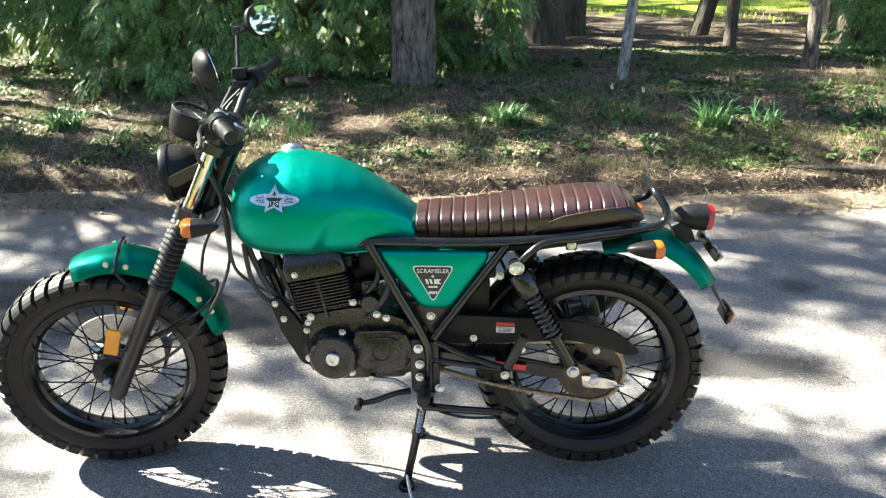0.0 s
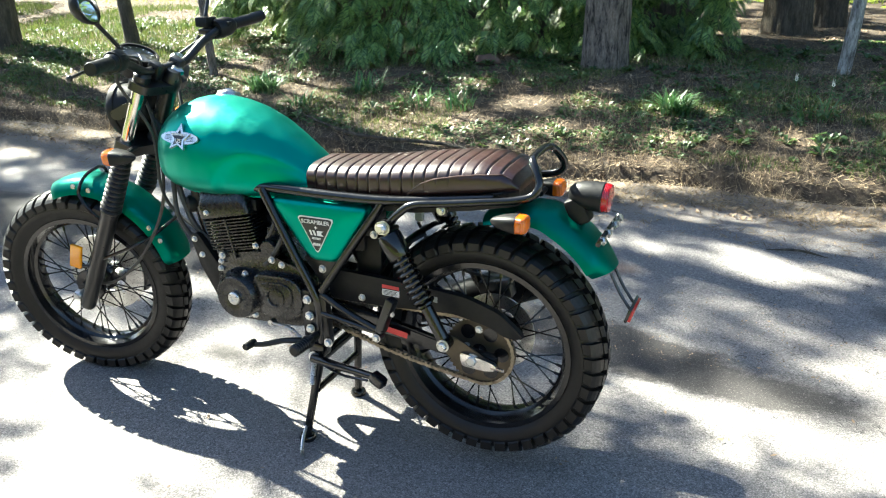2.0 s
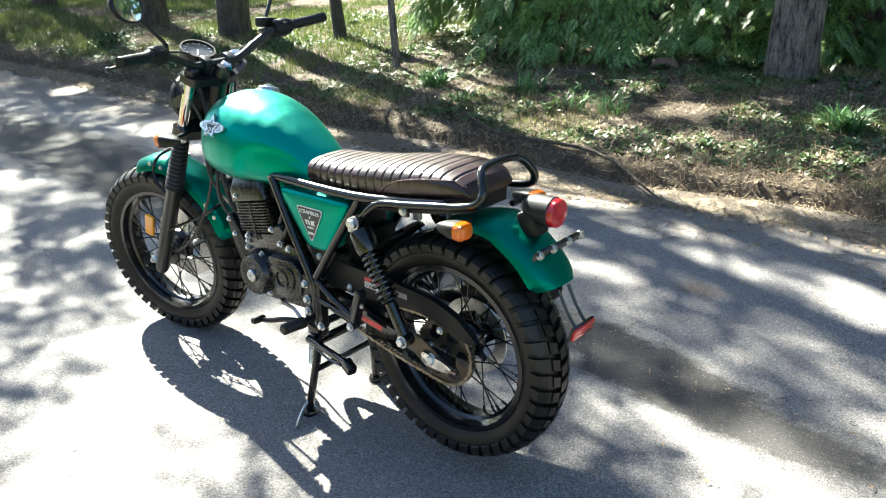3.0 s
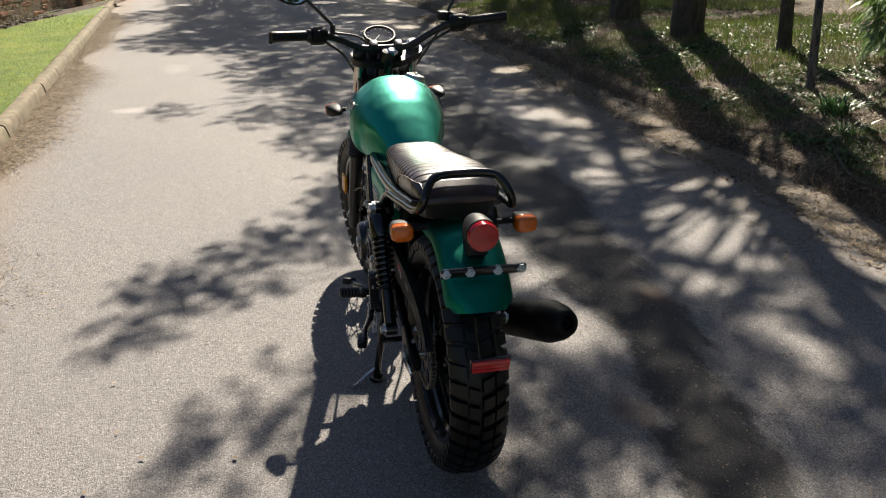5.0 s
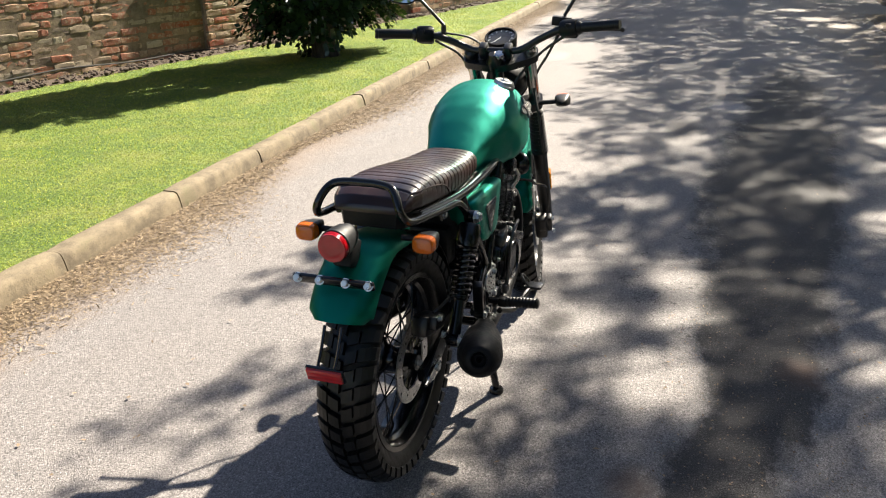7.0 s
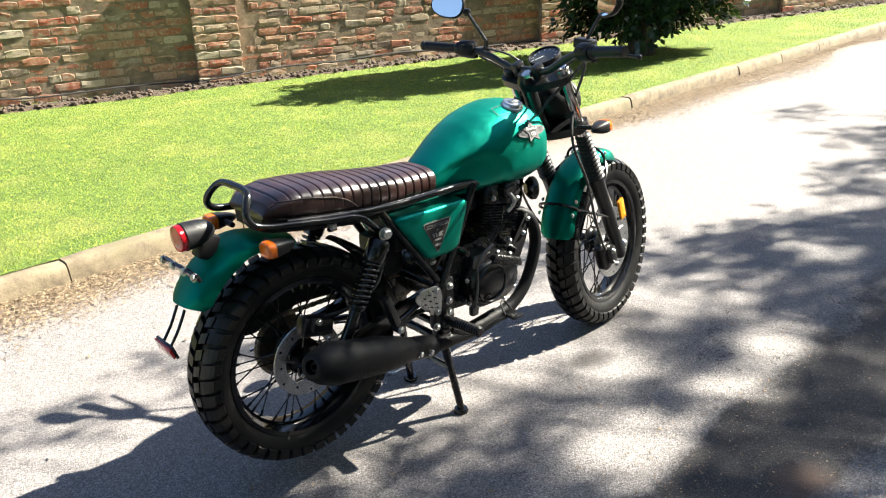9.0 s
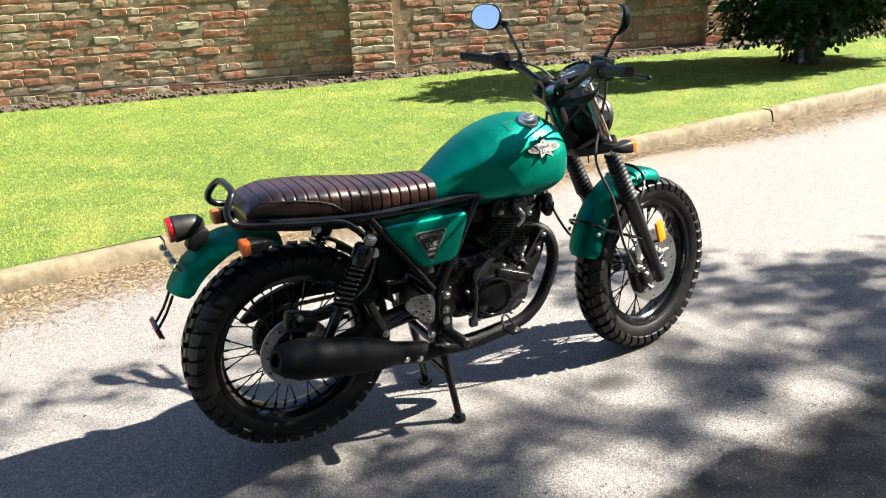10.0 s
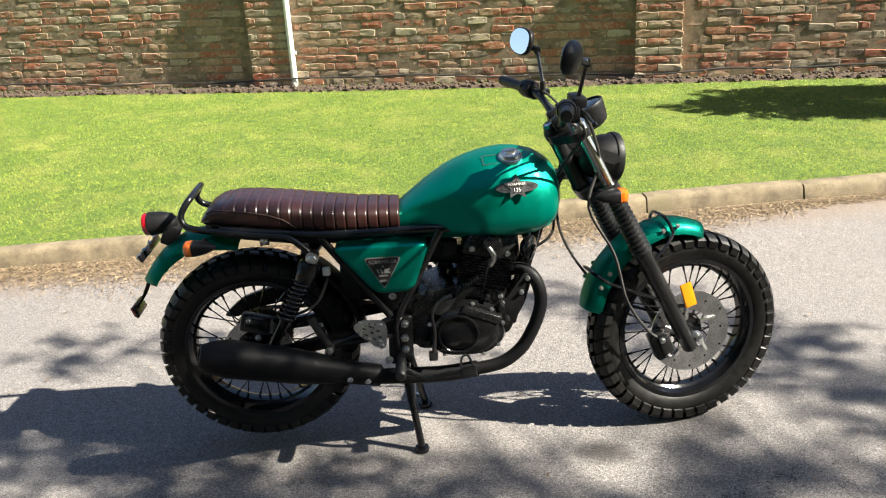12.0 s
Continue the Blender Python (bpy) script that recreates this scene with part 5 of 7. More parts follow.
for s in (-1, 1):
    bm = B()
    top, low = fork_at(1.085, s), fork_at(0.29, s)
    m = along(low, top)
    L = (top - low).length
    lathe(bm, [(0, 0), (0.021, 0), (0.025, 0.012), (0.025, 0.10), (0.027, 0.12), (0.027, 0.38), (0.030, 0.39), (0.030, 0.41), (0.02, 0.415), (0, 0.415)], m, 20)
    leg = bpart("fork_leg", bm, SATIN, None, "satin black lower fork leg", steer=True)
    bm = B()
    lathe(bm, [(0, 0.41), (0.0195, 0.41), (0.0195, L - 0.02), (0, L - 0.02)], m, 24)
    bpart("stanchion", bm, CHROME, leg, "polished steel fork tube", steer=True)
    bm = B()
    prof = []
    z0, z1, n = 0.395, 0.60, 12
    for i in range(n):
        a = z0 + (z1 - z0) * i / n
        w = (z1 - z0) / n
        r = 0.034 - 0.006 * i / n
        prof += [(r - 0.007, a), (r, a + 0.35 * w), (r, a + 0.62 * w), (r - 0.007, a + w)]
    lathe(bm, [(0.019, z0)] + prof + [(0.019, z1)], m, 22)
    bpart("gaiter", bm, GRIP, leg, "ribbed black rubber fork gaiter", steer=True)
    bm = B()
    lathe(bm, [(0, L - 0.03), (0.0245, L - 0.03), (0.0245, L - 0.004), (0.021, L), (0.017, L + 0.004), (0, L + 0.004)], m, 20)
    bpart("fork_cap", bm, CHROME if s > 0 else SATIN, leg, steer=True)

for z, w, h, name in ((1.052, 0.058, 0.026, "top_yoke"), (0.868, 0.062, 0.032, "bottom_yoke")):
    bm = B()
    out = rounded([(-0.032, -FY - 0.03), (0.032, -FY - 0.03), (0.075, -0.03), (0.075, 0.03), (0.032, FY + 0.03), (-0.032, FY + 0.03), (-0.012, 0.04), (-0.012, -0.04)], 0.024)
    ax = Matrix((Vector((0.9003, 0, -0.4353)), Vector((0, 1, 0)), RAKE)).transposed().to_4x4()
    m = Matrix.Translation((fork_x(z), 0, z)) @ ax
    a = [bm.verts.new(m @ Vector((x, y, -h / 2))) for x, y in out]
    b = [bm.verts.new(m @ Vector((x, y, h / 2))) for x, y in out]
    bm.faces.new(a[::-1]), bm.faces.new(b)
    for i in range(len(a)):
        j = (i + 1) % len(a)
        bm.faces.new((a[i], a[j], b[j], b[i]))
    bpart(name, bm, SATIN, None, steer=True)
bm = B()
lathe(bm, [(0, -0.22), (0.028, -0.22), (0.030, -0.2), (0.026, -0.19), (0.026, -0.03), (0.030, -0.02), (0.030, 0.0), (0.022, 0.02), (0.018, 0.03), (0, 0.032)], Matrix.Translation((-0.535, 0, 1.045)) @ ax, 20)
bpart("headstock", bm, SATIN, None)
bm = B()
lathe(bm, [(0, 0), (0.021, 0), (0.021, 0.012), (0.014, 0.016), (0, 0.016)], Matrix.Translation((-0.528, 0, 1.063)) @ ax, 6)
bpart("steering_nut", bm, CHROME, None, steer=True, smooth=False)

# handlebar, controls and levers
BAR = [(-0.428, -0.398, 1.142), (-0.468, -0.31, 1.138), (-0.505, -0.228, 1.132), (-0.532, -0.165, 1.112), (-0.548, -0.095, 1.082), (-0.55, -0.05, 1.078), (-0.55, 0.05, 1.080), (-0.55, 0.095, 1.088),
       (-0.545, 0.165, 1.128), (-0.535, 0.235, 1.158), (-0.522, 0.33, 1.172), (-0.505, 0.425, 1.183)]
bm = B()
tube(bm, BAR, 0.0125, 12, 5)
bar = bpart("handlebar", bm, SATIN, None, "wide black handlebar")
for s in (-1, 1):
    bm = B()
    box(bm, 0.042, 0.03, 0.05, Matrix.Translation((-0.55, s * 0.045, 1.078)) @ ax, 0.007)
    bpart("bar_clamp", bm, SATIN, bar)
    ends = BAR[0:2] if s < 0 else BAR[-1:-3:-1]
    a, b = Vector(ends[0]), Vector(ends[1])
    d = (b - a).normalized()
    bm = B()
    prof = [(0, -0.012), (0.016, -0.012), (0.018, -0.004), (0.018, 0.0), (0.0165, 0.001)]
    for i in range(14):
        prof += [(0.0178, 0.004 + i * 0.0085), (0.0166, 0.0085 + i * 0.0085)]
    prof += [(0.023, 0.128), (0.023, 0.134), (0.0125, 0.135)]
    lathe(bm, prof, along(a, b), 16)
    bpart("grip", bm, GRIP, bar, "ribbed rubber grip")
    c = a + d * 0.165
    bm = B()
    mm = along(c, c + d)
    lathe(bm, [(0.013, -0.03), (0.027, -0.028), (0.030, -0.016), (0.030, 0.022), (0.026, 0.03), (0.013, 0.032)], mm, 18)
    box(bm, 0.03, 0.05, 0.045, Matrix.Translation(c + Vector((-0.02, 0, -0.012))), 0.006)
    box(bm, 0.018, 0.02, 0.014, Matrix.Translation(c + Vector((0.022, 0.0, 0.012))), 0.003)
    bpart("switch_housing", bm, PLASTIC, bar, "black switch housing with buttons")
    # lever with pivot
    e = a + d * 0.21
    tip = a + Vector((-0.075, 0, -0.026)) + d * -0.01
    bm = B()
    tube(bm, [e + Vector((-0.035, 0, -0.005)), e.lerp(tip, 0.35) + Vector((-0.03, 0, -0.004)), e.lerp(tip, 0.7) + Vector((-0.012, 0, 0)), tip], [0.009, 0.0075, 0.0065, 0.006], 8, 5, flat=0.7)
    bmesh.ops.create_uvsphere(bm, u_segments=10, v_segments=8, radius=0.0085, matrix=Matrix.Translation(tip))
    box(bm, 0.05, 0.028, 0.018, Matrix.Translation(e + Vector((-0.02, 0, -0.003))), 0.004)
    bpart("lever", bm, SATIN, bar)
    if s > 0:
        bm = B()
        box(bm, 0.04, 0.07, 0.032, Matrix.Translation(e + Vector((-0.028, 0.01, 0.024))) @ pose(0, 0, 0, -6, 0, 8), 0.006)
        bpart("brake_reservoir", bm, PLASTIC, bar)

# mirrors
for s, base, knee, head, name in ((-1, (-0.535, -0.19, 1.13), (-0.532, -0.282, 1.257), (-0.482, -0.330, 1.285), "left"), (1, (-0.575, 0.235, 1.165), (-0.584, 0.290, 1.297), (-0.524, 0.352, 1.323), "right")):
    base, knee, head = Vector(base), Vector(knee), Vector(head)
    up = Vector((base.x, base.y, base.z + 0.035))
    bm = B()
    tube(bm, [base, up], [0.010, 0.009], 6, 1)
    tube(bm, [up, up.lerp(knee, 0.5), knee], 0.0062, 8, 2)
    box(bm, 0.022, 0.022, 0.026, Matrix.Translation(knee), 0.005)
    tube(bm, [knee, knee.lerp(head, 0.5), knee.lerp(head, 0.7)], [0.012, 0.011, 0.010], 8, 2)
    stem = bpart("mirror_stem", bm, SATIN, bar, "thin black mirror stem")
    face = Vector((0.88, -0.42 * s, 0.24 if s < 0 else 0.17)).normalized()
    side = Vector((0, 1, 0)) - face * face.y
    side.normalize()
    upv = face.cross(side)
    fm = Matrix.Translation(head) @ Matrix((side, upv, face)).transposed().to_4x4()
    def ring(k, z):
        out = []
        for j in range(32):
            t = 2 * math.pi * j / 32
            c, n = math.cos(t), math.sin(t)
            rx = 0.065 * (abs(c) ** 0.85) * (1 if c > 0 else -1)
            ry = 0.046 * (abs(n) ** 0.85) * (1 if n > 0 else -1) * (1 - 0.12 * c * s)
            out.append(fm @ Vector((rx * k, ry * k, z)))
        return out
    bm = B()
    loft(bm, [ring(0.96, 0.004), ring(1.0, 0.001), ring(1.0, -0.004), ring(0.9, -0.016), ring(0.62, -0.028), ring(0.25, -0.033)])
    bpart("mirror_shell", bm, PLASTIC, bar, "rounded black mirror shell")
    bm = B()
    loft(bm, [ring(0.90, 0.0035), ring(0.90, 0.0062)])
    bpart("mirror_glass", bm, MIRROR, bar, "mirror glass", smooth=False)

# headlamp and dial
hm = Matrix.Translation((-0.690, 0.004, 0.950)) @ Vector((-1, 0, -0.10)).to_track_quat("Z", "Y").to_matrix().to_4x4()
bm = B()
lathe(bm, [(0, -0.078), (0.018, -0.077), (0.040, -0.066), (0.061, -0.041), (0.072, -0.005), (0.076, 0.027), (0.080, 0.029), (0.082, 0.041), (0.079, 0.050), (0.074, 0.050), (0.072, 0.041)], hm, 40)
lamp = bpart("headlamp", bm, PLASTIC, None, "round matt black headlamp shell", steer=True)
bm = B()
lathe(bm, [(0.073, 0.043), (0.055, 0.052), (0.028, 0.058), (0, 0.060)], hm, 40)
bpart("headlamp_lens", bm, GLASS, lamp, steer=True)
bm = B()
lathe(bm, [(0.072, 0.040), (0.046, 0.01), (0.02, -0.02), (0, -0.022)], hm, 32)
bpart("reflector_bowl", bm, CHROME, lamp, steer=True)
for s in (-1, 1):
    bm = B()
    prism(bm, rounded([(-0.705, 0.972), (-0.60, 1.018), (-0.592, 0.992), (-0.70, 0.936), (-0.72, 0.945), (-0.72, 0.965)], 0.010), s * 0.081, s * 0.087)
    bpart("headlamp_bracket", bm, SATIN, lamp, steer=True)

dm = Matrix.Translation((-0.672, 0, 1.052)) @ Vector((0.42, 0, 0.9)).to_track_quat("Z", "Y").to_matrix().to_4x4()
bm = B()
lathe(bm, [(0, 0), (0.035, 0.0), (0.047, 0.008), (0.054, 0.03), (0.058, 0.062), (0.060, 0.07), (0.058, 0.076), (0.053, 0.076), (0.052, 0.064)], dm, 36)
dial = bpart("speedometer", bm, PLASTIC, None, "round black speedometer cup", steer=True)
bm = B()
lathe(bm, [(0.053, 0.062), (0.03, 0.062), (0, 0.062)], dm, 30)
bpart("dial_face", bm, BLACK_INK, dial, steer=True)
bm = B()
for i in range(11):
    a = radians(220 - i * 26)
    c = Vector((math.cos(a) * 0.043, math.sin(a) * 0.043, 0.0635))
    box(bm, 0.010, 0.0022, 0.001, dm @ Matrix.Translation(c) @ Matrix.Rotation(a, 4, "Z"))
box(bm, 0.034, 0.0025, 0.0012, dm @ Matrix.Translation((-0.012, -0.012, 0.0645)) @ Matrix.Rotation(radians(225), 4, "Z"))
bpart("dial_marks", bm, WHITE_INK, dial, steer=True, smooth=False)
bm = B()
lathe(bm, [(0.0535, 0.0715), (0.03, 0.0735), (0, 0.0742)], dm, 30)
gl = bpart("dial_glass", bm, GLASS, dial, steer=True)
gl.visible_shadow = False
bm = B()
tube(bm, [(-0.66, 0, 1.05), (-0.63, 0, 1.03), (-0.58, 0, 1.05)], 0.012, 8, 3)
bpart("dial_bracket", bm, SATIN, dial, steer=True)


def blinker(p, facing, label):
    """A bullet indicator: black body on a stalk, amber lens at its end facing +x or -x."""
    p = Vector(p)
    m = Matrix.Translation(p) @ Vector((facing, 0, 0)).to_track_quat("Z", "Y").to_matrix().to_4x4()
    def shell(k, z):
        out = []
        for j in range(28):
            t = 2 * math.pi * j / 28
            c, n = math.cos(t), math.sin(t)
            out.append(p + Vector((facing * z, 0.0290 * k * math.copysign(abs(c) ** 0.6, c), 0.0225 * k * math.copysign(abs(n) ** 0.6, n))))
        return out
    bm = B()
    loft(bm, [shell(k, z) for k, z in ((0.10, -0.064), (0.36, -0.058), (0.64, -0.042), (0.88, -0.018), (1.0, 0.002), (1.0, 0.006))])
    inner = 0.07 if facing > 0 else 0.085
    q = p + Vector((-0.015 * facing, -math.copysign(inner, p.y), 0.0))
    tube(bm, [p + Vector((-0.015 * facing, 0, 0)), q], 0.0085, 8, 1)
    ob = bpart("indicator", bm, PLASTIC, None, label, steer=facing < 0)
    bm = B()
    loft(bm, [shell(k, z) for k, z in ((0.97, 0.004), (0.99, 0.018), (0.93, 0.027), (0.75, 0.0315), (0.3, 0.033))])
    bpart("lens", bm, AMBER, ob, "amber indicator lens", steer=facing < 0)
    return ob


for s in (-1, 1):
    blinker((-0.650, s * 0.208, 0.868), -1, "black front indicator with amber lens")
    blinker((0.592, s * 0.158, 0.787), 1, "black rear indicator with amber lens")
    bm = B()
    box(bm, 0.040, 0.012, 0.082, Matrix.Translation((-0.934, s * 0.128, 0.490)) @ pose(0, 0, 0, 0, 16, 0), 0.004)
    bpart("side_reflector", bm, LIT_AMBER, None, "amber rectangular fork reflector", steer=True)
    bm = B()
    tube(bm, [(-0.885, s * 0.112, 0.45), (-0.922, s * 0.126, 0.455)], 0.006, 6, 1)
    bpart("reflector_tab", bm, SATIN, None, steer=True)


# -- mudguards --
def mudguard(cx, cz, a0, a1, radius, hw, drop, n=28):
    """A curved sheet guard round a wheel: angles from the rear, counter-clockwise; with thickness."""
    bm = B()
    cols = 12
    grid = []
    for i in range(n + 1):
        t = i / n
        a = radians(a0 + (a1 - a0) * t)
        end = min(1.0, (min(t, 1 - t) / 0.05)) ** 0.5
        R = radius(t)
        row = []
        for j in range(cols + 1):
            u = -1 + 2 * j / cols
            w = hw * (0.72 + 0.28 * end)
            y = w * math.sin(u * math.pi / 2) if abs(u) < 1 else w * u
            r = R - drop * (1 - math.cos(u * math.pi / 2)) ** 1.35
            row.append((cx + r * math.cos(a), y, cz + r * math.sin(a)))
        grid.append(row)
    V = [[bm.verts.new(p) for p in row] for row in grid]
    for i in range(n):
        for j in range(cols):
            bm.faces.new((V[i][j], V[i][j + 1], V[i + 1][j + 1], V[i + 1][j]))
    bmesh.ops.solidify(bm, geom=list(bm.faces), thickness=0.005)
    return bm


fg = bpart("front_mudguard", mudguard(*FW, 18, 99, lambda t: 0.383 + 0.022 * math.sin(math.pi * t) - 0.014 * max(0, (t - 0.8) / 0.2), 0.070, 0.046), PAINT, None, "short green front mudguard", steer=True)
for a, k in ((78, 0), (36, 1)):
    bm = B()
    c, n = math.cos(radians(a)), math.sin(radians(a))
    pts = []
    for j in range(-8, 9):
        u = j / 8
        y = 0.080 * math.sin(u * math.pi / 2)
        r = 0.417 - 0.055 * (1 - math.cos(u * math.pi / 2)) ** 1.3
        pts.append((FW[0] + r * c, y, FW[1] + r * n))
    for s, lst in ((-1, pts[0]), (1, pts[-1])):
        end = (fork_x(0.60) + 0.01, s * 0.118, 0.60) if k == 0 else (fork_x(0.47), s * 0.118, 0.47)
        if s < 0:
            pts = [end, (lst[0] * 0.6 + end[0] * 0.4, s * 0.108, lst[2] * 0.6 + end[2] * 0.4)] + pts
        else:
            pts = pts + [(lst[0] * 0.6 + end[0] * 0.4, s * 0.108, lst[2] * 0.6 + end[2] * 0.4), end]
    tube(bm, pts, 0.0055, 8, 2)
    bpart("mudguard_stay", bm, BLACK, fg, "bent black wire stay", steer=True)
    for s in (-1, 1):
        for d in (-4, 4):
            aa = radians(a + d)
            bolt((FW[0] + 0.380 * math.cos(aa), s * 0.070, FW[1] + 0.380 * math.sin(aa)), (0, s, 0.2), 0.006, 0.006, fg, True)


def rear_guard():
    """The rear mudguard from under the seat to its flared tip."""
    path = spline([(0.475, 0.768), (0.53, 0.780), (0.60, 0.793), (0.66, 0.785), (0.72, 0.750), (0.768, 0.706), (0.810, 0.648)], 5)
    path = [Vector((p[0], 0, p[1])) for p in [(q.x, q.y) for q in [Vector((a.x, a.y, 0)) for a in path]]]
    bm = B()
    V = []
    n = len(path)
    for i, p in enumerate(path):
        d = (path[min(i + 1, n - 1)] - path[max(0, i - 1)]).normalized()
        nrm = Vector((-d.z, 0, d.x))
        t = i / (n - 1)
        hw = 0.084 - 0.022 * max(0, (t - 0.9) / 0.1) ** 2.2
        row = []
        for j in range(13):
            u = -1 + j / 6
            drop = (0.024 + 0.026 * min(1, t * 1.8)) * (1 - math.cos(u * math.pi / 2)) ** 1.4
            back = 0.012 * u * u if t > 0.95 else 0
            row.append(bm.verts.new(p - nrm * drop - d * back + Vector((0, hw * math.sin(u * math.pi / 2), 0))))
        V.append(row)
    for a, b in zip(V, V[1:]):
        for j in range(12):
            bm.faces.new((a[j], a[j + 1], b[j + 1], b[j]))
    bmesh.ops.solidify(bm, geom=list(bm.faces), thickness=0.005)
    return bm


rg = bpart("rear_mudguard", rear_guard(), PAINT, None, "flared green rear mudguard")
bm = B()
box(bm, 0.012, 0.205, 0.024, Matrix.Translation((0.783, 0, 0.742)) @ pose(0, 0, 0, 0, 25, 0), 0.004)
pb = bpart("plate_bracket", bm, BLACK, rg, "black bar of the plate bracket with four bolts")
for y in (-0.09, -0.033, 0.033, 0.09):
    bolt((0.788, y, 0.744), (1, 0, 0.4), 0.009, 0.01, rg)
# tail lamp
tm = Matrix.Translation((0.70, 0, 0.828)) @ Vector((1, 0, -0.06)).to_track_quat("Z", "Y").to_matrix().to_4x4()
bm = B()
lathe(bm, [(0, -0.022), (0.014, -0.020), (0.026, -0.008), (0.033, 0.012), (0.037, 0.04), (0.039, 0.066), (0.036, 0.068)], tm, 30)
box(bm, 0.05, 0.05, 0.07, Matrix.Translation((0.705, 0, 0.785)) @ pose(0, 0, 0, 0, -25, 0), 0.008)
tl = bpart("tail_lamp", bm, PLASTIC, None, "black bullet tail lamp")
bm = B()
lathe(bm, [(0.0365, 0.062), (0.0365, 0.080), (0.034, 0.084), (0.018, 0.0855), (0, 0.086)], tm, 30)
bpart("lens", bm, RED, tl, "round red lens")
# reflector on two rods
bm = B()
for s in (-1, 1):
    tube(bm, [(0.80, s * 0.022, 0.635), (0.825, s * 0.022, 0.585), (0.853, s * 0.022, 0.545)], 0.0042, 6, 2)
box(bm, 0.008, 0.097, 0.040, Matrix.Translation((0.853, 0, 0.536)) @ pose(0, 0, 0, 0, 18, 0), 0.002)
rr = bpart("reflector_holder", bm, BLACK, None, "thin black rods holding a reflector")
bm = B()
box(bm, 0.008, 0.090, 0.034, Matrix.Translation((0.860, 0, 0.535)) @ pose(0, 0, 0, 0, 18, 0), 0.002)
bpart("reflector", bm, REFLECTOR, rr, "red rectangular reflector")
# inner splash guard
bm = mudguard(*RW, 118, 172, lambda t: 0.366, 0.062, 0.02, 14)
bpart("inner_guard", bm, SATIN, None, "black inner mudguard")


# -- fuel tank --
TANK_X = [-0.553, -0.547, -0.532, -0.51, -0.47, -0.42, -0.37, -0.31, -0.25, -0.19, -0.13, -0.08, -0.05, -0.030]
TANK_T = [0.868, 0.908, 0.940, 0.962, 0.988, 1.002, 1.006, 0.998, 0.982, 0.956, 0.918, 0.880, 0.856, 0.838]
TANK_B = [0.838, 0.798, 0.772, 0.753, 0.738, 0.730, 0.728, 0.728, 0.730, 0.733, 0.738, 0.744, 0.748, 0.752]
TANK_W = [0.030, 0.075, 0.104, 0.126, 0.146, 0.157, 0.162, 0.160, 0.151, 0.137, 0.119, 0.104, 0.096, 0.088]


def tank_ring(x, n=64):
    top, bot, w = (float(np.interp(x, TANK_X, a)) for a in (TANK_T, TANK_B, TANK_W))
    mid = bot + 0.40 * (top - bot)
    ring = []
    for j in range(n):
        t = 2 * math.pi * j / n
        c, s = math.cos(t), math.sin(t)
        ex = 2 / 2.25 if s > 0 else 2 / 3.2
        y = w * math.copysign(abs(c) ** (2 / 2.3), c)
        z = mid + (top - mid if s > 0 else mid - bot) * math.copysign(abs(s) ** ex, s)
        # knee hollows
        edge = float(np.interp(x, [-0.34, -0.305, -0.27, -0.22, -0.15, -0.08, -0.03], [0.72, 0.775, 0.845, 0.880, 0.878, 0.855, 0.83]))
        k = max(0.0, min(1.0, (edge - z) / 0.022)) * max(0.0, min(1.0, (x + 0.325) / 0.03))
        y *= 1 - 0.085 * k * k * (3 - 2 * k)
        ring.append(Vector((x, y, z)))
    return ring


xs = []
for a, b in zip(TANK_X, TANK_X[1:]):
    xs += list(np.linspace(a, b, 7, endpoint=False))
xs.append(TANK_X[-1])


def smooth_tank(x):
    r = [tank_ring(min(TANK_X[-1], max(TANK_X[0], x + d))) for d in (-0.010, -0.005, 0, 0.005, 0.010)]
    return [sum((q[j] for q in r), Vector()) / 5 for j in range(64)]


bm = B()
loft(bm, [smooth_tank(x) for x in xs])
tank = bpart("fuel_tank", bm, PAINT, None, "teardrop fuel tank in satin green paint", angle=70)
bm = B()
seam = [smooth_tank(x) for x in xs[14:-1]]
tube(bm, [r[42] for r in seam[::-1]] + [r[54] for r in seam], 0.0042, 6, 1)
bpart("tank_seam", bm, PAINT, tank, "rolled lower seam")
cm = Matrix.Translation((-0.392, 0.070, 0.978)) @ pose(0, 0, 0, -14, 0, 0) @ Matrix.Diagonal((0.80, 0.80, 0.9, 1))
bm = B()
lathe(bm, [(0, 0), (0.046, 0), (0.048, 0.004), (0.048, 0.016), (0.044, 0.018), (0.042, 0.026), (0.038, 0.030), (0.022, 0.031), (0.020, 0.034), (0, 0.034)], cm, 36)
cap = bpart("filler_cap", bm, STEEL, tank, "round brushed metal filler cap")
bm = B()
box(bm, 0.036, 0.014, 0.006, cm @ Matrix.Translation((0, 0, 0.036)), 0.002)
bpart("key_flap", bm, CHROME, cap)


def text_mesh(word, size, m):
    """A word in the built-in font as a thin raised mesh, in plan units."""
    cu = bpy.data.curves.new("text", "FONT")
    cu.body, cu.size, cu.align_x, cu.align_y, cu.extrude = word, size, "CENTER", "CENTER", 0.0006
    ob = bpy.data.objects.new("text", cu)
    scene.collection.objects.link(ob)
    me = bpy.data.meshes.new_from_object(ob.evaluated_get(bpy.context.evaluated_depsgraph_get()))
    bm = B()
    bm.from_mesh(me)
    bm.transform(m)
    bpy.data.objects.remove(ob)
    return bm


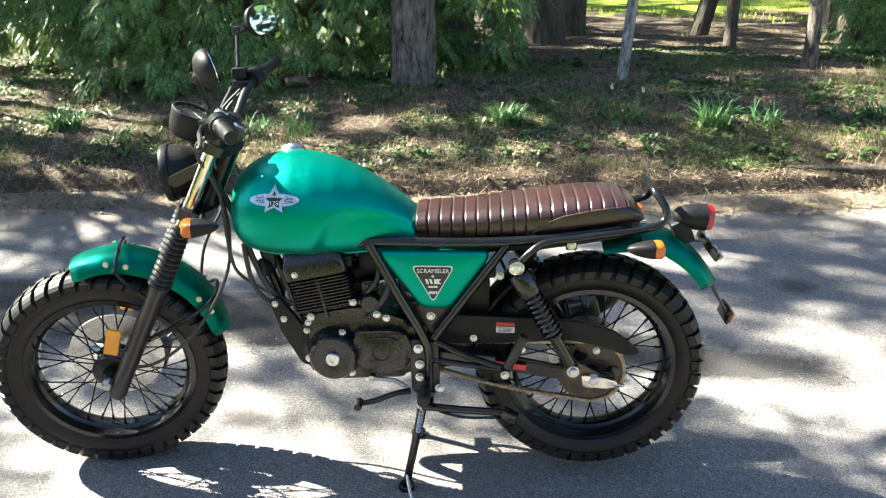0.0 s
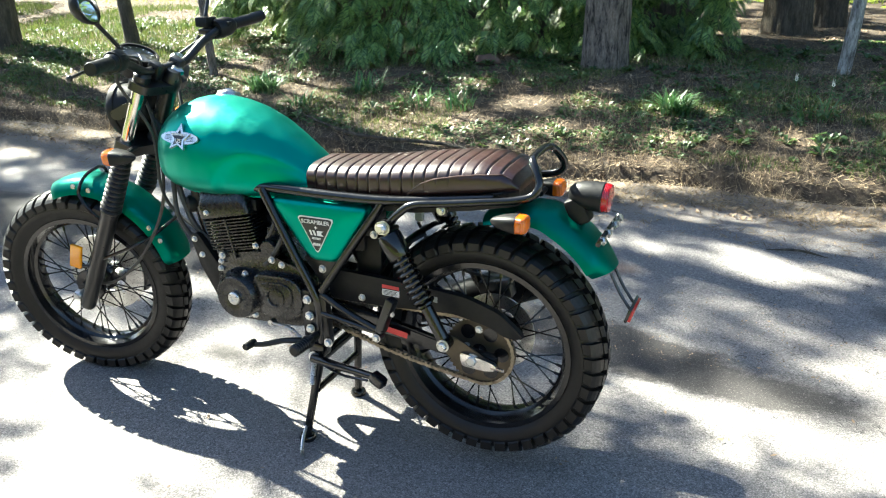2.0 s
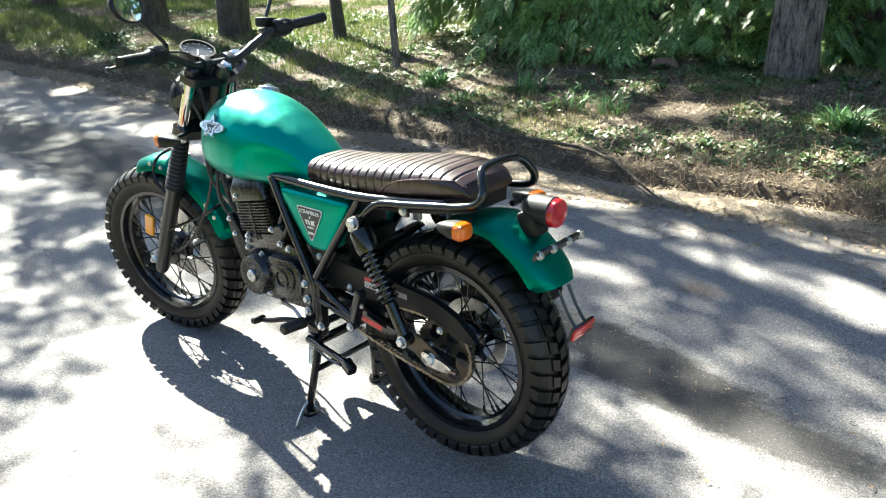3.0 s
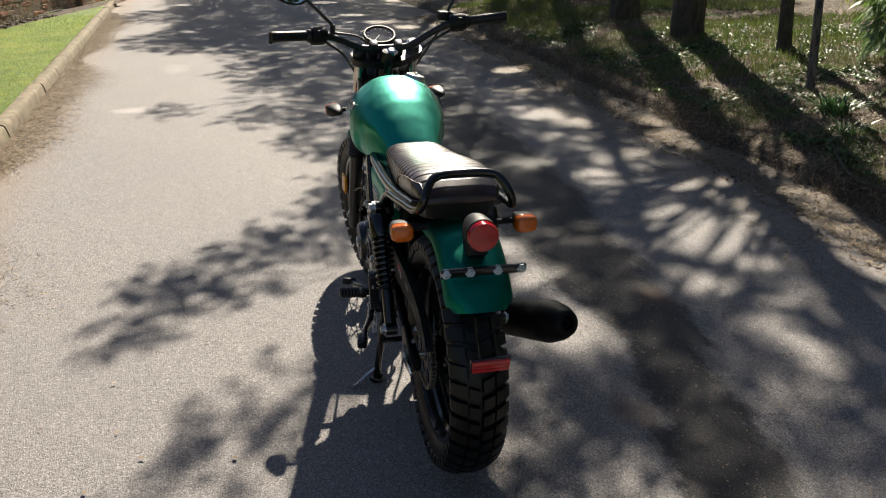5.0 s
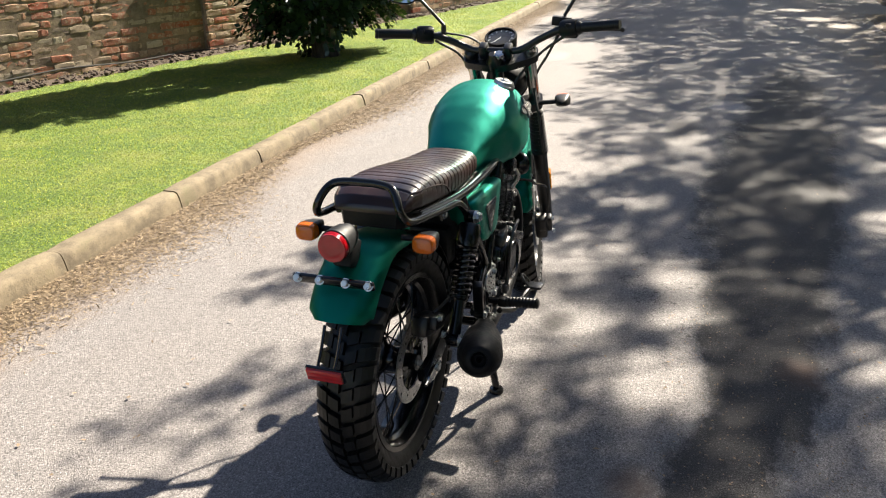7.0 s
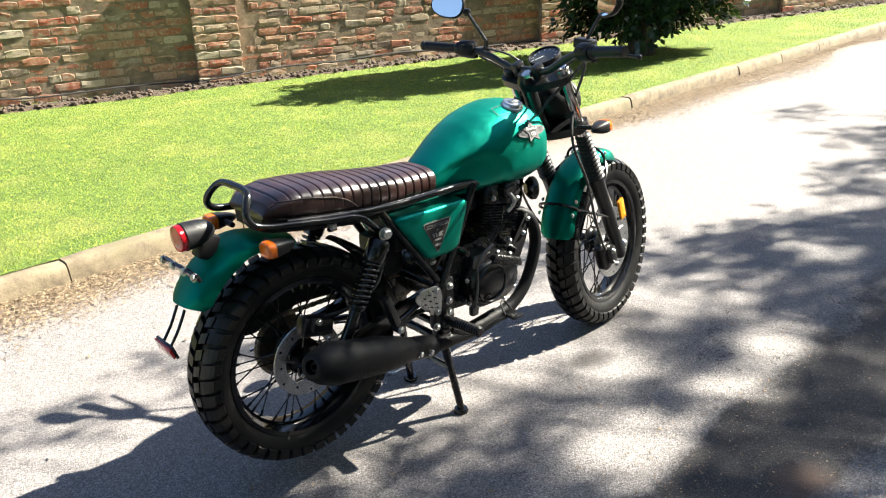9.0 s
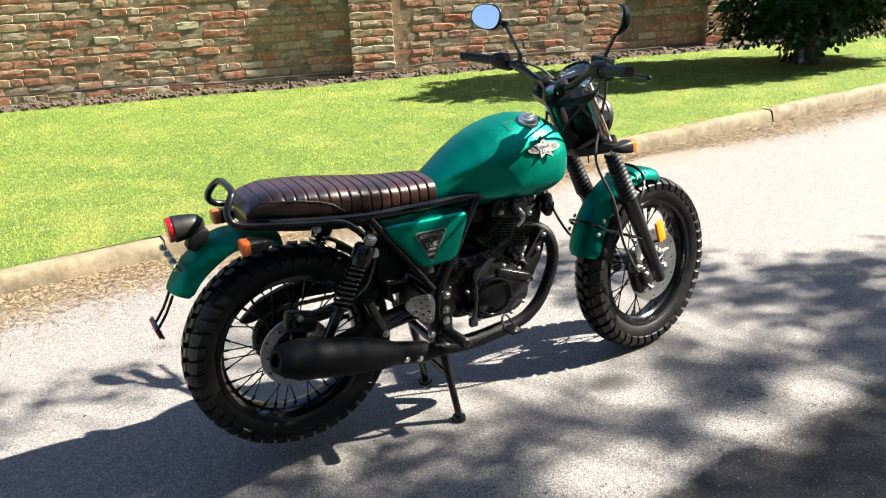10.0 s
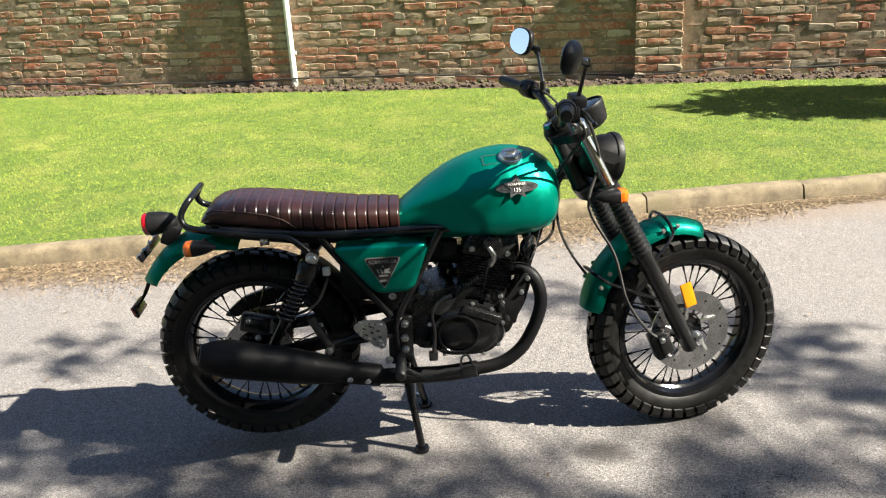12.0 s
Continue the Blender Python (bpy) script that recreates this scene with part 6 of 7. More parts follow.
def side_frame(s, x, y, z, yaw=0.0, tilt=0.0, roll=0.0):
    """A pose on the side s whose x reads left to right for somebody facing that side, z out of the surface."""
    right = Vector((1, 0, 0)) if s < 0 else Vector((-1, 0, 0))
    m = Matrix((right, Vector((0, 0, 1)), Vector((0, s, 0)))).transposed().to_4x4()
    return Matrix.Translation((x, s * y, z)) @ m @ pose(0, 0, 0, tilt, yaw, roll)


def flat_shape(bm, pts, m, depth=0.0015):
    a = [bm.verts.new(m @ Vector((x, y, 0))) for x, y in pts]
    b = [bm.verts.new(m @ Vector((x, y, depth))) for x, y in pts]
    bm.faces.new(b)
    for i in range(len(a)):
        j = (i + 1) % len(a)
        bm.faces.new((a[i], a[j], b[j], b[i]))
    return bm


for s in (-1, 1):
    # same badge both sides; the darker right-hand metal paints in its dimmer light
    m = side_frame(s, -0.401, 0.1475, 0.912, yaw=-3 * -s, tilt=-27)
    star = [((0.041 if k % 2 == 0 else 0.0205) * math.sin(k * math.pi / 5), (0.041 if k % 2 == 0 else 0.0205) * math.cos(k * math.pi / 5)) for k in range(10)]
    bm = B()
    for k in (-1, 1):
        flat_shape(bm, [(k * (0.008 + 0.058 * math.sin(a)), 0.0175 * math.cos(a)) for a in (math.pi * q / 12 for q in range(13))], m, 0.006)
    badge = bpart("tank_badge", bm, DISC if s < 0 else GUNMETAL, tank, "winged metal star badge", smooth=False)
    bm = B()
    flat_shape(bm, star, m @ Matrix.Translation((0, 0, 0.001)), 0.008)
    bpart("star", bm, DISC if s < 0 else GUNMETAL, badge, smooth=False)
    bm = B()
    flat_shape(bm, [(x * 0.62, y * 0.62 - 0.002) for x, y in star], m @ Matrix.Translation((0, 0, 0.0085)), 0.001)
    bpart("star_inlay", bm, BLACK_INK, badge, smooth=False)
    for k in (-1, 1):
        bm = B()
        for q in (-0.008, -0.003, 0.002, 0.007):
            flat_shape(bm, [(k * 0.026, q - 0.0008), (k * 0.050, q * 0.7 - 0.0008), (k * 0.050, q * 0.7 + 0.0008), (k * 0.026, q + 0.0008)][::k], m @ Matrix.Translation((0, 0, 0.0058)), 0.001)
        tagged(bpart("wing_lines", bm, BLACK_INK, badge, smooth=False), kind="stuff")
    bpart("badge_text", text_mesh("SCRAMBLER", 0.0100, m @ Matrix.Translation((0, 0.008, 0.0102))), WHITE_INK, badge, smooth=False)
    bpart("badge_text", text_mesh("125", 0.016, m @ Matrix.Translation((0, -0.010, 0.0102))), WHITE_INK, badge, smooth=False)
# printed notice on the tank top
bm = B()
nm = Matrix.Translation((-0.335, 0.080, 0.9855)) @ pose(0, 0, 0, -29, 5, 0)
for x0, y0, x1, y1 in ((-0.03, -0.02, 0.03, -0.0188), (-0.03, 0.0188, 0.03, 0.02), (-0.03, -0.02, -0.0288, 0.02), (0.0288, -0.02, 0.03, 0.02)):
    flat_shape(bm, [(x0, y0), (x1, y0), (x1, y1), (x0, y1)], nm, 0.0008)
bpart("tank_notice", bm, PIPING, tank, "thin outline of a printed notice", smooth=False)


# -- seat --
def seat_top(x):
    return float(np.interp(x, [-0.037, 0.02, 0.10, 0.20, 0.30, 0.40, 0.48, 0.53, 0.56, 0.578], [0.853, 0.858, 0.863, 0.876, 0.891, 0.903, 0.906, 0.898, 0.882, 0.860]))


def seat_bottom(x):
    return float(np.interp(x, [-0.037, 0.10, 0.27, 0.40, 0.50, 0.578], [0.778, 0.782, 0.792, 0.812, 0.830, 0.842]))


def seat_half(x):
    return float(np.interp(x, [-0.037, 0.05, 0.20, 0.35, 0.50, 0.55, 0.578], [0.090, 0.098, 0.108, 0.116, 0.115, 0.106, 0.092]))


def seam_z(x):
    """Height of the piping that parts the ribbed top from the smooth side."""
    return float(np.interp(x, [0.262, 0.29, 0.32, 0.36, 0.42, 0.48, 0.535, 0.56], [0.786, 0.820, 0.845, 0.862, 0.875, 0.884, 0.886, 0.874]))


PITCH = 0.0335
bm = B()
rings = []
for i in range(0, 277):
    x = -0.037 + 0.615 * i / 276
    top, bot, w = seat_top(x), seat_bottom(x), seat_half(x)
    ph = abs(math.sin(math.pi * (x + 0.037) / PITCH))
    ring = []
    for j in range(36):
        t = 2 * math.pi * j / 36
        c, s = math.cos(t), math.sin(t)
        mid = bot + 0.5 * (top - bot)
        y = w * math.copysign(abs(c) ** (2 / 3.6), c)
        z = mid + (top - mid) * math.copysign(abs(s) ** (2 / (2.6 if s > 0 else 5)), s)
        rib = 0.0 if (x > 0.262 and z < seam_z(x) - 0.002) or x > 0.545 or s < -0.85 else 1.0
        k = -0.0058 * rib * (1 - min(1, ph * 2.8) ** 0.6)
        nrm = Vector((0, c, max(s, 0) * 1.2)).normalized() if s > -0.7 else Vector((0, 0, 0))
        ring.append(Vector((x, y, z)) + nrm * k)
    rings.append(ring)
loft(bm, rings)
seat = bpart("seat", bm, LEATHER, None, "dual seat in ribbed brown leather", angle=60)
for s in (-1, 1):
    bm = B()
    pts = []
    for x in np.linspace(0.262, 0.56, 26):
        top, bot, w = seat_top(x), seat_bottom(x), seat_half(x)
        mid = bot + 0.5 * (top - bot)
        z = seam_z(x)
        f = (z - mid) / ((top - mid) if z > mid else (mid - bot))
        sn = math.copysign(min(1, abs(f)) ** ((2.6 if f > 0 else 5) / 2), f)
        cs = math.sqrt(max(0, 1 - sn * sn))
        pts.append((x, s * (w * cs ** (2 / 3.6) + 0.001), z))
    tube(bm, pts, 0.0020, 6, 1)
    bpart("piping", bm, PIPING, seat, "pale piping along the seat side")
    bm = B()
    tube(bm, [(-0.03, s * 0.088, 0.783), (0.10, s * 0.100, 0.786), (0.27, s * 0.109, 0.795), (0.40, s * 0.114, 0.815), (0.50, s * 0.112, 0.833), (0.57, s * 0.09, 0.845)], 0.004, 6, 4)
    bpart("seat_trim", bm, PLASTIC, seat)


bm = B()
loft(bm, [[(x, -w, seat_bottom(x) - 0.038), (x, w, seat_bottom(x) - 0.038), (x, w * 1.06, seat_bottom(x) + 0.012), (x, -w * 1.06, seat_bottom(x) + 0.012)] for x, w in ((-0.02, 0.075), (0.1, 0.085), (0.3, 0.095), (0.45, 0.098), (0.55, 0.085), (0.572, 0.07))])
bpart("seat_base", bm, PLASTIC, seat, "black seat pan", smooth=False)


# -- side panels with triangular plates --
PANEL = [(-0.130, 0.764), (0.160, 0.766), (0.168, 0.745), (0.075, 0.603), (0.055, 0.590), (-0.012, 0.590), (-0.030, 0.603), (-0.135, 0.745)]
PANEL_RIGHT = [(-0.112, 0.752), (0.166, 0.756), (0.174, 0.737), (0.066, 0.600), (0.042, 0.586), (-0.050, 0.588), (-0.076, 0.604), (-0.120, 0.733)]
for s in (-1, 1):
    bm = B()
    o = rounded(PANEL if s < 0 else PANEL_RIGHT, 0.022)
    cx, cz = 0.015, 0.69
    rings = []
    proud = 0.020 if s > 0 else 0.0
    for k, y in ((1.0, 0.06), (1.0, 0.112), (0.975, 0.121), (0.93, 0.1265), (0.80, 0.130), (0.5, 0.1325), (0.05, 0.133)):
        rings.append([(cx + (x - cx) * k, s * (y + proud if y > 0.1 else y), cz + (z - cz) * k) for x, z in o])
    loft(bm, rings)
    pn = bpart("side_panel", bm, PAINT, None, "green triangular side panel", angle=50)
    m = side_frame(s, 0.013 if s < 0 else 0.024, 0.1335 + proud, 0.684 if s < 0 else 0.675)
    m = m @ Matrix.Diagonal((1.1, 1.1, 1, 1))
    tri = rounded([(-0.054, 0.037), (0.054, 0.037), (0.0, -0.062)], 0.014, 5)
    bm = B()
    flat_shape(bm, tri, m, 0.002)
    # the right plate prints grey, not white: its shaded side put into the colour
    plate = bpart("name_plate", bm, WHITE_INK if s < 0 else PLATE_GREY, pn, "black triangular name plate with pale rim", smooth=False)
    bm = B()
    flat_shape(bm, [(x * 0.93, (y + 0.002) * 0.93 - 0.002) for x, y in tri], m @ Matrix.Translation((0, 0, 0.0012)), 0.0014)
    bpart("plate_field", bm, BLACK_INK, plate, smooth=False)
    bpart("plate_text", text_mesh("SCRAMBLER", 0.0150, m @ Matrix.Translation((0, 0.0235, 0.0032))), WHITE_INK if s < 0 else PLATE_GREY, plate, smooth=False)
    bm = B()
    for x0, y0, x1, y1 in ((-0.004, 0.0085, 0.004, 0.0105), (-0.001, 0.0055, 0.001, 0.0135), (-0.012, -0.0165, 0.012, -0.0185), (-0.012, -0.0195, 0.012, -0.021), (-0.0105, -0.031, -0.006, -0.038), (-0.0045, -0.031, -0.0005, -0.038), (0.001, -0.031, 0.005, -0.038), (0.0065, -0.031, 0.0105, -0.038)):
        flat_shape(bm, [(x0, min(y0, y1)), (x1, min(y0, y1)), (x1, max(y0, y1)), (x0, max(y0, y1))], m @ Matrix.Translation((0, 0, 0.0026)), 0.0006)
    for q in (((-0.020, 0.002), (-0.015, -0.011), (-0.010, -0.011), (-0.014, 0.002)), ((-0.010, 0.002), (-0.005, -0.011), (0.0, -0.011), (-0.004, 0.002)), ((0.003, 0.002), (0.003, -0.011), (0.021, -0.011), (0.014, -0.0045), (0.021, 0.002))):
        flat_shape(bm, list(q), m @ Matrix.Translation((0, 0, 0.0026)), 0.0006)
    bpart("plate_marks", bm, WHITE_INK if s < 0 else PLATE_GREY, plate, smooth=False)


# -- frame --
for s in (-1, 1):
    y = s * 0.122
    for name, pts, r in (("upper_rail", [(-0.50, s * 0.03, 0.80), (-0.36, s * 0.06, 0.745), (-0.16, s * 0.112, 0.785), (0.05, y, 0.788), (0.215, y, 0.792), (0.36, s * 0.118, 0.806), (0.52, s * 0.11, 0.826)], 0.0135),
                         ("front_strut", [(-0.162, y, 0.785), (-0.08, s * 0.13, 0.63), (-0.012, s * 0.132, 0.50), (0.0, s * 0.13, 0.44), (0.0, s * 0.125, 0.31)], 0.0135),
                         ("rear_strut", [(0.215, y, 0.785), (0.11, s * 0.128, 0.64), (0.015, s * 0.132, 0.505)], 0.0125),
                         ("lower_strut", [(0.015, s * 0.132, 0.495), (0.11, s * 0.145, 0.455), (0.213, s * 0.155, 0.424)], 0.010),
                         ("lower_brace", [(0.005, s * 0.13, 0.435), (0.11, s * 0.145, 0.428), (0.213, s * 0.155, 0.420)], 0.009),
                         ("down_tube", [(-0.50, s * 0.02, 0.86), (-0.47, s * 0.035, 0.72), (-0.42, s * 0.055, 0.55), (-0.385, s * 0.06, 0.42)], 0.014)):
        bm = B()
        tube(bm, pts, r, 12, 5)
        bpart(name, bm, BLACK, None)
bm = B()
tube(bm, [(-0.50, 0, 0.93), (-0.30, 0, 0.80), (-0.05, 0, 0.765), (0.1, 0, 0.77)], 0.022, 12, 5)
bpart("backbone", bm, BLACK, None)
for x, z in ((0.0, 0.34), (0.0, 0.47), (0.215, 0.785), (0.40, 0.80)):
    bm = B()
    tube(bm, [(x, -0.12, z), (x, 0.12, z)], 0.012, 10, 1)
    bpart("cross_tube", bm, BLACK, None)
# gussets under the panels, with ribbed plates
for s in (-1, 1):
    bm = B()
    prism(bm, rounded([(-0.055, 0.592), (0.085, 0.592), (0.008, 0.50)], 0.012), s * 0.098, s * 0.104)
    bpart("gusset", bm, SATIN, None)
    bolt((0.005, s * 0.104, 0.56), (0, s, 0), 0.009, 0.009)
    for x, z in ((0.0, 0.475), (0.004, 0.425), (0.004, 0.385), (0.03, 0.35)):
        bolt((x - 0.03 if x < 0.01 else x, s * 0.14, z), (0, s, 0), 0.010, 0.012)
    bm = B()
    prism(bm, rounded([(-0.055, 0.50), (0.025, 0.49), (0.03, 0.33), (-0.05, 0.33)], 0.012), s * 0.108, s * 0.135, 0.004)
    bpart("engine_plate", bm, SATIN, None)
# dark boxes between the panels: air box and battery tray
bm = B()
box(bm, 0.22, 0.15, 0.16, Matrix.Translation((0.02, 0, 0.69)), 0.02)
bpart("air_box", bm, PLASTIC, None)
bm = B()
box(bm, 0.10, 0.11, 0.07, Matrix.Translation((-0.155, 0.0, 0.70)), 0.02)
tube(bm, [(-0.10, 0, 0.665), (-0.17, 0, 0.655), (-0.235, 0, 0.65)], 0.032, 14, 4)
bpart("intake", bm, PLASTIC, None)
bm = B()
box(bm, 0.05, 0.09, 0.05, Matrix.Translation((-0.17, -0.035, 0.63)), 0.01)
lathe(bm, [(0, 0), (0.028, 0), (0.03, 0.01), (0.03, 0.035), (0.024, 0.045), (0, 0.046)], along((-0.165, -0.075, 0.60), (-0.165, -0.18, 0.60)), 18)
bpart("throttle_body", bm, CASTING, None)


# -- swing arm, shocks, chain --
for s in (-1, 1):
    bm = B()
    loft(bm, [[(x, s * y + dy * w, z + dz * h) for dy, dz in ((-1, -1), (1, -1), (1, 1), (-1, 1))] for x, y, z, w, h in ((0.02, 0.085, 0.445, 0.014, 0.02), (0.15, 0.095, 0.425, 0.014, 0.024), (0.36, 0.108, 0.392, 0.012, 0.020), (0.53, 0.108, 0.372, 0.010, 0.018))])
    bmesh.ops.bevel(bm, geom=list(bm.edges), offset=0.004, segments=2, affect="EDGES")
    sw = bpart("swing_arm", bm, BLACK, None, "black box-section swing arm")
    bm = B()
    prism(bm, rounded([(0.385, 0.425), (0.41, 0.435), (0.50, 0.385), (0.535, 0.372), (0.535, 0.352), (0.43, 0.352), (0.38, 0.385)], 0.01), s * 0.119, s * 0.124)
    bpart("axle_plate", bm, SPROCKET if s < 0 else SATIN, sw)
    bm = B()
    prism(bm, rounded([(0.432, 0.394), (0.502, 0.384), (0.535, 0.373), (0.535, 0.357), (0.50, 0.352), (0.437, 0.356)], 0.008), s * 0.125, s * 0.134, 0.002)
    tube(bm, [(0.52, s * 0.13, 0.364), (0.555, s * 0.13, 0.361)], 0.005, 8, 1)
    bpart("chain_adjuster", bm, CHROME, sw, "bright chain adjuster")
    bolt((0.466, s * 0.124, 0.375), (0, s, 0), 0.014, 0.016, sw)
    # shock absorber
    top, low = Vector((0.235, s * 0.158, 0.735)), Vector((0.402, s * 0.158, 0.428))
    m = along(low, top)
    L = (top - low).length
    bm = B()
    lathe(bm, [(0, 0.015), (0.017, 0.015), (0.017, 0.11), (0.024, 0.115), (0.024, 0.122), (0.012, 0.124), (0.012, L - 0.09), (0.030, L - 0.088), (0.033, L - 0.075), (0.033, L - 0.03), (0.028, L - 0.022), (0, L - 0.02)], m, 22)
    for p in (top, low):
        lathe(bm, [(0.0, -0.016), (0.018, -0.016), (0.018, 0.016), (0, 0.016)], along(p, p + Vector((0, s, 0))), 18)
    sh = bpart("shock_absorber", bm, BLACK, None, "black rear shock absorber")
    bm = B()
    turns, n = 9, 9 * 12
    tube(bm, [m @ Vector((0.0255 * math.cos(2 * math.pi * i / 12), 0.0255 * math.sin(2 * math.pi * i / 12), 0.118 + (L - 0.205) * i / n)) for i in range(n + 1)], 0.0048, 7, 1)
    bpart("spring", bm, BLACK, sh, "coil spring")
    for p in (top, low):
        bolt(p + Vector((0, s * 0.016, 0)), (0, s, 0), 0.013, 0.014, sh)

bm = B()
axis = Matrix(((1, 0, 0, 0), (0, 0, 1, 0), (0, 1, 0, 0), (0, 0, 0, 1)))
SPR = 0.0972
pts = []
for i in range(44 * 2):
    a = math.pi * i / 44
    r = SPR + (0.004 if i % 2 else -0.004)
    pts.append((RW[0] + r * math.cos(a), RW[1] + r * math.sin(a)))
prism(bm, pts, -0.074, -0.069)
spk = bpart("rear_sprocket", bm, SPROCKET, None, "toothed rear sprocket")
for i in range(6):
    a = i * math.pi / 3
    bm = B()
    lathe(bm, [(0, -0.0765), (0.021, -0.0765), (0.021, -0.073)], Matrix.Translation((RW[0] + 0.064 * math.cos(a), 0, RW[1] + 0.064 * math.sin(a))) @ axis, 12)
    bpart("sprocket_window", bm, BLACK, spk)


def chain_path():
    """Loop of the chain round both sprockets."""
    out = []
    c0, r0, c1, r1 = Vector((-0.045, 0.43)), 0.034, Vector(RW), SPR
    for i in range(13):
        a = radians(98 - i * 15.5)
        out.append((c1.x + r1 * math.cos(a), c1.y + r1 * math.sin(a)))
    a = radians(-88)
    p, q = Vector(out[-1]), Vector((c0.x + r0 * math.cos(a), c0.y + r0 * math.sin(a)))
    for i in range(1, 24):
        t = i / 24
        v = p.lerp(q, t)
        out.append((v.x, v.y - 0.016 * math.sin(math.pi * t)))
    for i in range(9):
        a = radians(-88 - i * 21)
        out.append((c0.x + r0 * math.cos(a), c0.y + r0 * math.sin(a)))
    p, q = Vector(out[-1]), Vector(out[0])
    for i in range(1, 24):
        v = p.lerp(q, i / 24)
        out.append((v.x, v.y))
    return out


bm = B()
P = [Vector((x, 0, z)) for x, z in chain_path()]
P.append(P[0])
d = [0]
for a, b in zip(P, P[1:]):
    d.append(d[-1] + (b - a).length)
n = int(d[-1] / 0.0132)
at = [Vector((np.interp(k * d[-1] / n, d, [p.x for p in P]), 0, np.interp(k * d[-1] / n, d, [p.z for p in P]))) for k in range(n + 1)]
for k in range(n):
    a, b = at[k], at[k + 1]
    mid, dr = (a + b) / 2, (b - a).normalized()
    w = 0.0075 if k % 2 else 0.0055
    for s in (-1, 1):
        m = Matrix.Translation((mid.x, -0.0715 + s * w, mid.z)) @ Matrix((dr, Vector((0, 1, 0)), dr.cross(Vector((0, 1, 0))))).transposed().to_4x4()
        o = [(-0.009, -0.003), (-0.006, -0.0055), (0, -0.0036), (0.006, -0.0055), (0.009, -0.003), (0.009, 0.003), (0.006, 0.0055), (0, 0.0036), (-0.006, 0.0055), (-0.009, 0.003)]
        prism(bm, o, -0.0009, 0.0009, 0, m)
    lathe(bm, [(0.0035, -0.0715 - 0.0055), (0.0035, -0.0715 + 0.0055)], Matrix.Translation((a.x, 0, a.z)) @ axis, 6)
tagged(bpart("chain", bm, CHAIN, None, "roller chain", smooth=False), kind="stuff")

bm = B()
prism(bm, rounded([(0.02, 0.562), (0.30, 0.552), (0.44, 0.538), (0.53, 0.508), (0.585, 0.462), (0.60, 0.444), (0.550, 0.440), (0.50, 0.466), (0.40, 0.486), (0.20, 0.474), (0.02, 0.470)], 0.02), -0.098, -0.078, 0.003)
cg = bpart("chain_guard", bm, PLASTIC, None, "long black chain guard")
for (x, z, w, h, mat) in ((0.215, 0.534, 0.052, 0.010, RED_INK), (0.215, 0.517, 0.052, 0.018, WHITE_INK), (0.335, 0.520, 0.04, 0.016, PLATE_GREY)):
    bm = B()
    m = side_frame(-1, x, 0.0985, z, roll=-1.5)
    flat_shape(bm, [(-w / 2, -h / 2), (w / 2, -h / 2), (w / 2, h / 2), (-w / 2, h / 2)], m, 0.0008)
    st = bpart("warning_label", bm, mat, cg, smooth=False)
bm = B()
for k in range(4):
    m = side_frame(-1, 0.215, 0.0995, 0.523 - k * 0.0038, roll=-1.5)
    flat_shape(bm, [(-0.022, -0.0008), (0.020 - 0.004 * (k % 2), -0.0008), (0.020 - 0.004 * (k % 2), 0.0008), (-0.022, 0.0008)], m, 0.0005)
bpart("label_lines", bm, BLACK_INK, cg, smooth=False)
bm = B()
m = side_frame(-1, 0.235, 0.1245, 0.415, roll=-9)
flat_shape(bm, [(-0.05, -0.008), (0.04, -0.008), (0.04, 0.009), (-0.05, 0.009)], m, 0.001)
bpart("warning_label", bm, RED_INK, sw, smooth=False)
for x, z in ((0.125, 0.490), (0.475, 0.455), (0.44, 0.40)):
    bolt((x, -0.10, z), (0, -1, 0), 0.008, 0.008, cg)


# -- engine --
bm = B()
prism(bm, rounded([(-0.36, 0.555), (-0.20, 0.585), (-0.06, 0.545), (-0.03, 0.50), (-0.03, 0.40), (-0.07, 0.365), (-0.30, 0.355), (-0.365, 0.40)], 0.03), -0.105, 0.105, 0.012)
engine = bpart("crankcase", bm, CASTING, None, "black engine casing")
bm = B()
m = along((-0.270, -0.10, 0.447), (-0.270, -0.20, 0.447))
lathe(bm, [(0, 0.0), (0.078, 0.0), (0.078, 0.02), (0.072, 0.03), (0.068, 0.05), (0.062, 0.058), (0.034, 0.060), (0.030, 0.058), (0.0, 0.058)], m, 44)
sc = bpart("stator_cover", bm, CASTING, engine, "round black engine cover")
bm = B()
lathe(bm, [(0, 0.056), (0.020, 0.056), (0.020, 0.063), (0.017, 0.066), (0.008, 0.066), (0.006, 0.063), (0, 0.063)], m, 26)
bpart("cover_plug", bm, STEEL, engine, "bright round plug")
for i in range(3):
    a = radians(70 + i * 120)
    bolt((-0.270 + 0.074 * math.cos(a), -0.128, 0.447 + 0.074 * math.sin(a)), (0, -1, 0), 0.008, 0.012, engine)
bm = B()
prism(bm, rounded([(-0.215, 0.525), (-0.08, 0.53), (-0.05, 0.50), (-0.05, 0.425), (-0.10, 0.395), (-0.20, 0.40)], 0.025), -0.104, -0.140, 0.007)
bpart("sprocket_cover", bm, CASTING, engine, "black sprocket cover")
bm = B()
prism(bm, rounded([(-0.185, 0.505), (-0.10, 0.512), (-0.075, 0.49), (-0.085, 0.435), (-0.175, 0.43), (-0.195, 0.465)], 0.022), -0.139, -0.146, 0.003)
bpart("cover_relief", bm, CASTING, engine)
bm = B()
lathe(bm, [(0.030, 0.0), (0.030, 0.004), (0.026, 0.005), (0.024, 0.002)], along((-0.135, -0.1455, 0.465), (-0.135, -0.2, 0.465)), 26)
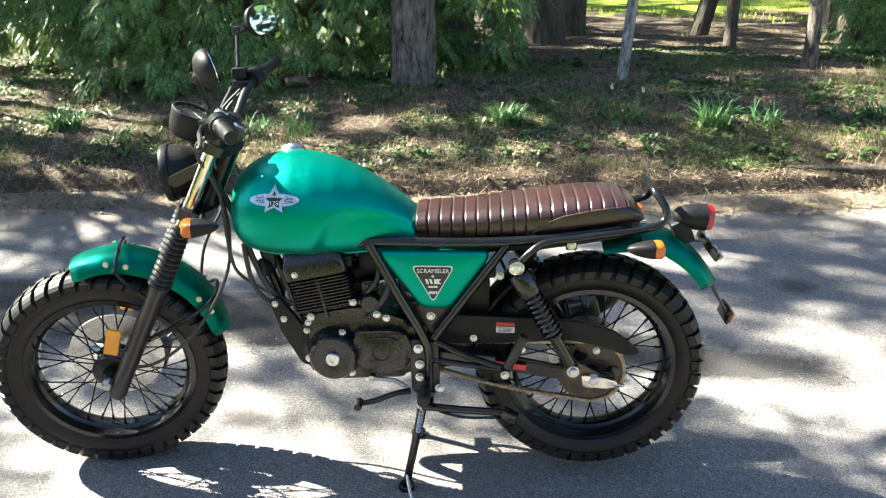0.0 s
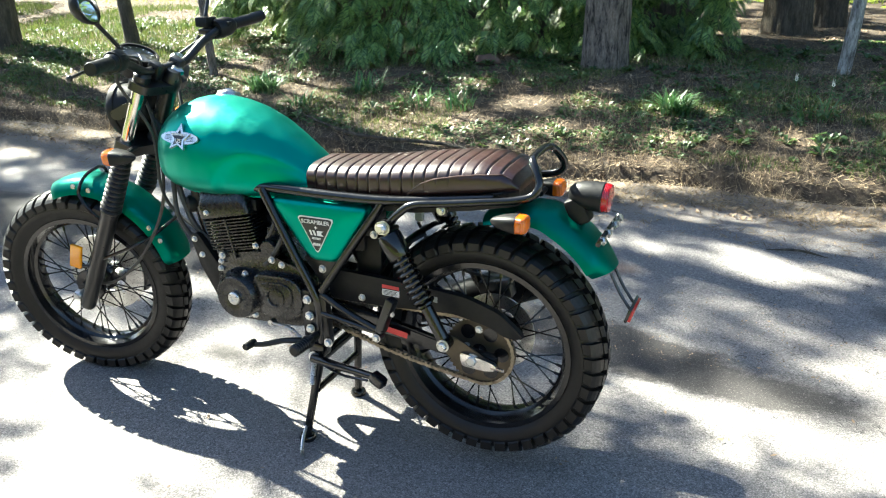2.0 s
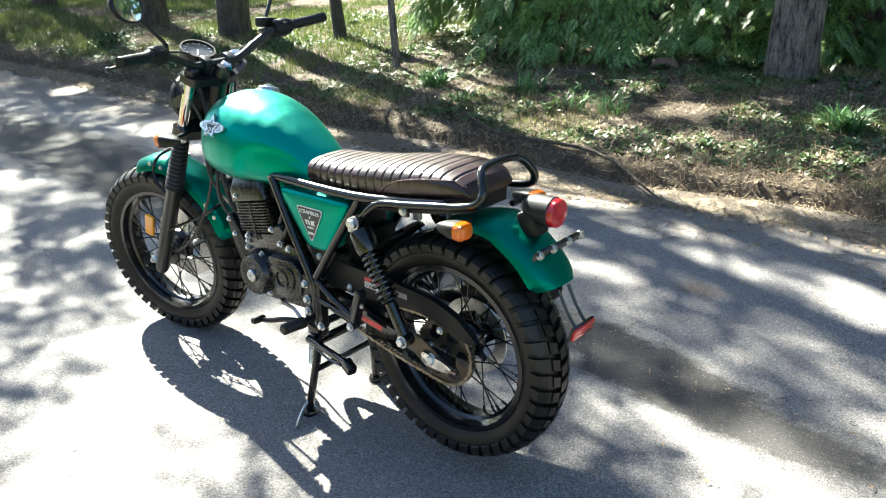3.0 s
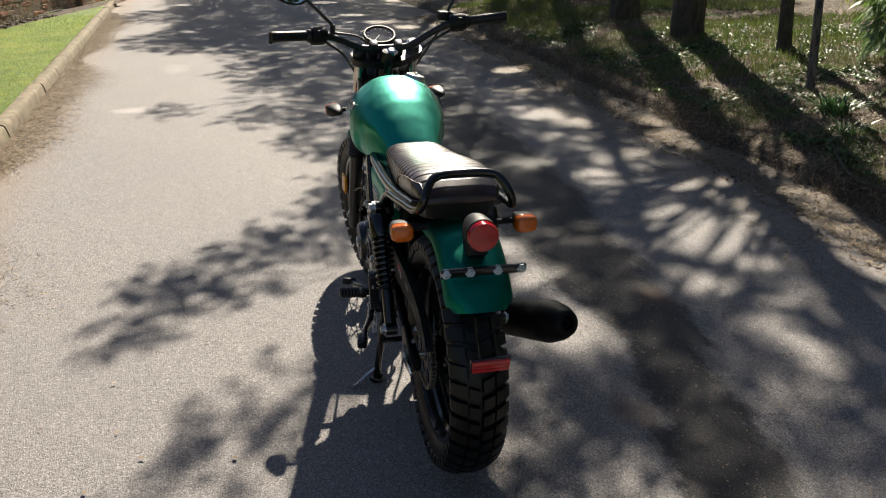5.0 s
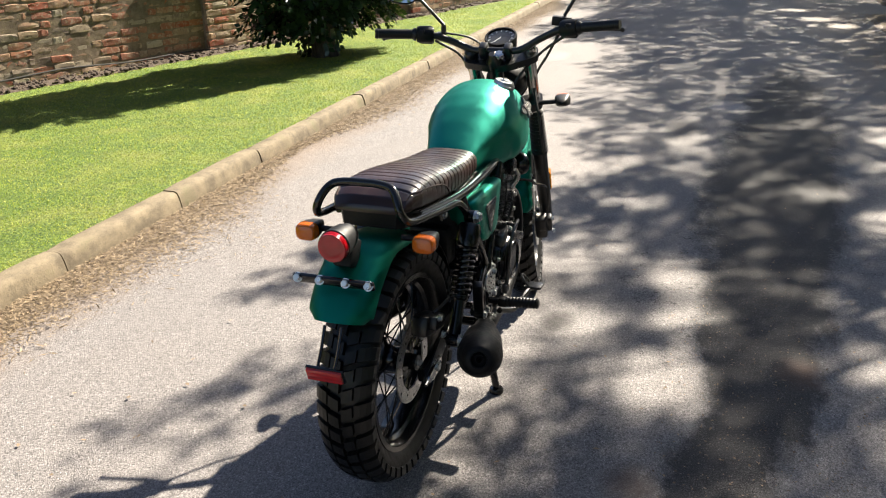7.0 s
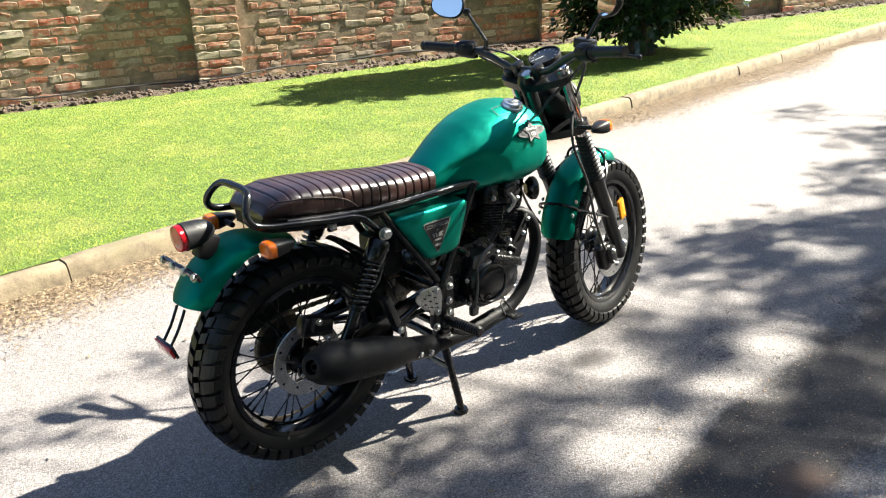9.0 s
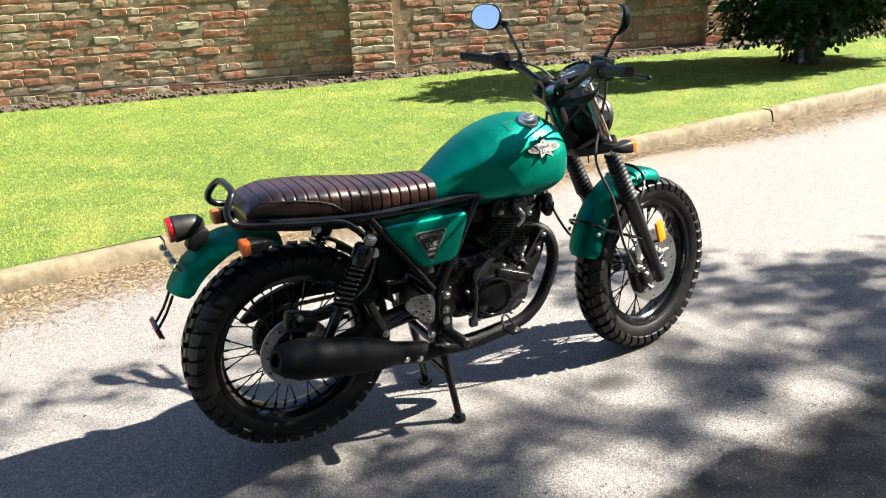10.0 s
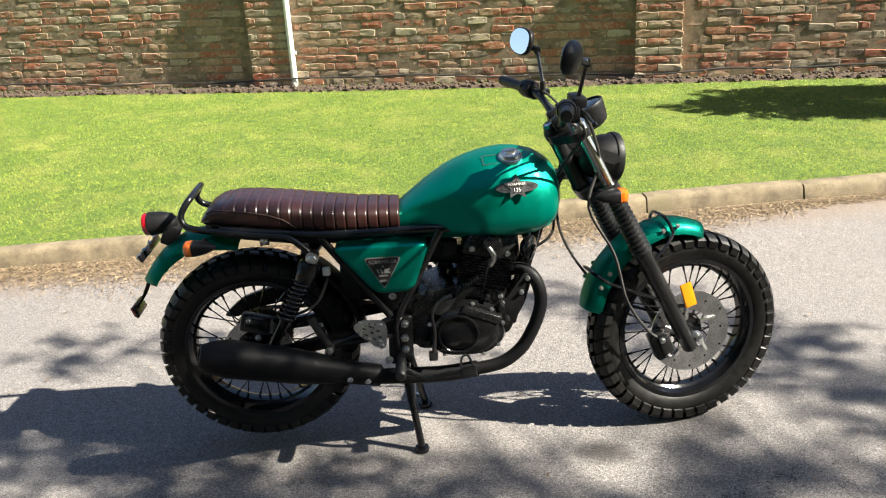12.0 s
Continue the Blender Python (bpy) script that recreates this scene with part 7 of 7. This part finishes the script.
bpart("cover_ring", bm, CASTING, engine)
# starter motor
bm = B()
lathe(bm, [(0, -0.05), (0.026, -0.05), (0.028, -0.04), (0.028, 0.03), (0.02, 0.04), (0, 0.042)], along((-0.205, -0.05, 0.575), (-0.205, -0.15, 0.575)), 20)
bpart("starter_motor", bm, CASTING, engine)
# right-hand clutch cover
bm = B()
out = rounded([(-0.345, 0.49), (-0.27, 0.535), (-0.14, 0.525), (-0.10, 0.47), (-0.11, 0.375), (-0.16, 0.345), (-0.30, 0.345), (-0.36, 0.40)], 0.035)
cx, cz = -0.225, 0.44
loft(bm, [[(cx + (x - cx) * k, y, cz + (z - cz) * k) for x, z in out] for k, y in ((1, 0.10), (1, 0.128), (0.95, 0.14), (0.86, 0.143), (0.82, 0.155), (0.74, 0.162), (0.35, 0.165), (0.02, 0.165))])
cc = bpart("clutch_cover", bm, BLACK, engine, "large glossy black clutch cover")
bm = B()
lathe(bm, [(0.068, 0.0), (0.066, 0.005), (0.062, 0.006), (0.059, 0.001)], along((-0.200, 0.1645, 0.437), (-0.200, 0.3, 0.437)), 40)
bpart("cover_ring", bm, BLACK, cc)
bm = B()
prism(bm, rounded([(-0.345, 0.487), (-0.225, 0.531), (-0.205, 0.512), (-0.335, 0.462)], 0.008, 3), 0.140, 0.166, 0.004)
bpart("cover_rib", bm, CASTING, cc, "ribbed upper edge of the cover")
bm = B()
prism(bm, rounded([(-0.205, 0.560), (-0.135, 0.545), (-0.125, 0.500), (-0.165, 0.505)], 0.012, 3), 0.108, 0.150, 0.005)
bpart("clutch_arm_boss", bm, GUNMETAL, cc)
for dx, dz, k in ((-0.345, 0.505, 0.010), (-0.362, 0.455, 0.009), (-0.30, 0.545, 0.008), (-0.115, 0.56, 0.011), (-0.095, 0.40, 0.010)):
    bm = B()
    lathe(bm, [(0, 0), (k * 1.3, 0), (k * 1.3, 0.02), (k, 0.026), (k, 0.040), (0, 0.041)], along((dx, 0.10, dz), (dx, 0.2, dz)), 14)
    bpart("cover_boss", bm, CASTING, engine)
for i in range(9):
    x, z = out[(i * len(out)) // 9]
    bolt((cx + (x - cx) * 0.96, 0.138, cz + (z - cz) * 0.96), (0, 1, 0), 0.006, 0.008, engine)
# cylinder with fins, leaning forward
cyl = Matrix.Translation((-0.285, 0, 0.545)) @ pose(0, 0, 0, 0, -12, 0)
bm = B()
box(bm, 0.12, 0.15, 0.22, cyl @ Matrix.Translation((0, 0, 0.10)), 0.012)
bpart("cylinder", bm, CASTING, engine, "black finned cylinder")
for k in range(13):
    z = 0.012 + k * 0.0095
    w, dpt = (0.172, 0.222) if k > 2 else (0.158, 0.205)
    bm = B()
    o = rounded([(-w / 2, -dpt / 2), (w / 2, -dpt / 2), (w / 2, dpt / 2), (-w / 2, dpt / 2)], 0.018, 3)
    mm = cyl @ Matrix.Translation((0, 0, z))
    a = [bm.verts.new(mm @ Vector((x, y, -0.0016))) for x, y in o]
    b = [bm.verts.new(mm @ Vector((x, y, 0.0016))) for x, y in o]
    bm.faces.new(a[::-1]), bm.faces.new(b)
    for i in range(len(a)):
        j = (i + 1) % len(a)
        bm.faces.new((a[i], a[j], b[j], b[i]))
    bpart("cooling_fin", bm, CASTING, engine, smooth=False)
bm = B()
o = rounded([(-0.090, -0.113), (0.088, -0.113), (0.088, 0.113), (-0.090, 0.113)], 0.022, 4)
loft(bm, [[cyl @ Vector((x * k, y * k, z)) for x, y in o] for k, z in ((0.96, 0.131), (1.03, 0.137), (1.03, 0.172), (0.98, 0.184), (0.88, 0.217), (0.74, 0.229), (0.2, 0.232))])
bpart("cylinder_head", bm, CASTING, engine, "black cylinder head cover")
bm = B()
lathe(bm, [(0, 0), (0.03, 0), (0.03, 0.02), (0.024, 0.026), (0, 0.027)], along(cyl @ Vector((0.0, 0.110, 0.185)), cyl @ Vector((0.0, 0.2, 0.185))), 22)
bpart("cam_cap", bm, CASTING, engine)
for s in (-1, 1):
    bm = B()
    box(bm, 0.007, 0.006, 0.125, cyl @ Matrix.Translation((0.0, s * 0.110, 0.068)), 0.002)
    bpart("fin_rib", bm, CASTING, engine)
for p in ((-0.055, -0.116, 0.155), (-0.055, 0.116, 0.155), (0.06, 0.116, 0.155)):
    q = cyl @ Vector(p)
    bolt(q, (0, math.copysign(1, p[1]), 0), 0.007, 0.008, engine)
bm = B()
tube(bm, [(-0.315, 0.125, 0.655), (-0.325, 0.145, 0.69), (-0.31, 0.14, 0.72)], [0.009, 0.010, 0.007], 10, 3)
bpart("spark_plug_cap", bm, STEEL, engine)
bm = B()
n = 8 * 10
tube(bm, [Vector((-0.205 - 0.07 * i / n, 0.135 + 0.012 * math.cos(2 * math.pi * i / 10), 0.575 + 0.045 * i / n + 0.012 * math.sin(2 * math.pi * i / 10))) for i in range(n + 1)], 0.0028, 5, 1)
bpart("return_spring", bm, SATIN, engine)
# kick lever on the right
bm = B()
tube(bm, [(-0.115, 0.165, 0.365), (-0.125, 0.172, 0.45), (-0.12, 0.178, 0.52), (-0.145, 0.182, 0.565), (-0.185, 0.185, 0.585)], [0.008, 0.005, 0.0048, 0.0048, 0.006], 10, 4)
box(bm, 0.03, 0.022, 0.032, Matrix.Translation((-0.115, 0.163, 0.365)), 0.006)
bpart("kick_lever", bm, GUNMETAL, None, "bare metal kick lever")
# front engine plates
for s in (-1, 1):
    bm = B()
    prism(bm, rounded([(-0.452, 0.605), (-0.425, 0.612), (-0.345, 0.50), (-0.318, 0.41), (-0.365, 0.398), (-0.425, 0.51)], 0.012), s * 0.085, s * 0.105, 0.004)
    bpart("engine_hanger", bm, PLASTIC, None, "black front engine hanger plate")
    for x, z in ((-0.435, 0.592), (-0.413, 0.545), (-0.345, 0.535), (-0.35, 0.51)):
        bolt((x, s * 0.105, z), (0, s, 0), 0.007, 0.009)
# horn under the tank
bm = B()
lathe(bm, [(0, -0.02), (0.02, -0.02), (0.036, -0.006), (0.04, 0.0), (0.04, 0.012), (0.034, 0.018), (0.012, 0.02), (0.01, 0.026), (0, 0.026)], along((-0.435, 0.12, 0.705), (-0.60, 0.20, 0.70)), 26)
horn = bpart("horn", bm, BLACK, None, "round black horn")
bm = B()
tube(bm, [(-0.435, 0.12, 0.705), (-0.44, 0.07, 0.715), (-0.46, 0.03, 0.74)], 0.006, 6, 3)
bpart("horn_bracket", bm, BLACK, horn)
bm = B()
lathe(bm, [(0, -0.02), (0.02, -0.02), (0.027, -0.006), (0.027, 0.012), (0.02, 0.02), (0, 0.02)], along((-0.465, -0.055, 0.685), (-0.55, -0.12, 0.68)), 20)
box(bm, 0.03, 0.03, 0.07, Matrix.Translation((-0.45, -0.05, 0.715)), 0.006)
bpart("coil", bm, PLASTIC, None)


# -- exhaust --
bm = B()
tube(bm, [(-0.365, 0.045, 0.600), (-0.415, 0.070, 0.612), (-0.456, 0.092, 0.588), (-0.476, 0.103, 0.525), (-0.464, 0.110, 0.455), (-0.420, 0.115, 0.365), (-0.368, 0.118, 0.315), (-0.31, 0.120, 0.292), (-0.20, 0.124, 0.280)], 0.0215, 18, 6)
pipe2 = bpart("header_pipe", bm, MATT, None, "matt black exhaust header")
bm = B()
tube(bm, [(-0.26, 0.122, 0.286), (-0.14, 0.128, 0.277), (0.0, 0.14, 0.288), (0.10, 0.150, 0.298)], [0.0265, 0.0275, 0.027, 0.026], 18, 5)
bpart("link_pipe", bm, MATT, pipe2)
bm = B()
lathe(bm, [(0.021, 0), (0.034, 0), (0.034, 0.014), (0.021, 0.014)], along((-0.372, 0.048, 0.602), (-0.41, 0.068, 0.612)), 20)
bpart("exhaust_flange", bm, STEEL, pipe2)
a, b = Vector((0.075, 0.150, 0.302)), Vector((0.597, 0.292, 0.488))
L = (b - a).length
m = along(a, b)
bm = B()
lathe(bm, [(0, 0), (0.028, 0.0), (0.030, 0.02), (0.034, 0.10), (0.041, 0.135), (0.049, 0.19), (0.056, 0.27), (0.0600, L - 0.11), (0.0605, L - 0.09), (0.060, L - 0.08), (0.050, L - 0.035), (0.036, L - 0.004), (0.030, L), (0.021, L), (0.020, L - 0.006), (0.026, L - 0.012), (0.024, L - 0.03), (0.012, L - 0.032), (0.012, L - 0.012), (0.009, L - 0.012), (0.009, L - 0.06), (0, L - 0.06)], m, 40)
muf = bpart("silencer", bm, MATT, None, "matt black cone silencer", angle=50)
bm = B()
lathe(bm, [(0.034, -0.01), (0.036, 0.13), (0.0385, 0.13), (0.0365, -0.01)], m, 28, True)
bpart("heat_shield", bm, MATT, muf, "matt black clamp sleeve")
for t in (0.03, 0.09):
    p = a.lerp(b, t / L) + Vector((0, 0.034, -0.006))
    bolt(p, (-0.2, 1, 0), 0.009, 0.010, muf)
bm = B()
prism(bm, [(0.105, 0.309), (0.150, 0.324), (0.147, 0.333), (0.102, 0.318)], 0.190, 0.199)
bpart("shield_slot", bm, BLACK, muf)

# pegs, pedals, plates
for s in (-1, 1):
    x0 = -0.010
    bm = B()
    tube(bm, [(x0, s * 0.14, 0.365), (x0, s * 0.19, 0.368)], 0.012, 8, 1)
    box(bm, 0.03, 0.03, 0.03, Matrix.Translation((x0, s * 0.185, 0.366)), 0.006)
    peg = bpart("foot_peg", bm, SATIN, None, "folding rider foot peg")
    bm = B()
    prof = [(0, 0), (0.016, 0)]
    ribs = 9 if s > 0 else 5
    for k in range(ribs):
        prof += [(0.018, 0.004 + k * 0.011), (0.0155, 0.010 + k * 0.011)]
    lathe(bm, prof + [(0.018, 0.004 + ribs * 0.011), (0.012, 0.009 + ribs * 0.011), (0, 0.009 + ribs * 0.011)], along((x0, s * 0.195, 0.367), (x0, s * 0.3, 0.374)), 14)
    bpart("peg_rubber", bm, GRIP, peg, "ribbed peg rubber")
    # folded passenger peg
    p, q = Vector((0.213, s * 0.175, 0.422)), Vector((0.266, s * 0.185, 0.548))
    bm = B()
    mm = along(p, q)
    box(bm, 0.030, 0.026, 0.115, mm @ Matrix.Translation((0, 0, 0.075)), 0.006)
    lathe(bm, [(0, -0.014), (0.013, -0.014), (0.013, 0.014), (0, 0.014)], along(p, p + Vector((0, s, 0))), 12)
    pp = bpart("passenger_peg", bm, SATIN, None, "folded passenger foot peg")
    bolt(p + Vector((0, s * 0.014, 0)), (0, s, 0), 0.009, 0.008, pp)
    bolt(mm @ Vector((0, 0.014 * s, 0.09)), (0, s, 0), 0.006, 0.005, pp)
bm = B()
prism(bm, rounded([(0.040, 0.508), (0.112, 0.511), (0.138, 0.488), (0.120, 0.462), (0.066, 0.412), (0.034, 0.407), (0.026, 0.478)], 0.014), 0.165, 0.170, 0.0015)
hp = bpart("heel_plate", bm, STEEL, None, "bright drilled heel guard plate")
bm = B()
for i in range(3):
    for j in range(3):
        x, z = 0.060 + i * 0.020 - j * 0.004, 0.492 - j * 0.022 - i * 0.006
        prism(bm, rounded([(x - 0.006, z - 0.003), (x + 0.006, z + 0.001), (x + 0.006, z + 0.006), (x - 0.006, z + 0.002)], 0.003, 2), 0.169, 0.1715)
bpart("plate_slots", bm, BLACK, hp)
for x, z in ((0.050, 0.494), (0.048, 0.420)):
    bolt((x, 0.170, z), (0, 1, 0), 0.009, 0.009, hp)
bm = B()
tube(bm, [(-0.005, 0.175, 0.335), (-0.09, 0.20, 0.305), (-0.16, 0.215, 0.325), (-0.215, 0.225, 0.335)], [0.010, 0.009, 0.0085, 0.008], 8, 4)
box(bm, 0.05, 0.06, 0.010, Matrix.Translation((-0.225, 0.235, 0.338)), 0.004)
tube(bm, [(-0.20, 0.225, 0.34), (-0.205, 0.20, 0.37), (-0.225, 0.195, 0.375), (-0.24, 0.215, 0.345)], 0.004, 6, 4)
bpart("brake_pedal", bm, SATIN, None, "black rear brake pedal")
bm = B()
tube(bm, [(-0.055, -0.15, 0.345), (-0.10, -0.175, 0.348), (-0.15, -0.19, 0.335), (-0.19, -0.195, 0.328)], [0.010, 0.0085, 0.0085, 0.008], 8, 4)
sl = bpart("gear_lever", bm, SATIN, None, "black gear lever")
bm = B()
lathe(bm, [(0, 0), (0.011, 0), (0.012, 0.008), (0.012, 0.04), (0.009, 0.045), (0, 0.045)], along((-0.195, -0.185, 0.33), (-0.197, -0.24, 0.335)), 12)
bpart("lever_rubber", bm, GRIP, sl)
bm = B()
tube(bm, [(-0.16, -0.135, 0.375), (-0.10, -0.14, 0.372), (-0.06, -0.145, 0.35)], 0.006, 8, 2)
lathe(bm, [(0, 0), (0.010, 0), (0.010, 0.02), (0, 0.02)], along((-0.165, -0.12, 0.375), (-0.165, -0.2, 0.375)), 12)
bpart("gear_linkage", bm, STEEL, None)

# stands
bm = B()
tube(bm, [(-0.018, -0.115, 0.275), (-0.018, 0.115, 0.275)], 0.015, 10, 1)
tube(bm, [(-0.035, -0.118, 0.17), (-0.035, 0.122, 0.17)], 0.010, 8, 1)
cs = bpart("centre_stand", bm, BLACK, None, "black centre stand on the road")
for s, foot in ((-1, Vector((-0.072, -0.137, 0.018))), (1, Vector((-0.055, 0.152, 0.018)))):
    bm = B()
    top = Vector((-0.018, s * 0.11, 0.29))
    tube(bm, [top, top.lerp(foot, 0.5), foot], [0.015, 0.0125, 0.0125], 10, 3)
    lathe(bm, [(0, -0.004), (0.024, -0.004), (0.026, 0.004), (0.022, 0.012), (0, 0.014)], Matrix.Translation(foot + Vector((0, 0, -0.014))), 16)
    lg = bpart("stand_leg", bm, BLACK, cs)
    bm = B()
    box(bm, 0.05, 0.05, 0.045, Matrix.Translation((-0.012, s * 0.12, 0.318)), 0.008)
    bpart("stand_lug", bm, BLACK, cs)
    bolt((-0.018, s * 0.147, 0.298), (0, s, 0), 0.013, 0.012, cs)
bm = B()
tube(bm, [(-0.070, -0.14, 0.05), (-0.062, -0.175, 0.03), (-0.05, -0.205, 0.008), (-0.035, -0.225, 0.006)], 0.005, 8, 4)
bpart("stand_tang", bm, STEEL, cs)
bm = B()
n = 14 * 8
tube(bm, [Vector((-0.022 - 0.012 * i / n + 0.007 * math.cos(2 * math.pi * i / 8), -0.145 + 0.007 * math.sin(2 * math.pi * i / 8), 0.275 - 0.07 * i / n)) for i in range(n + 1)], 0.0016, 5, 1)
bpart("stand_spring", bm, STEEL, cs)
bm = B()
tube(bm, [(-0.018, -0.155, 0.298), (0.07, -0.175, 0.302), (0.16, -0.20, 0.312), (0.222, -0.215, 0.316)], [0.013, 0.0115, 0.011, 0.010], 10, 4)
box(bm, 0.045, 0.03, 0.03, Matrix.Translation((0.228, -0.218, 0.312)) @ pose(0, 0, 0, 0, 20, -15), 0.006)
tube(bm, [(0.03, -0.17, 0.29), (0.10, -0.19, 0.285), (0.19, -0.21, 0.298)], 0.004, 6, 3)
bpart("side_stand", bm, BLACK, None, "folded black side stand")

# grab rail
bm = B()
half = [(0.240, 0.150, 0.735), (0.275, 0.148, 0.772), (0.315, 0.142, 0.797), (0.40, 0.136, 0.808), (0.50, 0.130, 0.822), (0.575, 0.124, 0.832), (0.620, 0.118, 0.846), (0.634, 0.109, 0.872), (0.621, 0.095, 0.902), (0.606, 0.076, 0.920), (0.601, 0.04, 0.926)]
tube(bm, [(x, -y, z) for x, y, z in half] + [(0.601, 0, 0.927)] + half[::-1], 0.0105, 12, 5)
gr = bpart("grab_rail", bm, BLACK, None, "bent black grab rail round the seat")
for s in (-1, 1):
    bm = B()
    box(bm, 0.03, 0.012, 0.04, Matrix.Translation((0.385, s * 0.124, 0.79)), 0.004)
    bpart("rail_tab", bm, BLACK, gr)
    bolt((0.385, s * 0.130, 0.786), (0, s, 0), 0.009, 0.008, gr)
    bolt((0.240, s * 0.170, 0.735), (0, s, 0), 0.014, 0.016, gr)

# brake calipers and hoses
for name, p, st in (("front_caliper", (-0.855, 0.085, 0.315), True), ("rear_caliper", (0.455, 0.095, 0.492), False)):
    bm = B()
    box(bm, 0.06, 0.05, 0.10, Matrix.Translation(p) @ pose(0, 0, 0, 0, 20 if st else 75, 0), 0.012)
    box(bm, 0.04, 0.03, 0.07, Matrix.Translation(Vector(p) + Vector((-0.005, 0.03, 0.01))) @ pose(0, 0, 0, 0, 20 if st else 75, 0), 0.008)
    cal = bpart(name, bm, SATIN, None, "black brake caliper", steer=st)
    for d in (-0.03, 0.03):
        bolt(Vector(p) + Vector((d * 0.4, 0.045, d)), (0, 1, 0), 0.008, 0.01, cal, steer=st)
bm = B()
box(bm, 0.026, 0.02, 0.028, Matrix.Translation((0.205, 0.12, 0.668)), 0.006)
bpart("fluid_reservoir", bm, WHITE_PAINT, None, "small pale brake fluid reservoir")

for name, pts, r, st in (("brake_hose", [(-0.555, 0.215, 1.125), (-0.60, 0.17, 1.05), (-0.64, 0.11, 0.95), (-0.60, 0.12, 0.82), (-0.68, 0.125, 0.66), (-0.72, 0.13, 0.50), (-0.80, 0.115, 0.38), (-0.85, 0.10, 0.34)], 0.005, True),
                         ("speedo_cable", [(-0.66, -0.01, 1.04), (-0.60, -0.06, 0.93), (-0.575, -0.10, 0.80), (-0.60, -0.115, 0.66), (-0.70, -0.12, 0.50), (-0.82, -0.11, 0.40), (-0.93, -0.07, 0.36)], 0.005, True),
                         ("clutch_cable", [(-0.53, -0.22, 1.11), (-0.60, -0.14, 1.04), (-0.57, -0.075, 0.90), (-0.555, -0.085, 0.74), (-0.53, -0.07, 0.66), (-0.42, -0.08, 0.60), (-0.33, -0.10, 0.56)], 0.005, False),
                         ("throttle_cable", [(-0.56, 0.25, 1.14), (-0.61, 0.14, 1.06), (-0.56, 0.06, 0.95), (-0.48, 0.05, 0.80), (-0.35, 0.05, 0.74), (-0.20, 0.03, 0.67)], 0.005, False),
                         ("wiring_loom", [(-0.64, 0.0, 0.97), (-0.58, -0.03, 0.90), (-0.53, -0.05, 0.80), (-0.49, -0.07, 0.70), (-0.45, -0.075, 0.62), (-0.40, -0.07, 0.57)], 0.009, False),
                         ("wiring_loom", [(-0.52, -0.07, 0.76), (-0.50, -0.09, 0.66), (-0.47, -0.085, 0.60), (-0.42, -0.09, 0.58)], 0.007, False),
                         ("fuel_hose", [(-0.16, -0.06, 0.745), (-0.14, -0.10, 0.70), (-0.15, -0.11, 0.66), (-0.18, -0.10, 0.62)], 0.006, False),
                         ("breather_hose", [(-0.10, -0.10, 0.72), (-0.115, -0.115, 0.64), (-0.16, -0.12, 0.57), (-0.18, -0.12, 0.55)], 0.007, False),
                         ("mirror_cable", [(-0.53, -0.20, 1.14), (-0.56, -0.10, 1.12), (-0.60, -0.04, 1.07)], 0.004, False),
                         ("mirror_cable", [(-0.555, 0.22, 1.15), (-0.60, 0.13, 1.10), (-0.62, 0.05, 1.05)], 0.004, False),
                         ("rear_brake_hose", [(0.20, 0.12, 0.65), (0.25, 0.125, 0.56), (0.34, 0.12, 0.52), (0.43, 0.11, 0.515)], 0.005, False)):
    bm = B()
    tube(bm, pts, r, 7, 5)
    bpart(name, bm, CABLE, None, steer=st)
# small fittings between tank and engine
for p, sz in (((-0.235, -0.07, 0.715), (0.04, 0.03, 0.035)), ((-0.19, 0.06, 0.70), (0.05, 0.04, 0.05)), ((0.17, -0.115, 0.700), (0.03, 0.02, 0.03)), ((0.13, 0.0, 0.60), (0.08, 0.12, 0.12))):
    bm = B()
    box(bm, *sz, Matrix.Translation(p), 0.006)
    bpart("electrical_box", bm, PLASTIC, None)
for p in ((-0.215, -0.105, 0.60), (-0.185, -0.105, 0.60), (-0.145, -0.13, 0.575), (-0.12, -0.12, 0.56), (0.195, -0.14, 0.70), (-0.335, -0.11, 0.555)):
    bolt(p, (0, -1, 0), 0.008, 0.010)
